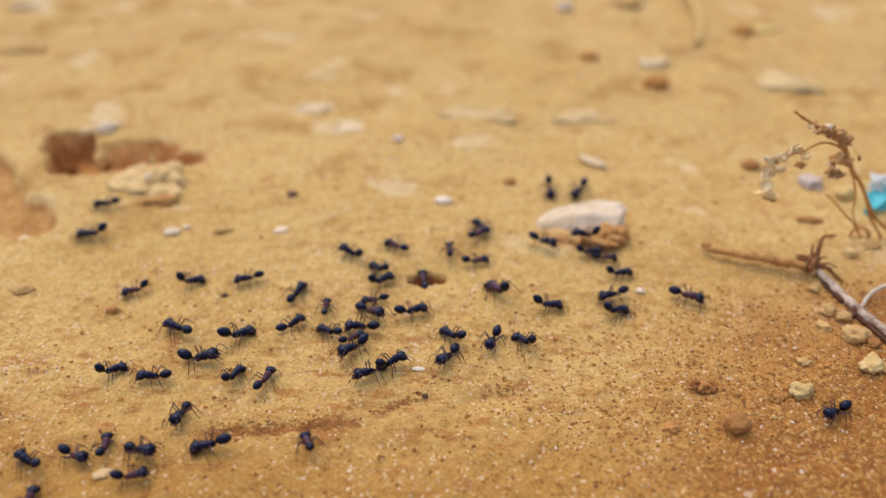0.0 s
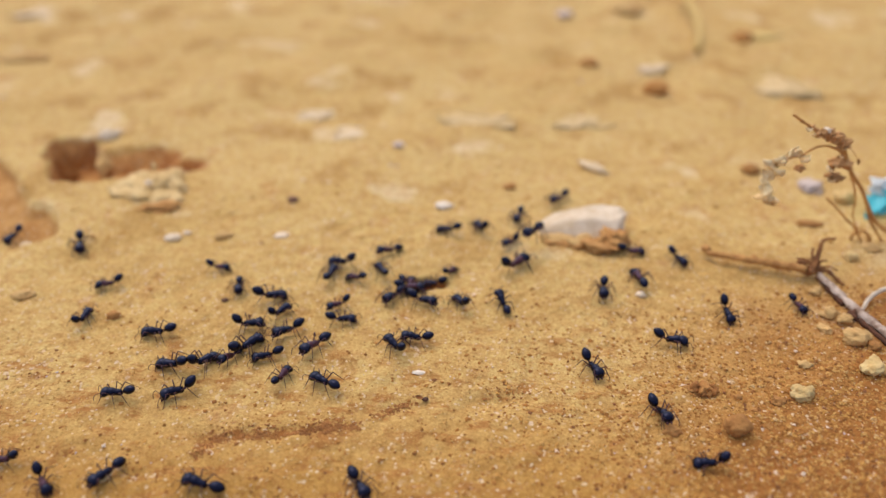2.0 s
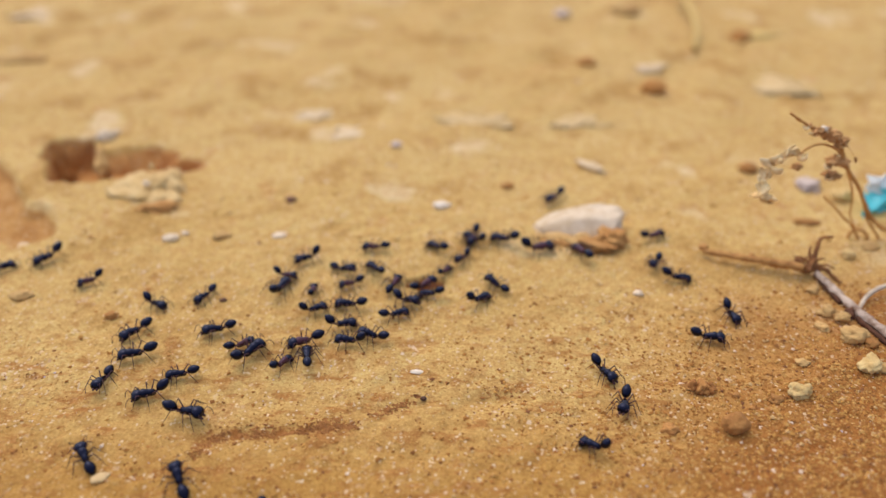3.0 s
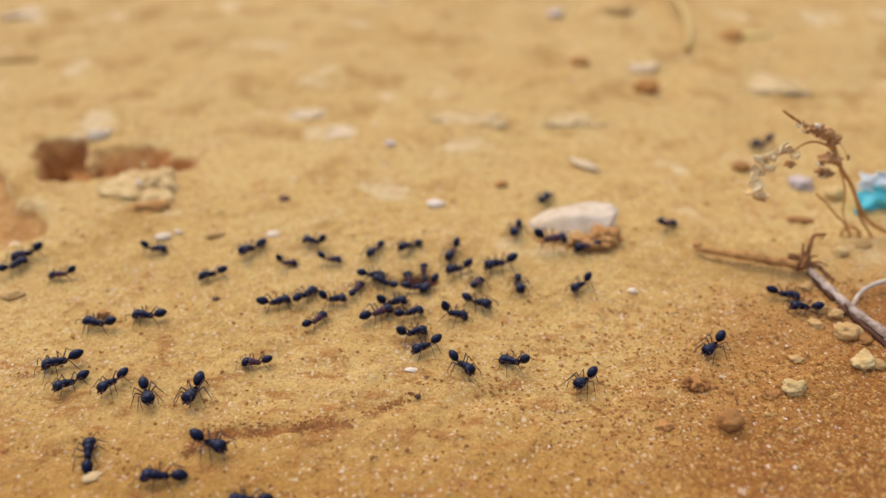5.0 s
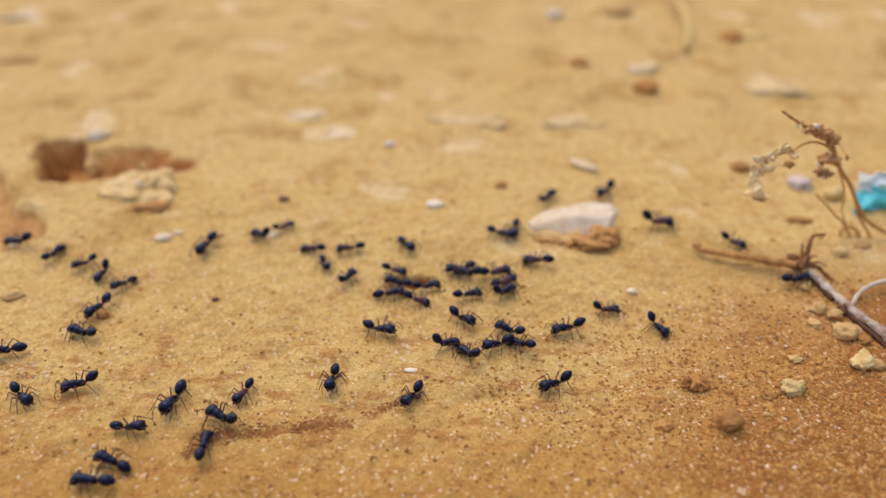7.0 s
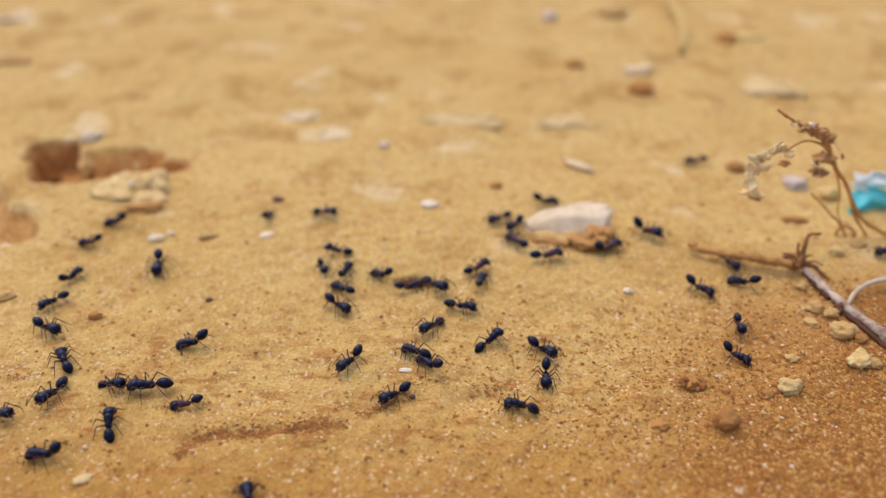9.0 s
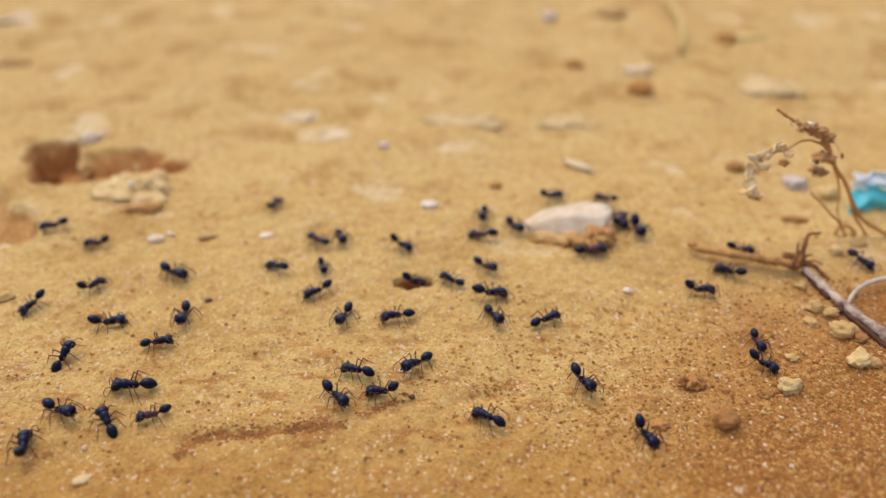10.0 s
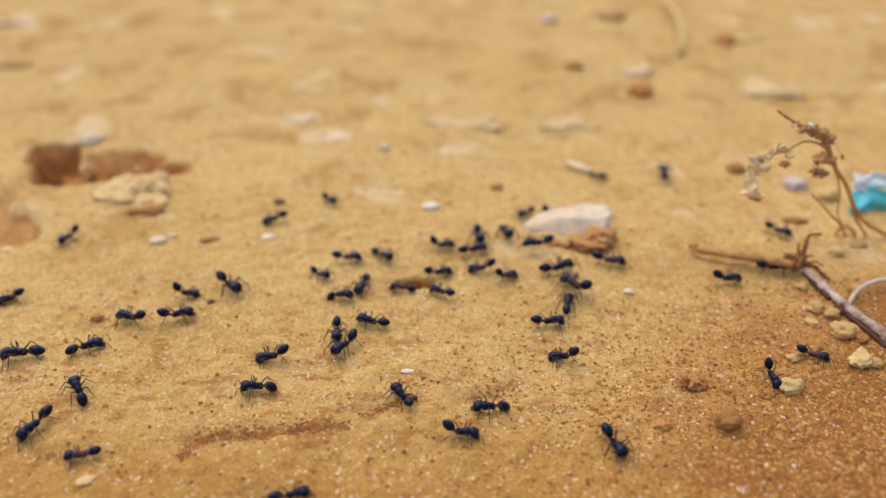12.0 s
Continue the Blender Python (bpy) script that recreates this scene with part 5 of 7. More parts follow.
    crawl(13, 1.08, [(0, 25.3, 147.8, -34, -7, 1.6), (0.5, 28.4, 144.3, -52, -18), (1, 23, 141, -52, -18), (1.5, 32.2, 138.8, -54, -3), (2, 36.8, 131.2, -101, -11), (2.25, 41.5, 130.1, -56, -6), (2.5, 46.3, 129, -12, 0), (3, 55.5, 136, -6, 12), (5, 79.6, 128.2, -19, 0), (5.5, 81.4, 129.1, -28, 6), (6, 83.4, 131.1, -3, 0), (6.5, 83.9, 132.5, 9, 0), (7, 84.6, 133.4, 14, 0), (8, 78.8, 133.2, 83, 8), (9, 73, 132.9, 152, 16), (9.5, 72.4, 132.7, 130, -5), (10, 71.1, 137.1, 145, 7), (10.5, 68.9, 140.9, 216, -18), (11, 67.7, 138.2, 159, 4), (11.17, 70, 138.2, 106, 3), (11.33, 72.4, 138.2, 53, 1), (11.5, 74.7, 138.2, 0, 0), (12, 81.7, 138.2, 0, 0)])
    crawl(14, 1.07, [(0, 35.1, 147.7, 169, 0, 3.8), (0.5, 28.4, 147.8, 156, -7, 3.1), (1, 21.7, 147.4, 141, 18, 4.5), (1.5, 12.4, 155.5, 186, 18), (2, 9.9, 157.5, 119, 11), (3.5, 7.6, 148.3, 163, 0), (5, 5.3, 139.1, 206, -12), (5.5, 4.1, 136.3, 196, 0), (5.75, 5, 135.9, 252, -9), (6, 6, 135.4, 307, -18), (6.5, 8, 133.3, 305, -18), (6.75, 11.9, 131.7, 352, -6), (7, 15.8, 130.1, 398, 6), (9, 7.5, 125.1, 338, -8), (9.5, 15.5, 122.9, 324, -11), (10, 14.3, 121, 292, -17), (10.5, 14.4, 115.8, 270, -18), (11, 19.5, 116.9, 335, 0), (11.5, 22, 117.7, 342, 0), (12, 25.7, 120.3, 365, 0)])
    crawl(15, 0.96, [(0, 35.7, 144.4, 4, 2), (0.5, 41.6, 146.3, 5, -10), (1, 44.4, 147.6, -11, 0), (1.5, 52.6, 146.5, -30, 0), (2, 57.5, 144, -65, 0), (2.5, 56.9, 143.5, -81, -12), (3, 51.6, 141.1, -125, -18), (5, 33.7, 131.9, -141, 0), (5.5, 31.2, 128.9, -122, -14), (6, 34.4, 127.3, -62, -17), (6.5, 39.6, 123.7, -51, -7), (7, 48.4, 118.5, -62, 3), (9, 63.2, 108.8, -44, 0), (9.5, 67.3, 106.4, -69, 5), (10, 67.6, 105.8, -43, 0), (10.5, 68.5, 105.1, -41, 0), (11, 68.6, 104.8, -31, 0), (11.5, 68.6, 104.9, -31, 0), (12, 67.6, 103, -77, 17)])
    crawl(16, 0.89, [(0, 39.7, 142.9, -3, -1), (0.5, 55, 141.6, -55, -16), (1, 62.1, 139.9, -76, -11), (1.5, 74.4, 133.2, -55, 0), (2, 79.8, 126.1, -78, -1), (2.5, 81.6, 116.2, -57, 0), (3, 100, 110, -18, 0), (4, 101.5, 109.5, -18, 0), (4.5, 108.1, 107.3, -18, 0), (5, 114.8, 105.1, -18, 0), (12, 118.6, 103.9, -18, 0)])
    crawl(17, 1.02, [(0, 41.8, 136.8, 3, 0), (0.5, 56.6, 138.6, -53, -18), (1, 62.2, 133.2, 1, 18), (1.25, 63.3, 132.2, -39, 18), (1.5, 64.5, 131.2, -79, 18), (2, 63, 124.2, -86, 15), (2.5, 62.5, 122.7, -106, 8), (3, 64.3, 122.7, -85, -5), (4, 72.9, 122.9, -135, -7), (5, 81.6, 123.1, -185, -8), (5.5, 59.8, 126.3, -170, -14), (6, 40.6, 129.2, -200, 15), (6.5, 29.6, 125.3, -220, 7), (7, 15.7, 117.2, -208, -5), (9, -20.2, 132.6, -219, 10), (9.5, -31.6, 137.7, -167, 0), (10, -36.4, 141.7, -214, 15), (10.5, -37.1, 145.1, -244, 13), (11, -39.1, 153.6, -237, 15), (11.5, -40.1, 160.5, -193, 18), (12, -40.8, 162.9, -169, 18)])
    crawl(18, 1.14, [(0, 55.6, 127.9, -27, 0), (0.5, 55.3, 126.2, -62, -2), (1, 53.1, 126.5, 12, -18), (1.5, 48.7, 129.2, 70, -15), (2, 46.2, 135.9, 98, 12), (2.5, 37.6, 140.8, 116, 3), (3, 34.7, 145.3, 118, 16), (4, 36.2, 146.2, 160, 6), (5, 37.6, 147.2, 203, -4), (5.5, 34.4, 140.2, 252, 0), (6, 29.5, 137.7, 217, -6), (6.5, 24.8, 136.4, 205, -3), (7, 25, 141.3, 158, 18), (9, 21.6, 149.9, 119, 8), (9.5, 15.9, 151.2, 147, 18), (10, 13.8, 153.6, 162, 18), (10.25, 14.1, 153.7, 223, 0), (10.5, 14.4, 153.7, 284, -18), (11, 15, 152, 304, -18), (11.5, 14.8, 152.6, 301, -18), (12, 19.4, 154.5, 275, -18)])
    crawl(19, 1.04, [(0, 38.5, 128.6, 199, 0), (0.5, 28.4, 126.9, 167, 0), (1, 19.4, 126.5, 184, 0), (1.5, 16.2, 125.6, 152, -3), (2, 13.3, 128.1, 109, -15), (2.5, 11.8, 130.6, 133, -5), (3, 12.6, 134.2, 137, -10), (4, 16.1, 133.5, 204, -10), (5, 19.5, 132.8, 271, -10), (5.5, 24.9, 127.7, 293, -15), (6, 23.4, 120.8, 229, -13), (6.5, 20, 117.5, 201, 0), (7, 18.4, 113.3, 145, 18), (8, 20.8, 108.5, 205, 5), (9, 23.1, 103.6, 265, -8), (9.5, 31.1, 97.2, 303, -10), (10, 39.6, 88.3, 288, -8), (10.5, 33.9, 89.5, 243, -18), (11, 34.6, 90.2, 186, -16), (11.25, 35.6, 95.6, 141, 1), (11.5, 36.7, 100.9, 97, 18), (12, 27.6, 109.8, 166, 18)])
    crawl(20, 1.11, [(0, 38, 123.5, 20, 18), (0.25, 39.8, 123, -31, 3), (0.5, 41.6, 122.6, -81, -12), (1, 39.9, 121.3, -111, -18), (1.5, 39.6, 117.2, -98, -6), (1.75, 44.2, 116.2, -57, -3), (2, 48.7, 115.2, -15, 0), (2.5, 54.2, 115, -13, 0), (3, 57.2, 115.7, -11, 0), (4, 57.7, 113.6, -72, -1), (5, 58.1, 111.5, -134, -3), (5.5, 51.1, 113, -205, 10), (6, 41.9, 119.9, -223, 9), (6.5, 30.6, 119.1, -163, 0), (7, 28.4, 117.7, -166, 0), (8, 26.2, 114.5, -109, -8), (9, 24.1, 111.3, -51, -17), (9.5, 29, 106.4, -59, -14), (10, 30.4, 101.4, -68, -15), (10.5, 32.6, 96.1, -73, -18), (11, 30.5, 94.9, -116, -18), (11.5, 31, 93.9, -77, -12), (12, 33, 86, -74, -12)])
    crawl(21, 1.08, [(0, 23.5, 125.5, -1, 8), (0.5, 26.9, 121.4, -2, 0), (1, 30.6, 119, -24, 0), (1.5, 29.5, 113.7, -66, -1), (2, 30.8, 107.9, -67, -3), (2.5, 32.5, 107.9, -42, 11), (3, 33.3, 106.2, -61, -1), (4, 24.9, 106.7, -135, 9), (5, 16.5, 107.2, -208, 18), (5.5, 18.1, 106.5, -224, 0), (6, 17.8, 107.3, -226, 6), (6.25, 16.4, 107.2, -186, -5), (6.5, 15, 107, -146, -17), (6.75, 11.1, 108.3, -189, 1), (7, 7.2, 109.6, -232, 18), (7.67, -1.9, 115, -289, 10), (8.33, -11, 120.4, -345, 1), (9, -20, 125.8, -402, -7), (9.5, -15.5, 121.4, -431, -15), (10, -18.7, 121.7, -463, -18), (10.5, -20.6, 120.7, -426, -18), (11, -14.8, 117.8, -393, -7), (11.5, -14.9, 115.2, -425, -15), (12, -18.3, 112.3, -491, -6)])
    crawl(22, 1.30, [(0, 13, 129.9, 128, 18), (0.5, 11.4, 130.8, 129, 7), (1, 8.7, 134.5, 142, 0), (1.5, 10.5, 135.9, 118, -1), (1.75, 14, 138.7, 75, -2), (2, 17.6, 141.5, 33, -3), (2.5, 22, 144.1, 20, 0), (3, 24.2, 147.9, 2, 0), (5, 28.6, 147.4, -3, 0, 2.7), (5.5, 34.4, 146.9, 19, 0, 5.5), (6, 44.4, 147, -15, 0, 4.6), (6.5, 53.5, 156.4, -4, 6), (7, 58.1, 157.6, -11, 0), (9, 55.9, 153.2, -49, -14), (9.5, 55.5, 155.6, -7, 10), (9.75, 54.6, 155, -48, -4), (10, 53.6, 154.4, -89, -18), (10.5, 55.5, 156.9, -135, -18), (11, 51.6, 155.3, -123, -18), (11.5, 45.9, 137.8, -150, -11), (11.75, 39.5, 134.8, -191, -5), (12, 33.1, 131.8, -233, 1)])
    crawl(23, 1.02, [(0, -4.6, 137.1, 94, 1), (0.5, -4.6, 137.5, 93, 0), (1, -4.5, 136.9, 98, 5), (3, -11, 135.2, 67, 4), (5, -6.2, 137.4, 101, -11), (5.5, -7.9, 138.8, 95, -18), (6, -21.9, 144.3, 150, 18), (6.25, -24.8, 146.6, 197, 0), (6.5, -27.7, 149, 245, -18), (6.75, -28.9, 148.9, 206, 0), (7, -30.1, 148.8, 167, 18), (7.67, -29.1, 154, 225, 9), (8.33, -28.1, 159.2, 282, 0), (9, -27.2, 164.5, 340, -9), (9.5, -23.3, 157.9, 315, -11), (10, -22.2, 153.2, 287, -10), (10.5, -21.9, 153.2, 282, -14), (11, -17.1, 149.1, 301, -15), (11.5, -13.9, 147.7, 329, -11), (12, -11.6, 145.9, 319, -8)])
    crawl(24, 1.03, [(0, -15, 139, 140, 15), (0.5, -17, 139.9, 158, -4), (1, -16.1, 140.5, 137, 1), (1.5, -14, 138.9, 156, -9), (2, -14.7, 140.1, 116, 6), (2.5, -15, 140.8, 113, 11), (3, -15.6, 140.3, 132, 6), (5, -12, 134.9, 145, -4), (5.5, -11.7, 134.4, 115, 12), (6, -11.4, 134.6, 91, 5), (6.5, -12, 137.4, 112, 7), (7, -8.8, 135.1, 151, 0), (9, -11.2, 137.8, 142, 18), (9.25, -13.4, 137.3, 190, 2), (9.5, -15.6, 136.8, 238, -13), (10, -25.7, 131.8, 214, 1), (10.5, -31.7, 127.1, 274, -7), (11, -23.5, 123.7, 314, 1), (11.5, -17.8, 120, 322, 0), (12, -20.2, 117.3, 272, -10)])
    crawl(25, 1.08, [(0, -14.5, 134.7, 32, 1), (0.5, -11.2, 133.6, 58, -3), (1, -5.1, 133.9, 17, 0), (2, -7.6, 135.8, -53, -18), (2.5, -5.9, 131.9, -92, 0), (3, -7.2, 128.3, -30, -18), (5, -9.5, 127.1, 11, -4), (5.5, -6.7, 132.1, 61, 0), (6, -3.9, 137.1, 61, 35, -12), (12, -3.9, 137.1, 61, 35, -15)])
    crawl(26, 0.90, [(0, -15.7, 127.5, 196, 0), (0.5, -16.2, 128.2, 187, 0), (1, -20.6, 129.8, 150, 1), (1.5, -17.1, 133.3, 183, 18), (2, -20.4, 137.1, 154, 18), (2.5, -19, 135.2, 153, -12), (3, -21.3, 134.8, 202, 0), (4, -19.7, 133.6, 135, 3), (5, -18.2, 132.3, 69, 6), (5.5, -17.8, 137, 56, -8), (6, -17, 138.3, 52, -4), (6.5, -14.8, 141.9, 29, 8), (7, -9.3, 139.5, -24, 0), (7.5, -3.9, 137.1, -24, 35, -12), (12, -3.9, 137.1, -24, 35, -15)])
    crawl(27, 1.15, [(0, -15.4, 122.4, -42, -18), (0.5, -11.1, 121.5, -44, -18), (1, -17.5, 120.8, -110, -18), (1.5, -21, 118.2, -102, -10), (2, -27.5, 113.3, -128, -9), (2.5, -30.9, 112.2, -138, -1), (3, -29.1, 114.7, -156, 0), (3.67, -23.6, 117.4, -216, 0), (4.33, -18.1, 120.2, -275, 1), (5, -12.6, 123, -335, 1), (5.5, -8.5, 128.8, -289, 18), (6, -4.2, 133.9, -325, 9), (6.5, 2.5, 137.4, -334, -3), (7, 14.7, 137.7, -348, 0), (9, 29.1, 143.4, -355, -9), (9.5, 39, 147.1, -348, -3), (10, 40.2, 145.8, -357, -5), (10.5, 39.7, 146.1, -350, -7), (11, 39.8, 144.6, -350, -6), (11.5, 42.4, 142, -405, -15), (12, 43.4, 142, -380, 0)])
    crawl(28, 1.11, [(0, -6.6, 123.2, 16, -2), (0.5, -3.5, 127.6, 55, 12), (1.25, -3.9, 128.1, 14, 2), (2, -4.3, 128.5, -28, -8), (2.25, -4.1, 132.8, 30, 13, -6), (2.5, -3.9, 137.1, 87, 35, -12), (12, -3.9, 137.1, 87, 35, -15)])
    crawl(29, 0.86, [(0, -26.2, 125.1, 88, -7), (0.5, -26.6, 126, 109, -8), (1, -25.7, 126.5, 101, -8), (1.25, -24.2, 126.7, 142, -4), (1.5, -22.6, 126.8, 183, 0), (2, -23.8, 127.2, 207, 0), (2.5, -25.6, 128.9, 160, 0), (3, -29.7, 131.8, 89, 7), (5, -36.5, 142.8, 13, 18), (5.5, -36.4, 143.6, 50, 12), (6, -37.2, 147.9, 65, 17), (6.5, -37.6, 153.5, 83, 6), (7, -38.8, 158.1, 27, -5), (9, -42.6, 162.9, 85, 15), (9.5, -43.1, 169.5, 44, -3), (10, -41.8, 168.8, 71, 1), (10.25, -39.3, 168.2, 19, 1), (10.5, -36.7, 167.5, -33, 0), (11, -28.5, 168.9, -16, -7), (11.5, -26.9, 169.4, -52, -15), (12, -27.1, 171.6, -44, -18)])
    crawl(30, 0.99, [(0, -32.5, 119.5, 42, -7), (0.5, -32.8, 121.7, 69, -2), (1, -32.5, 122.7, 33, -7), (1.5, -31.2, 124.4, -4, 0), (2, -22.2, 122.3, -2, 0), (2.5, -15.8, 122.5, 41, -10), (3, -10, 123.6, 14, 0), (5, -5.5, 123.2, 19, 0), (5.5, -5.1, 123.6, 56, 4), (6, -0.9, 129.2, 44, 8), (6.5, -1, 132.4, 22, 14), (7, -1.5, 133.2, 14, -1), (9, -4.5, 133.6, 22, 4), (9.5, -6.0, 136.6, 20, 55, -2.2), (10, -4.2, 136.4, 20, 30, -1.0), (10.5, -3.8, 136.8, 60, 42, -1.4), (11, -4.3, 136.2, 25, 15, -0.8), (11.5, -1.2, 137.2, 44, -6), (12, 2, 139.4, 7, 0)])
    crawl(31, 0.99, [(0, -24.3, 116.8, 152, 11), (0.5, -24, 115.2, 118, 10), (1, -26.8, 116.2, 163, 0), (1.5, -29.8, 114.4, 211, -7), (2, -37, 111.1, 202, 0), (2.5, -42.7, 106.7, 225, -12), (3, -52.9, 105.8, 195, 0), (5, -64.1, 102.2, 237, -10), (5.5, -64, 99, 277, -18), (6, -63.5, 92, 314, -13), (6.5, -58.8, 90.5, 350, -7), (7, -56.4, 91.7, 352, -16), (9, -62.1, 102.9, 348, -18), (9.5, -66.5, 106, 396, 18), (10, -56.9, 114.9, 370, 0), (10.5, -45.6, 123.3, 352, 0), (11, -37.2, 126.5, 363, 0), (11.5, -30.9, 129.3, 385, -2), (12, -20.4, 130.7, 344, -13)])
    crawl(32, 1.10, [(0, -17.9, 117.7, 176, -2), (0.5, -21.3, 120.1, 161, 7), (1, -27.5, 120.2, 217, -14), (1.5, -29.2, 118.9, 186, 1), (2, -34, 117.9, 222, -12), (2.5, -39.8, 117.9, 190, 0), (3, -48.6, 119.1, 194, 0), (5, -73.4, 120.6, 171, 0), (5.5, -75.9, 120, 176, 0), (6, -75.3, 119.6, 164, -6), (6.5, -75.7, 118.9, 138, -4), (7, -76, 118.2, 158, 0), (9, -74.7, 109.9, 124, -1), (9.5, -74.6, 110.7, 97, -18), (10, -74.8, 111.5, 75, -18), (10.5, -75, 111.1, 102, -12), (11, -74.6, 112.3, 64, -10), (11.5, -74.3, 115, 68, -5), (12, -72.2, 114.5, 19, 0)])
    crawl(33, 0.82, [(0, -18.9, 114.4, 22, -7), (0.5, -8.3, 116.6, 21, -5), (1, -4.4, 122, 62, -2), (1.5, -2.9, 131.2, 71, 10), (2, 1.5, 140, 49, 18), (5, -2.7, 139.1, 93, -18), (5.25, -3.3, 138.1, 166, 8, -6), (5.5, -3.9, 137.1, 240, 35, -12), (12, -3.9, 137.1, 240, 35, -15)])
    crawl(34, 1.11, [(0, -19, 110.4, 221, -13), (0.5, -21.7, 107.3, 218, -8), (1, -31.3, 106.7, 201, 0), (1.5, -42.8, 104.3, 233, -8), (2, -52.6, 101.2, 204, 0), (2.5, -55, 100.1, 192, 0), (3, -57.5, 100.4, 201, 0), (4, -56.9, 100, 250, -7), (5, -56.2, 99.5, 299, -15), (5.5, -57.2, 100.9, 276, -15), (6, -59.4, 101.6, 252, 0), (6.5, -65.9, 102.3, 189, 0), (7, -70.3, 102.5, 199, 4), (9, -73.5, 100, 250, -18), (9.25, -72.6, 99.3, 291, -14), (9.5, -71.7, 98.7, 332, -11), (10, -69.1, 95.6, 335, -11), (10.5, -68.7, 91.4, 303, -9), (11, -71.4, 92.3, 260, -11), (11.5, -72.4, 93, 249, 1), (12, -73.8, 92.8, 244, 3)])
    crawl(35, 1.08, [(0, -14.9, 104, 211, -7), (0.5, -22.4, 99.1, 221, -18), (1, -21.9, 98.4, 227, -18), (1.5, -23.2, 100.6, 182, 0), (2, -23.8, 103.1, 149, 6), (2.5, -25.2, 104.9, 144, 4), (3, -27.7, 109.7, 101, 15), (5, -29.7, 129.8, 54, 15), (5.25, -27.2, 129.2, 10, -1), (5.5, -24.8, 128.6, -35, -18), (6, -18, 125.5, -48, -18), (6.5, -16, 127.4, -8, 0), (7, -10.2, 131, 13, 3), (7.6, -7.2, 134, 40, 0), (8, -4.4, 136.6, 60, 30, -6), (8.3, -3.9, 137.1, 60, 35, -13), (10.1, -3.9, 137.1, 110, 35, -13), (10.3, -7.5, 136.8, 120, 10, -3), (10.5, -10.2, 136.4, 101, 9), (11, -10.3, 138, 127, -13), (11.5, -13.7, 139.8, 166, -6), (11.75, -14.9, 137.2, 210, -4), (12, -16, 134.7, 255, -2)])
    crawl(36, 1.07, [(0, -10.2, 106.7, 31, -7), (0.5, -5.9, 110.2, 50, 10), (1, -5, 109.9, 55, 4), (1.5, -6.1, 111, 70, 3), (2, -10.2, 113.1, 128, -1), (2.5, -15.6, 114.7, 176, 0), (3, -19.3, 114.4, 177, 0), (3.67, -14.5, 115.2, 125, 0), (4.33, -9.6, 116, 72, 0), (5, -4.8, 116.8, 20, 0), (5.5, -1.9, 118.1, 35, -6), (6, -3, 118.9, 7, 0), (6.5, 1.7, 113.9, 9, -3), (7, 1.9, 113.1, 21, 17), (8, -0.4, 111.8, 84, 16), (9, -2.8, 110.4, 147, 14), (9.5, -11.3, 109.1, 171, 10), (10, -14.3, 105, 161, 13), (10.5, -23.9, 103.2, 176, 0), (11, -29.1, 101.4, 179, 0), (11.5, -26.9, 101.4, 220, -18), (12, -34.4, 102.3, 179, 0)])
    crawl(37, 1.12, [(0, 0.8, 108.2, 240, -18), (0.5, -7.2, 98, 203, 0), (1, -17.2, 90.7, 243, -8), (1.5, -19.6, 83.8, 279, -3), (2, -14.2, 78.2, 295, -18), (2.5, -13.1, 71.2, 278, 0), (3, -12.1, 64.3, 278, 0), (3.5, -11.1, 57.4, 278, 0), (4, -10.1, 50.5, 278, 0), (12, -9.5, 46.5, 278, 0)])
    crawl(38, 1.05, [(0, 2.1, 115.4, 141, 11), (0.5, 0.9, 116.3, 155, 9), (1, 1.4, 116.5, 138, 17), (1.5, -2.6, 115.2, 162, 18), (2, -5.9, 116.2, 166, 1), (2.5, -10.3, 116.8, 167, -8), (3, -14.9, 116.4, 158, -4), (5, -2.2, 111.8, 219, -8), (5.5, -4.1, 110.7, 233, -16), (6, -16.5, 111.5, 221, -5), (6.5, -21.8, 107.4, 241, 11), (7, -20.6, 102.6, 264, -17), (9, -16.4, 107.6, 234, -5), (9.5, -22.7, 102.4, 280, -11), (10, -17.8, 98.6, 312, -5), (10.5, -14.3, 87.5, 308, -18), (11, -5.9, 87.2, 337, -7), (11.5, 0.3, 89.6, 367, 18), (12, 5, 89.4, 360, 13)])
    crawl(39, 1.07, [(0, 10.3, 113.1, 250, -18), (0.5, 13.7, 108.6, 293, -14), (1, 26.3, 106.6, 287, -12), (1.5, 34.7, 95.1, 268, -2), (2, 41.6, 94.3, 290, -17), (2.25, 40.4, 95.1, 250, -15), (2.5, 39.3, 95.9, 211, -13), (3, 35.4, 96.7, 255, -16), (5, 29.3, 102, 229, -18), (5.5, 27.1, 101.9, 209, -6), (6, 26, 102, 215, -8), (6.5, 25, 103.2, 161, 12), (7, 23.4, 101.4, 205, -7), (9, 17.3, 95.8, 159, 8), (9.5, 12.8, 94.9, 147, 7), (10, 11, 92.6, 143, 14), (10.5, 10.6, 91.6, 208, -18), (11, 11.7, 92.2, 212, -18), (11.5, 11.3, 94.3, 163, 15), (12, 10.9, 95.7, 185, 0)])
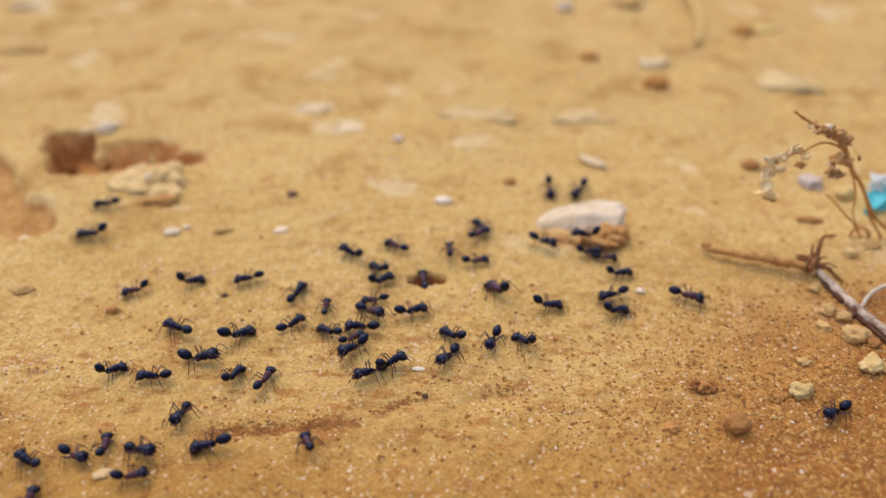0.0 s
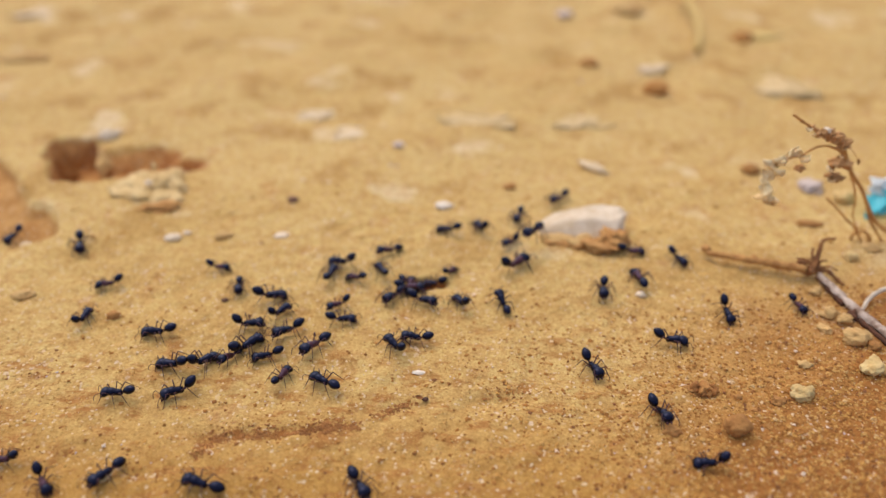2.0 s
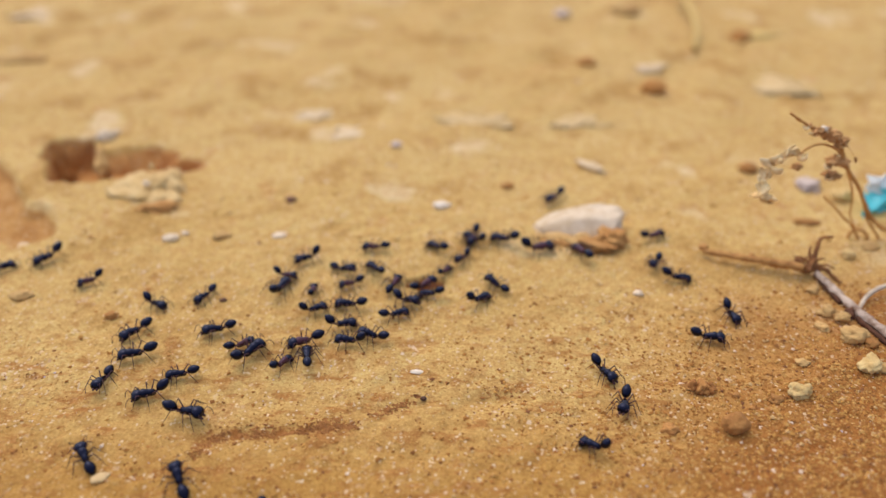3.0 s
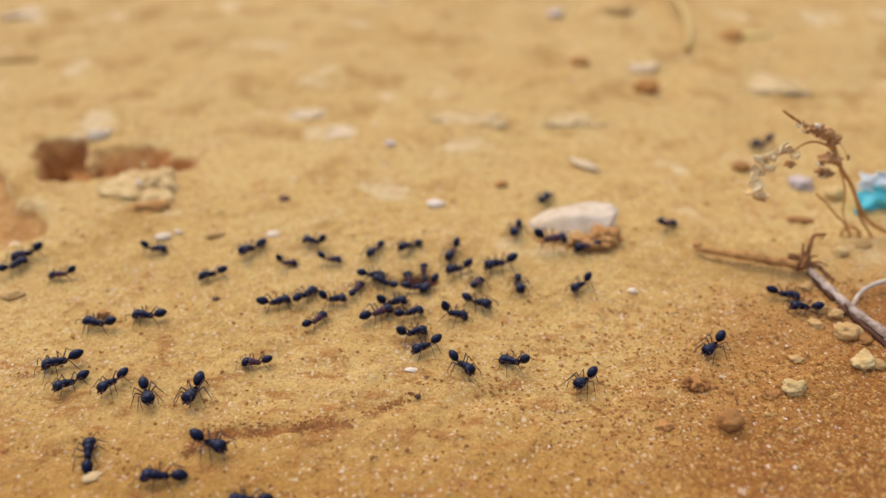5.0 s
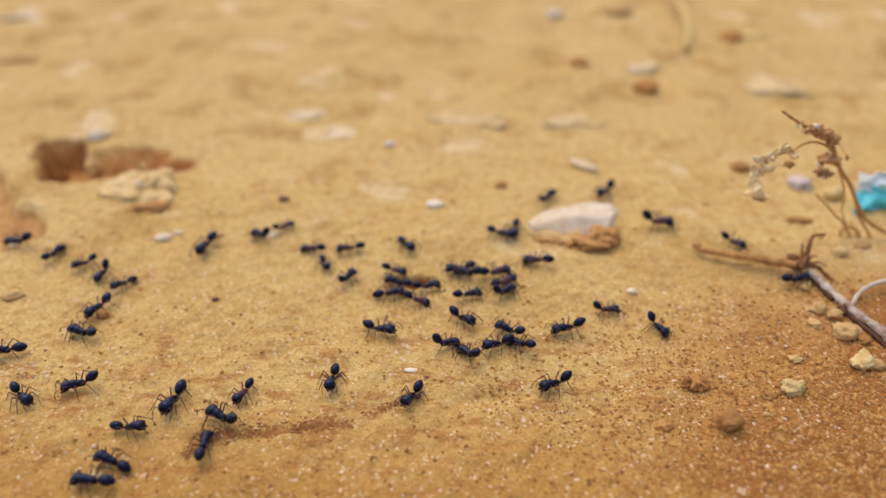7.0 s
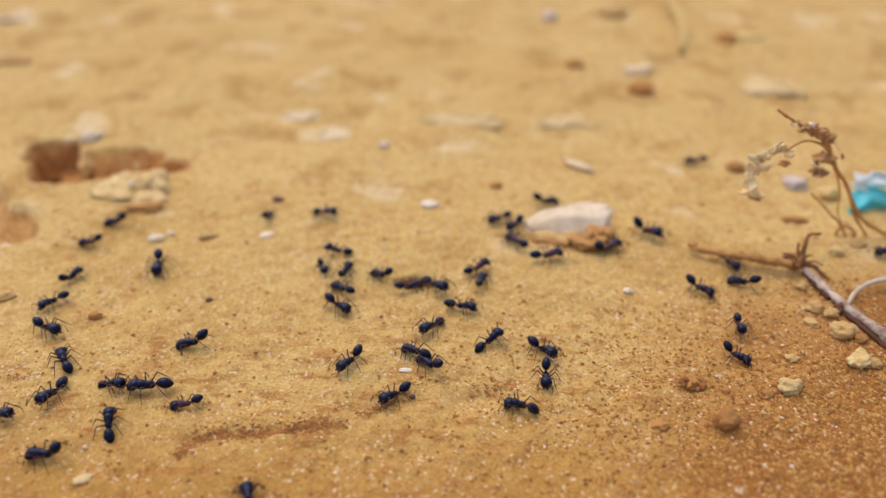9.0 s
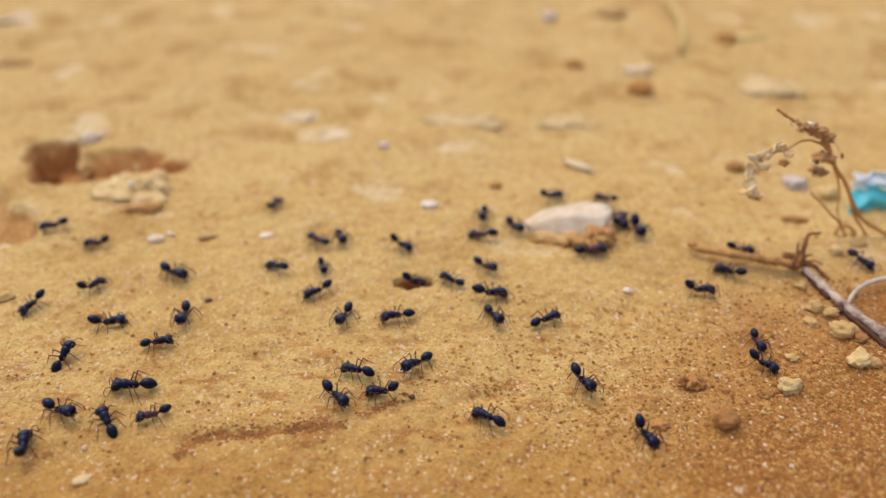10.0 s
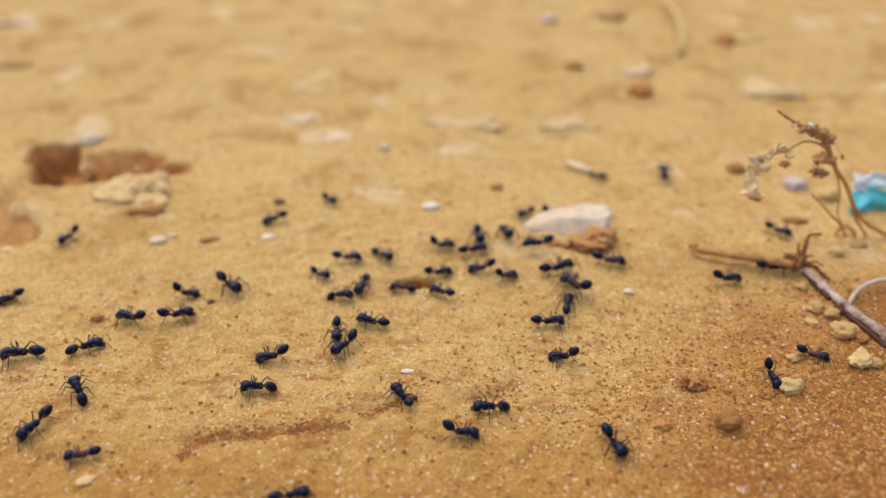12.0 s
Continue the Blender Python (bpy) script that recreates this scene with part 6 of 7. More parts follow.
    crawl(40, 1.06, [(0, 17.7, 113.9, 134, 18), (0.5, 15.4, 119.3, 122, 18), (1, 10.6, 123.5, 123, 18), (1.25, 8.4, 123.1, 180, 0), (1.5, 6.3, 122.8, 237, -18), (1.75, 5.3, 125, 175, 0), (2, 4.2, 127.3, 114, 18), (2.5, 5.1, 128.9, 47, 18), (3, 8.4, 128, 35, 13), (5, 10, 126, -33, -14), (5.5, 13.9, 122.9, -24, -4), (5.75, 14.1, 120.1, -65, -8), (6, 14.2, 117.3, -107, -12), (6.5, 11.6, 115.5, -103, -18), (7, 12.4, 112.3, -148, -18), (7.67, 12.6, 112.9, -207, -18), (8.33, 12.9, 113.6, -267, -18), (9, 13.1, 114.2, -327, -18), (9.5, 18.9, 117.3, -326, -18), (10, 25.6, 120.8, -339, 0), (10.5, 29.6, 123.5, -316, -18), (11, 29.8, 123.7, -322, -18), (11.5, 30.5, 126, -334, -14), (12, 30.5, 126, -285, 6)])
    crawl(41, 1.11, [(0, -57.3, 117.6, 157, 0), (0.5, -59.9, 118.5, 173, -1), (1, -60.3, 119.3, 168, 0), (1.5, -59.6, 118.4, 184, 0), (2, -61.9, 118.1, 186, 0), (2.5, -66.6, 118, 210, 0), (3, -66.5, 118.2, 228, -4), (5, -63.4, 123, 176, 1), (5.5, -67.8, 123.6, 234, -14), (6, -71.7, 125.8, 186, 13), (6.5, -74.5, 127.4, 235, -6), (7, -75.5, 126, 246, -6), (8, -78.6, 122.9, 291, -9), (9, -81.7, 119.8, 336, -13), (9.5, -76.8, 120.4, 412, -7), (10, -69.7, 122.2, 370, 0), (10.5, -63.9, 123.3, 409, -12), (11, -61.9, 123.7, 403, -13), (11.5, -61.7, 124.4, 370, 0), (12, -55.8, 124.2, 375, 0)])
    crawl(42, 1.22, [(0, -44.1, 115.5, 34, 18), (0.5, -51.9, 120.6, 9, 18), (1, -48.6, 124.3, 12, 18), (1.5, -41.7, 129.7, -41, -14), (2, -40, 130.2, 16, 18), (2.5, -36.8, 128.8, 66, 3), (3, -37.6, 133.1, 69, 11), (3.67, -40.4, 137.9, 124, 1), (4.33, -43.2, 142.8, 180, -8), (5, -46, 147.7, 235, -18), (5.25, -47, 147.9, 191, 0), (5.5, -48, 148.1, 146, 18), (5.75, -48.2, 148.2, 200, 0), (6, -48.5, 148.3, 254, -18), (6.5, -53.1, 150.8, 234, -18), (7, -57.5, 150, 257, -9), (9, -65.3, 142.6, 281, -4), (9.5, -62.9, 141.4, 301, -9), (10, -60.1, 139.6, 327, -12), (10.5, -57.2, 136.8, 315, -8), (11, -54, 136.4, 324, -11), (11.5, -51.8, 137.4, 340, -10), (12, -46.4, 134.1, 313, -7)])
    crawl(43, 1.24, [(0, -49.5, 109.1, -2, -15), (0.5, -51.4, 113, 32, 5), (1, -49.5, 114.8, -24, -18), (1.5, -44.3, 114.2, 41, 7), (2, -41.4, 113.8, 44, 4), (2.5, -36.3, 113.6, 42, 2), (3, -39.9, 111.4, 52, -1), (4, -43.6, 105.6, -19, -9), (5, -47.3, 99.8, -89, -18), (5.5, -46.8, 98.2, -109, -18), (6, -47.6, 94.7, -115, -18), (6.5, -50.2, 94.5, -93, -18), (7, -50.9, 97.6, -103, -18), (9, -55.3, 102.3, -174, 1), (9.5, -56.2, 102.2, -186, 0), (10, -58.4, 102.5, -176, 0), (10.5, -64.2, 104.4, -163, -13), (11, -69.9, 106, -187, 0), (11.5, -74.7, 109.2, -181, -1), (12, -84.8, 112.1, -173, 0)])
    crawl(44, 0.98, [(0, -67.2, 105, 34, 13), (0.5, -63, 112.2, 78, 3), (1, -65.1, 113.8, 81, -3), (1.5, -71.6, 115.2, 156, 18), (2, -79.9, 123, 80, 5), (2.5, -76.8, 126.8, 15, -7), (3, -65.1, 128.4, -27, 0), (5, -70.1, 149.4, -5, 1), (5.5, -69.4, 148.5, 18, 18), (6, -71.2, 144.1, -55, -14), (6.5, -77.2, 141.1, -119, -8), (7, -79.5, 139.6, -95, -5), (7.67, -81.2, 139.4, -42, -4), (8.33, -82.8, 139.1, 10, -3), (9, -84.5, 138.9, 63, -2), (9.5, -81.3, 136.9, 21, 0), (10, -78.1, 135.3, 46, 0), (10.5, -76, 135, 82, -10), (10.75, -72.7, 134.7, 27, -5), (11, -69.3, 134.4, -27, 0), (11.5, -62.7, 134.4, -37, 0), (12, -56.6, 132.7, -7, 9)])
    crawl(45, 1.02, [(0, -58.4, 103.7, 186, -8), (0.5, -59.3, 102.2, 185, 17), (1, -60.5, 102.9, 184, 1), (1.5, -61.1, 100.7, 182, 0), (2, -64, 100, 182, 0), (2.5, -65.7, 101.5, 258, -6), (3, -68, 103.3, 266, -18), (5, -72.9, 102.6, 231, -17), (5.5, -73, 101.1, 227, -18), (6, -77.8, 101, 215, 0), (6.5, -79.6, 100, 224, 0), (6.75, -79.9, 99.7, 273, -3), (7, -80.2, 99.4, 322, -7), (9, -80.4, 95.2, 340, -18), (9.17, -82.7, 95.2, 286, -12), (9.33, -85.1, 95.2, 233, -6), (9.5, -87.4, 95.2, 180, 0), (10, -94.4, 95.2, 180, 0), (10.5, -101.4, 95.2, 180, 0), (12, -105.4, 95.2, 180, 0)])
    crawl(46, 0.98, [(0, -42, 103.7, 64, 6), (0.5, -38.2, 111.6, 57, -1), (1, -36.6, 114.8, 71, -6), (1.5, -38.9, 120.9, 76, 18), (2, -36.5, 124.5, 50, 5), (2.5, -32, 125.3, 40, -5), (3, -28.6, 125.8, 16, 0), (5, -23.1, 128, 3, 0), (5.5, -15.4, 129.2, 1, 0), (6, -16.8, 132.2, 45, -12), (6.5, -19.4, 136.1, 43, -1), (7, -20.5, 136.3, 62, -3), (9, -20, 139.4, 72, -5), (9.5, -14.4, 146.2, 49, 13), (9.75, -10.5, 147.7, 7, 7), (10, -6.7, 149.2, -35, 0), (10.5, 3.5, 150.1, -21, 0), (11, 1.8, 151.6, 25, 18), (11.5, 3.9, 152.6, 42, 2), (12, 2.9, 149.5, -1, 0)])
    crawl(47, 0.95, [(0, -35.4, 103.1, 67, 0), (0.5, -30.1, 112.2, 59, 12), (0.75, -30.6, 111.8, 109, -1), (1, -31.2, 111.3, 159, -13), (1.5, -38.2, 109.4, 174, 0), (2, -44.8, 110.5, 238, -17), (2.17, -45.5, 110.9, 180, -15), (2.33, -46.1, 111.3, 122, -13), (2.5, -46.8, 111.7, 65, -10), (3, -42.3, 114.4, 28, 0), (5, -26.1, 121.3, 50, 3), (5.5, -21.6, 121.4, 21, -6), (6, -16.2, 122.3, 3, 0), (6.5, -7.8, 125.1, 36, 1), (7, -4.2, 128.1, -7, 18), (7.25, -4, 132.6, 40, 26, -6), (7.5, -3.9, 137.1, 88, 35, -12), (12, -3.9, 137.1, 88, 35, -15)])
    crawl(48, 1.08, [(0, -49.7, 93.6, 266, -18), (0.5, -53.1, 90.2, 279, -15), (1, -53.2, 84.3, 243, -8), (1.5, -56.5, 82.5, 200, 0), (2, -59.2, 81, 234, -2), (2.5, -64.4, 82.3, 177, 0), (3, -64.3, 85.1, 126, -4), (5, -62.5, 85.8, 103, -1), (5.5, -58.6, 85.5, 81, -8), (6, -56.7, 85, 51, 2), (6.5, -56.1, 85, 102, -4), (7, -57.8, 84, 161, -6), (9, -59.8, 93.3, 104, -10), (9.5, -58.1, 93.9, 74, -18), (10, -60.4, 94, 127, -8), (10.5, -61.8, 95.6, 156, -7), (11, -66.6, 98.5, 145, -6), (11.5, -69, 101, 127, -9), (12, -69.2, 102, 128, -8)])
    crawl(49, 0.93, [(0, -61.6, 86.8, 99, 3), (0.25, -62.6, 89.4, 139, 3), (0.5, -63.6, 92.1, 179, 2), (1, -71.1, 96.7, 197, -4), (1.5, -82.8, 94.5, 213, 0), (2, -89.6, 93.2, 191, 0), (2.5, -96.5, 91.9, 191, 0), (3, -103.4, 90.5, 191, 0), (3.5, -110.3, 89.2, 191, 0), (12, -114.2, 88.5, 191, 0)])
    crawl(50, 0.96, [(0, -65.8, 84.3, -28, -16), (0.5, -59.7, 82.4, -24, -18), (1, -64.2, 86.9, -91, 10), (1.5, -65.4, 84.2, -57, 1), (2, -70.2, 80.1, -52, 10), (2.5, -75.1, 80, -80, 1), (3, -81.3, 76.7, -152, 0), (3.5, -87.5, 73.4, -152, 0), (4, -93.6, 70.1, -152, 0), (4.5, -99.8, 66.8, -152, 0), (12, -103.3, 64.9, -152, 0)])
    crawl(51, 1.10, [(0, -54.2, 85.3, -22, -18), (0.5, -39.9, 77.8, -17, -18), (1, -37.6, 74.1, -40, 0), (1.5, -35.4, 70.4, -20, 0), (2, -33.6, 72.6, -30, 0), (2.5, -33.6, 79.6, -89, -18), (3, -30.5, 71.9, -100, 0), (3.75, -32.7, 77.6, -135, -9), (5, -31.8, 75.6, -181, 0), (5.5, -38.8, 80, -195, 5), (6, -43.9, 80.8, -187, 0), (6.5, -44.4, 84.1, -206, -11), (7, -41.9, 86.9, -269, 12), (9, -30.7, 76.5, -254, 12), (9.17, -30.7, 74.2, -199, 8), (9.33, -30.7, 71.9, -145, 4), (9.5, -30.7, 69.5, -90, 0), (10, -30.7, 62.5, -90, 0), (10.5, -30.7, 55.5, -90, 0), (12, -30.7, 51.5, -90, 0)])
    crawl(52, 0.92, [(0, -54, 79.8, 7, -8), (0.5, -56, 76.1, 44, 14), (1, -53.2, 76.3, 41, 0), (1.25, -53.2, 72.8, -25, 0), (1.5, -53.2, 69.3, -90, 0), (2, -53.2, 62.3, -90, 0), (2.5, -53.2, 55.3, -90, 0), (12, -53.2, 51.3, -90, 0)])
    crawl(53, 1.14, [(0, -42, 86.5, 188, 18), (0.5, -44, 85.7, 256, -18), (0.75, -42.1, 82.4, 199, -7), (1, -40.2, 79.1, 142, 4), (1.5, -41.3, 78.2, 155, 15), (2, -42.1, 78.9, 163, -5), (2.5, -45.9, 79.5, 160, 0), (3, -45.8, 80.1, 117, -7), (5, -47.6, 80.1, 182, -3), (5.5, -51.5, 78.9, 192, 1), (6, -52.7, 77.2, 196, -2), (6.5, -54.9, 76.9, 197, 4), (7, -59.2, 79.3, 172, 6), (9, -68.5, 86.1, 174, 7), (9.5, -70.9, 88.1, 157, 8), (10, -73, 88, 110, 0), (10.5, -76.5, 90.4, 148, -5), (11, -78.9, 89.8, 171, 18), (11.5, -85.9, 90.2, 177, 0), (12, -92.9, 90.5, 177, 0)])
    crawl(54, 0.98, [(0, -74.2, 83.4, 151, -4), (0.5, -77.2, 80, 185, 5), (1, -84.2, 79.8, 182, 0), (1.5, -91.2, 79.6, 182, 0), (2, -98.2, 79.4, 182, 0), (12, -102.2, 79.3, 182, 0)])
    crawl(55, 0.92, [(0, -24.5, 87, 117, 15), (0.5, -28.5, 96.8, 144, 13), (1, -31.5, 99.4, 94, 11), (1.5, -32.2, 100.1, 97, -3), (2, -32.6, 105.1, 66, 3), (2.5, -33.7, 106.5, 82, 2), (3, -33, 108.6, 59, 13), (4, -35, 108.6, 120, 7), (5, -36.9, 108.5, 181, 0), (5.5, -41.3, 105.7, 230, -15), (5.75, -40.1, 104.5, 288, -8), (6, -38.9, 103.3, 345, -1), (6.5, -34.3, 100.9, 331, 0), (6.75, -36, 100.4, 291, -5), (7, -37.8, 100, 250, -10), (9, -47, 98.3, 188, 8), (9.5, -50.1, 95.3, 254, -16), (10, -52.3, 95.2, 202, 0), (10.5, -54, 91.1, 208, 0), (11, -56.8, 85.9, 264, -16), (11.5, -57.3, 85.6, 267, -12), (11.75, -60.2, 86.1, 227, -6), (12, -63, 86.5, 188, 0)])
    crawl(56, 1.03, [(0, 74.2, 94, 208, -16), (0.5, 71.3, 92.4, 218, -8), (1, 61.4, 90.6, 201, -12), (1.5, 53.5, 84.9, 206, -18), (2, 48.1, 83.2, 172, 18), (2.5, 41.3, 83.3, 193, -14), (3, 28.3, 86.5, 145, 17), (3.67, 20.8, 93, 201, 9), (4.33, 13.2, 99.5, 257, 0), (5, 5.7, 106, 312, -8), (5.5, 6.1, 106.2, 316, -16), (6, 6.7, 102.9, 294, -18), (6.25, 3.2, 101.2, 251, -10), (6.5, -0.2, 99.5, 207, -1), (7, -4.8, 98.2, 243, -17), (9, -7.4, 99, 218, -11), (9.5, -9.4, 99.6, 177, 9), (10, -9, 99.9, 172, 11), (10.5, -7.2, 98.3, 191, 0), (11, -7.9, 98.1, 160, 0), (11.5, -7.9, 98.9, 146, -12), (12, -6, 99.3, 126, -6)])
    crawl(57, 1.16, [(0, -88.5, 92, 8, 0), (0.5, -72, 94.6, 64, -3), (1, -70.9, 102.7, 73, -6), (1.5, -50.6, 109.3, 55, -7), (2, -50, 109.3, 46, 18), (2.5, -44, 108.6, 20, 0), (3, -48.6, 95, -10, 0), (5, -40.4, 86.8, -31, -12), (5.5, -41.4, 87.2, -5, -1), (6, -39.7, 86.5, -1, 0), (6.17, -39.6, 87.4, 53, -2), (6.33, -39.5, 88.3, 106, -4), (6.5, -39.4, 89.2, 159, -7), (7, -40.2, 93.6, 146, 0), (9, -49.6, 115, 180, 18), (9.5, -51.2, 119.8, 158, 18), (9.75, -52.5, 121.4, 216, 0), (10, -53.8, 123.1, 274, -18), (10.5, -49.3, 118.5, 251, -18), (11, -52.8, 120.3, 247, -18), (11.5, -59.2, 120.5, 195, -6), (12, -65.8, 123.4, 160, 4)])
    crawl(58, 0.94, [(0, -70.3, 75.1, 90, 0), (0.17, -70.3, 77.4, 147, -3), (0.33, -70.3, 79.8, 205, -6), (0.5, -70.3, 82.1, 262, -10), (1, -72.3, 82, 237, -10), (1.5, -76.1, 84.2, 169, 0), (2, -78.9, 84.3, 188, 3), (2.5, -85.9, 83.9, 183, 0), (3, -92.9, 83.6, 183, 0), (3.5, -99.9, 83.3, 183, 0), (12, -103.9, 83.1, 183, 0)])
    crawl(59, 1.04, [(0, -3.9, 137.1, 223, 35, -12), (0.25, -5.4, 135.7, 283, 18, -6), (0.5, -7, 134.2, 344, 0), (1, -7.3, 136, 329, 0), (1.5, -6.6, 135.4, 367, 0), (2, -7.5, 134.1, 354, 0), (2.5, -7.3, 135.6, 422, 18), (3, -3.6, 134.3, 390, -7), (5, 9.4, 132.2, 429, 17), (5.5, 6.8, 129.4, 370, 7), (6, 11.5, 131.5, 403, -9), (6.5, 14.4, 133.3, 409, -3), (7, 16.4, 134.1, 391, -3), (9, 11.9, 139.9, 395, -16), (9.5, 11.8, 139.6, 391, 1), (9.75, 12.9, 139.7, 350, -9), (10, 14, 139.7, 309, -18), (10.5, 15.5, 138.2, 323, -11), (11, 15.6, 138, 310, -18), (11.5, 15.6, 137.5, 313, -18), (12, 17.3, 136.7, 390, 18)])
    crawl(60, 1.04, [(0, 9.1, 152.7, 50, 0), (0.17, 10.6, 154.4, 109, -6), (0.33, 12, 156.1, 169, -12), (0.5, 13.5, 157.9, 228, -18), (1, 15.8, 161.6, 232, 0), (1.5, 20, 161.2, 248, -3), (2, 19.9, 162.5, 252, -13), (2.5, 14.2, 159.7, 250, -17), (3, 8.4, 153.3, 249, 5), (5, 4.4, 146, 247, 2), (5.5, 2.9, 143.8, 233, 14), (6, -1.5, 138.3, 272, -16), (7, 5.6, 139.6, 196, -7), (9.5, 18.3, 163.1, 231, -16), (10, 14.1, 162.1, 261, -18), (10.5, 9.7, 157.5, 270, -16), (10.75, 7.7, 154.9, 218, 1), (11, 5.7, 152.3, 166, 18), (11.5, 9.2, 143.1, 171, 18), (12, 12.5, 140, 170, 18)])
    crawl(61, 0.97, [(0, -3.9, 137.1, 13, 35, -12), (0.17, -1.3, 137.7, -46, 23, -8), (0.33, 1.2, 138.4, -105, 12, -4), (0.5, 3.8, 139, -165, 0), (1, 1.9, 138.8, -199, 18), (1.5, 0.9, 137, -163, 0), (2, -2, 137.6, -186, 18), (2.5, 0.3, 134.4, -124, -8), (3, -2.1, 130.8, -191, 18), (3.67, -2.7, 131.4, -247, 12), (4.33, -3.4, 132.1, -304, 6), (5, -4, 132.8, -361, 0), (5.5, -2.9, 134.2, -352, 0), (6, 0.9, 132, -366, 18), (6.5, 3.3, 129.2, -340, 2), (7, 7.8, 129.4, -351, 0), (9, 11.8, 134.3, -284, 12), (9.25, 9.1, 134.2, -243, 3), (9.5, 6.5, 134, -203, -6), (10, 5, 135.7, -218, -3), (10.5, 4, 134.5, -219, -2), (11, 5.1, 136.2, -231, 12), (11.5, 6.6, 137.7, -241, 2), (12, 2.3, 131, -217, 7)])
    crawl(62, 0.89, [(0, -117, 144.8, 2, 0), (0.5, -110.6, 145, 2, 0), (1, -96.8, 145.2, 5, 0), (1.5, -72.7, 144.5, -17, 0), (2, -54.4, 141.9, -12, 0), (2.5, -38.7, 140.3, -11, 0), (3, -37, 138.5, -16, 0), (5, -25.5, 143.5, -13, 0), (5.5, -26.3, 142.3, 20, 6), (6, -26, 140.8, 63, 1), (6.5, -26.5, 141.5, 52, 16), (6.75, -26.4, 141.6, -7, -1), (7, -26.4, 141.8, -67, -18), (9, -25.3, 140.5, -67, -18), (9.5, -26.2, 140.1, -104, -16), (10, -25.4, 140.9, -73, -18), (10.5, -25.2, 140, -71, -18), (11, -25.4, 140.4, -65, -18), (11.5, -25.6, 140.2, -12, 18), (12, -25.8, 138.8, -36, -18)])
    crawl(63, 1.10, [(0, -3.9, 137.1, 226, 35, -15), (0.5, -3.9, 137.1, 226, 35, -12), (1, -7.7, 133.1, 226, 0), (1.5, -11.6, 129, 154, 18), (1.75, -11.7, 129.6, 197, 0), (2, -11.8, 130.1, 240, -18), (2.5, -13.4, 127.5, 184, 6), (3, -20.7, 127.2, 180, 0), (3.67, -25.8, 127.2, 127, 2), (4.33, -31, 127.2, 73, 4), (5, -36.1, 127.2, 20, 6), (5.5, -30.5, 126.3, 15, -1), (6, -24.7, 126.3, -11, -7), (6.5, -21.5, 120.5, -34, -18), (7, -11.3, 117.6, -25, -13), (7.67, -7.5, 114, 26, -3), (8.33, -3.7, 110.3, 78, 8), (9, 0.1, 106.7, 129, 18), (9.5, 0.8, 105.8, 162, 4), (10, -3.2, 106.5, 221, -16), (10.5, -7.4, 106.4, 200, 0), (11, -18.8, 107.3, 209, -8), (11.5, -25.3, 107.5, 226, -7), (12, -32.8, 111, 180, 15)])
    crawl(64, 1.16, [(0, -93.5, 92.5, 8, 0), (0.5, -76.5, 96, 60, 0), (1, -74, 105, 66, 0), (1.5, -54.5, 110.6, 105, -4), (2, -55.3, 108.1, 168, 18), (2.5, -61.7, 112.6, 127, 12), (3, -63.7, 111.1, 201, -2), (5, -76.4, 108.4, 202, 2), (5.5, -82, 110.6, 168, 0), (6, -87.5, 112.9, 175, 8), (6.5, -89.4, 112.1, 243, -14), (7, -89.9, 112.1, 193, -6), (7.5, -96.8, 111.5, 184, 0), (8, -103.8, 111, 184, 0), (8.5, -110.8, 110.5, 184, 0), (12, -114.8, 110.2, 184, 0)])
    crawl(65, 1.09, [(0, 36, 162.6, 60, 0, -3.2), (4.2, 36, 162.6, 80, 0, -3.2), (4.6, 32, 166.5, 100, 0), (5, 30.2, 171.5, 60, 0), (5.5, 31, 172.1, 50, -1), (6, 31.7, 173.1, 49, -9), (6.5, 31.6, 173.6, 43, -14), (7, 31.7, 173.2, 49, -9), (9, 32.2, 171, -5, -2), (9.5, 31.4, 171.9, 37, 7), (10, 34, 173.6, 23, 4), (10.5, 34, 174, 19, -1), (11, 33.8, 173, -34, -8), (11.25, 32.5, 172.4, 8, -4), (11.5, 31.3, 171.8, 49, 1), (11.75, 31.3, 168.3, -20, 0), (12, 31.3, 164.8, -90, 0)])
    crawl(66, 1.16, [(0, 166, 222, 199, 0), (3.4, 158, 219, 199, 0), (4.2, 130, 212.5, 196, 0), (5, 102.3, 204, 199, 0), (5.5, 83.9, 198.1, 203, 0), (6, 70.8, 190.8, 212, 0), (6.5, 48.3, 176.8, 238, -6), (7, 47.6, 174.6, 229, -9), (8, 46.1, 161, 304, -9), (9, 44.7, 147.4, 380, -9), (9.5, 44.3, 146.9, 392, 6, 2.4), (10, 49.9, 160, 415, -2), (10.5, 57.5, 164.8, 403, 18), (11, 59, 168.6, 354, 18), (11.5, 64.9, 175.7, 391, 18), (12, 67.6, 184.2, 439, -9)])
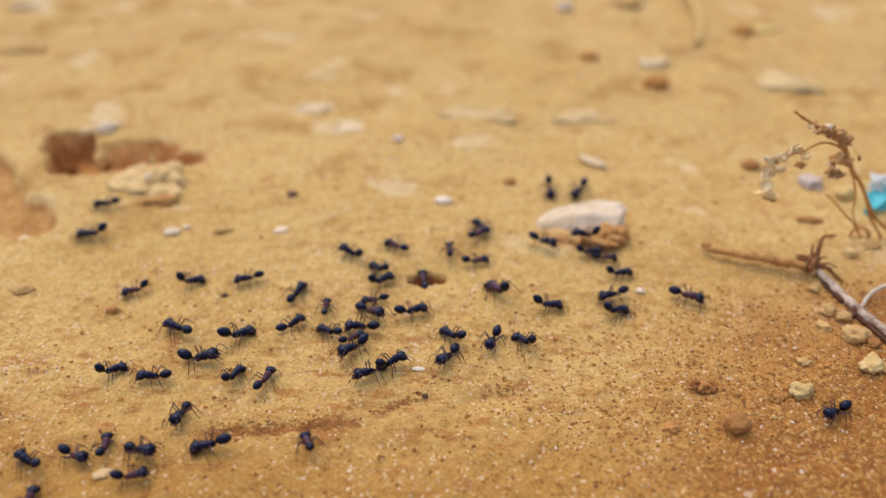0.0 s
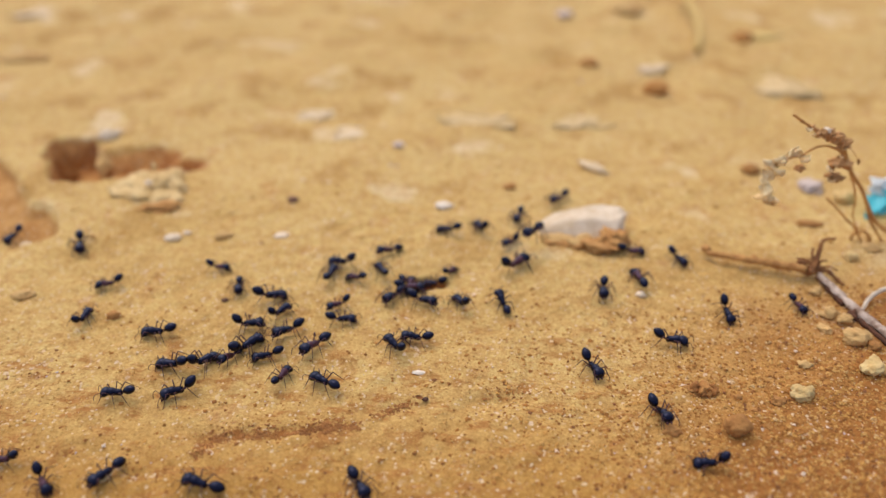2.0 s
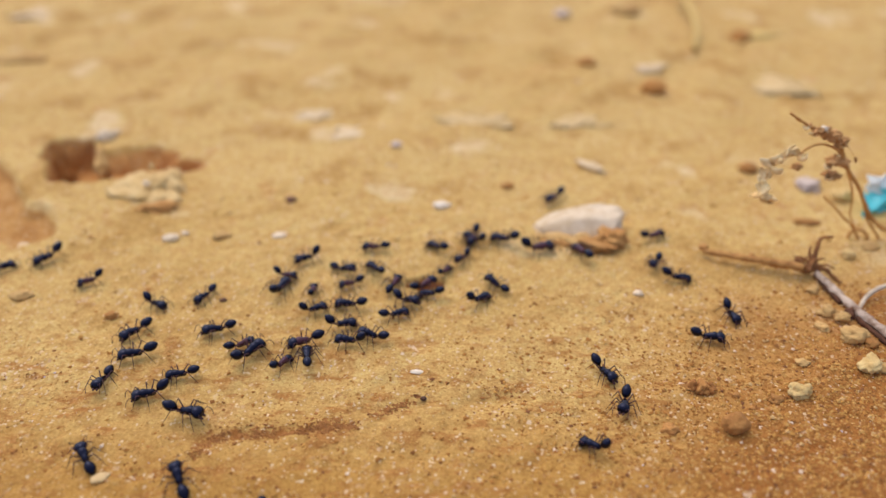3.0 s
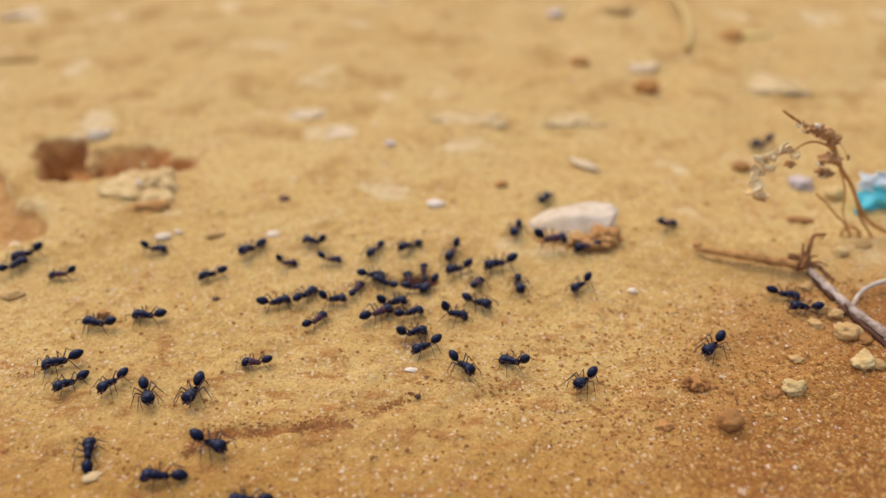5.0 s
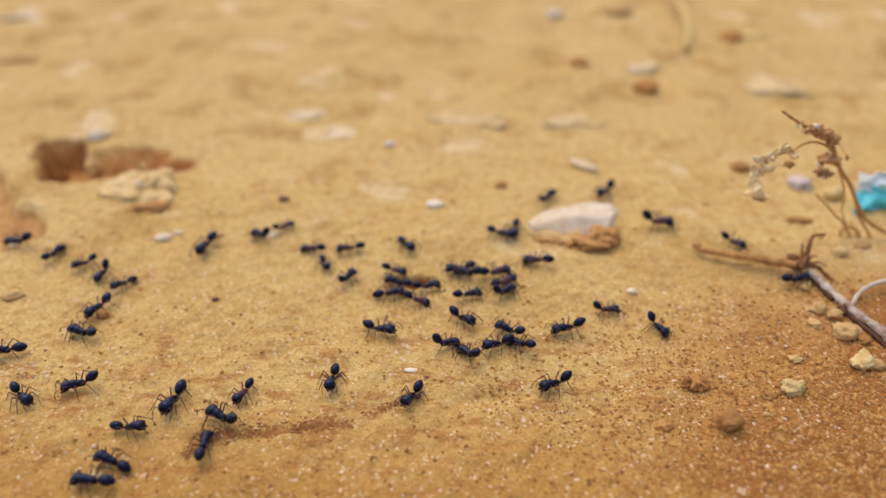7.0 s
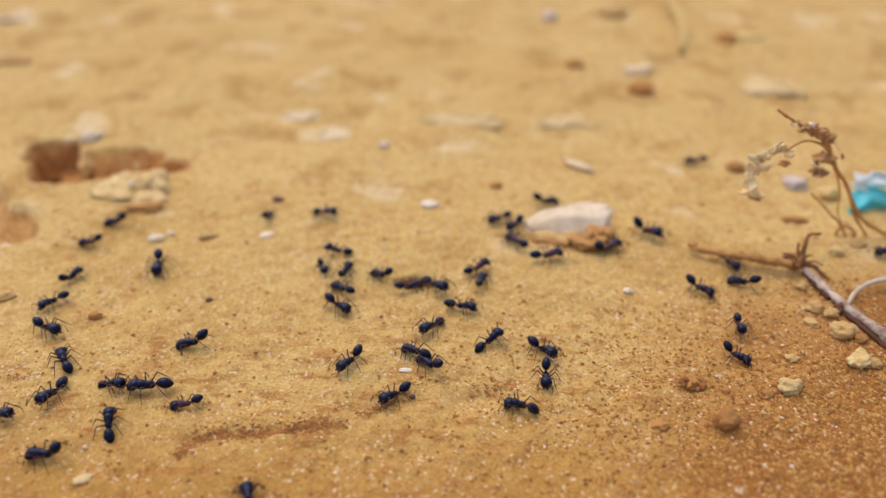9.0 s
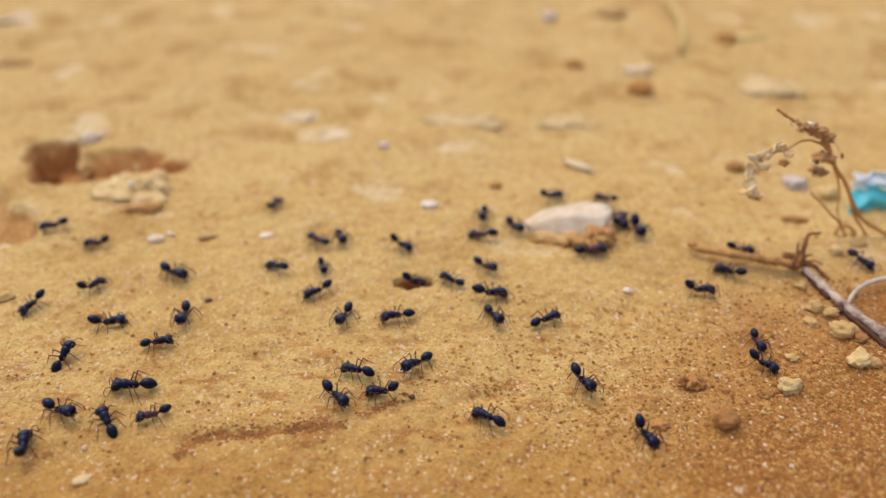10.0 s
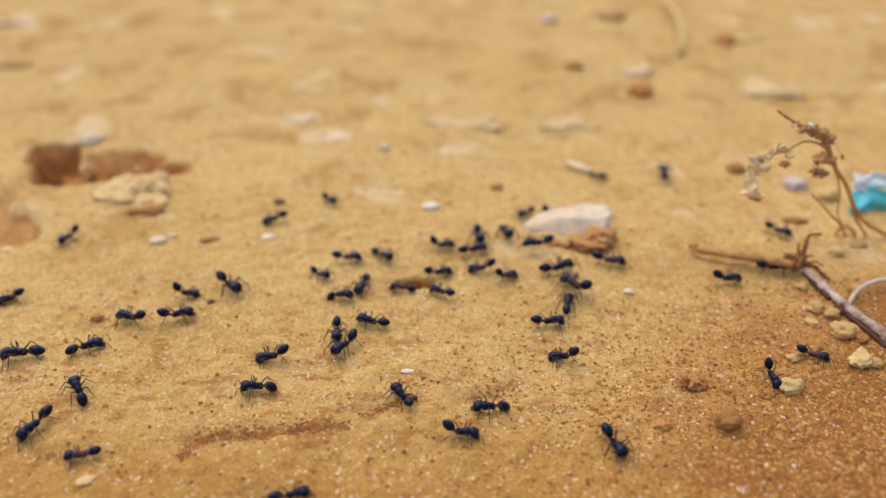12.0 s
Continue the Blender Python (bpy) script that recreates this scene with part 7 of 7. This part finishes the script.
    crawl(67, 0.94, [(0, 165, 196, 180, 0), (7.1, 158, 196, 180, 0), (8, 122, 197, 182, 0), (9, 79.5, 192.6, 192, 0), (9.5, 68, 181.3, 154, 11), (10, 48.6, 171.9, 149, 4), (10.5, 41.4, 171.3, 179, 0), (11, 22.8, 162.7, 149, 18), (11.25, 24.5, 164.3, 189, 6), (11.5, 26.2, 165.9, 230, -7), (12, 25.2, 165, 231, -18)])
    crawl(68, 1.05, [(0, 137, 143.2, 180, 0), (7.5, 133, 143.2, 180, 0), (8, 126, 143.2, 180, 0), (8.5, 119, 143.2, 180, 0), (9, 112, 143.2, 180, 0), (9.25, 108.5, 143.2, 248, 0), (9.5, 105, 143.2, 316, 0), (10, 103.1, 139.1, 288, 5), (10.5, 109.6, 136.4, 338, 0), (11, 116.1, 133.7, 338, 0), (11.5, 122.6, 131.1, 338, 0), (12, 129, 128.4, 338, 0)])
    crawl(69, 1.10, [(0, 44.2, 162, 20, 0, -3.2), (9.5, 44.2, 162, -20, 0, -3.2), (10, 49.5, 160, -60, 0), (10.25, 52.5, 155.5, -130, 0), (10.5, 50.1, 151.4, -198, 18), (11, 46.6, 150.4, -200, 18), (11.5, 35.7, 147.2, -153, 0, 1.5), (12, 26.2, 147.6, -171, 0, 2.1)])
    crawl(70, 0.88, [(0, -3.9, 137.1, 316, 35, -15), (11, -3.9, 137.1, 316, 35, -12), (11.17, -2.6, 135.9, 262, 28, -8), (11.33, -1.3, 134.7, 209, 21, -4), (11.5, -0, 133.5, 155, 13), (12, -6.9, 134.1, 170, 0)])
    crawl(71, 0.83, [(0, 40.5, 165.4, 10, 0, -3.6), (10.4, 40.5, 165.4, 60, 0, -3.6), (10.7, 38.5, 169.5, 110, 0), (11, 35.5, 172.1, 65, 0), (11.5, 38.5, 178.4, 5, 0), (12, 49, 184.9, 18, 5)])
    crawl(72, 0.99, [(0, -37.1, 48, 66, 0), (10, -35.4, 51.7, 66, 0), (10.5, -32.6, 58.1, 66, 0), (11, -29.7, 64.4, 66, 0), (11.5, -26.8, 70.8, 66, 0), (12, -24, 77.2, 11, 0)])


motions()
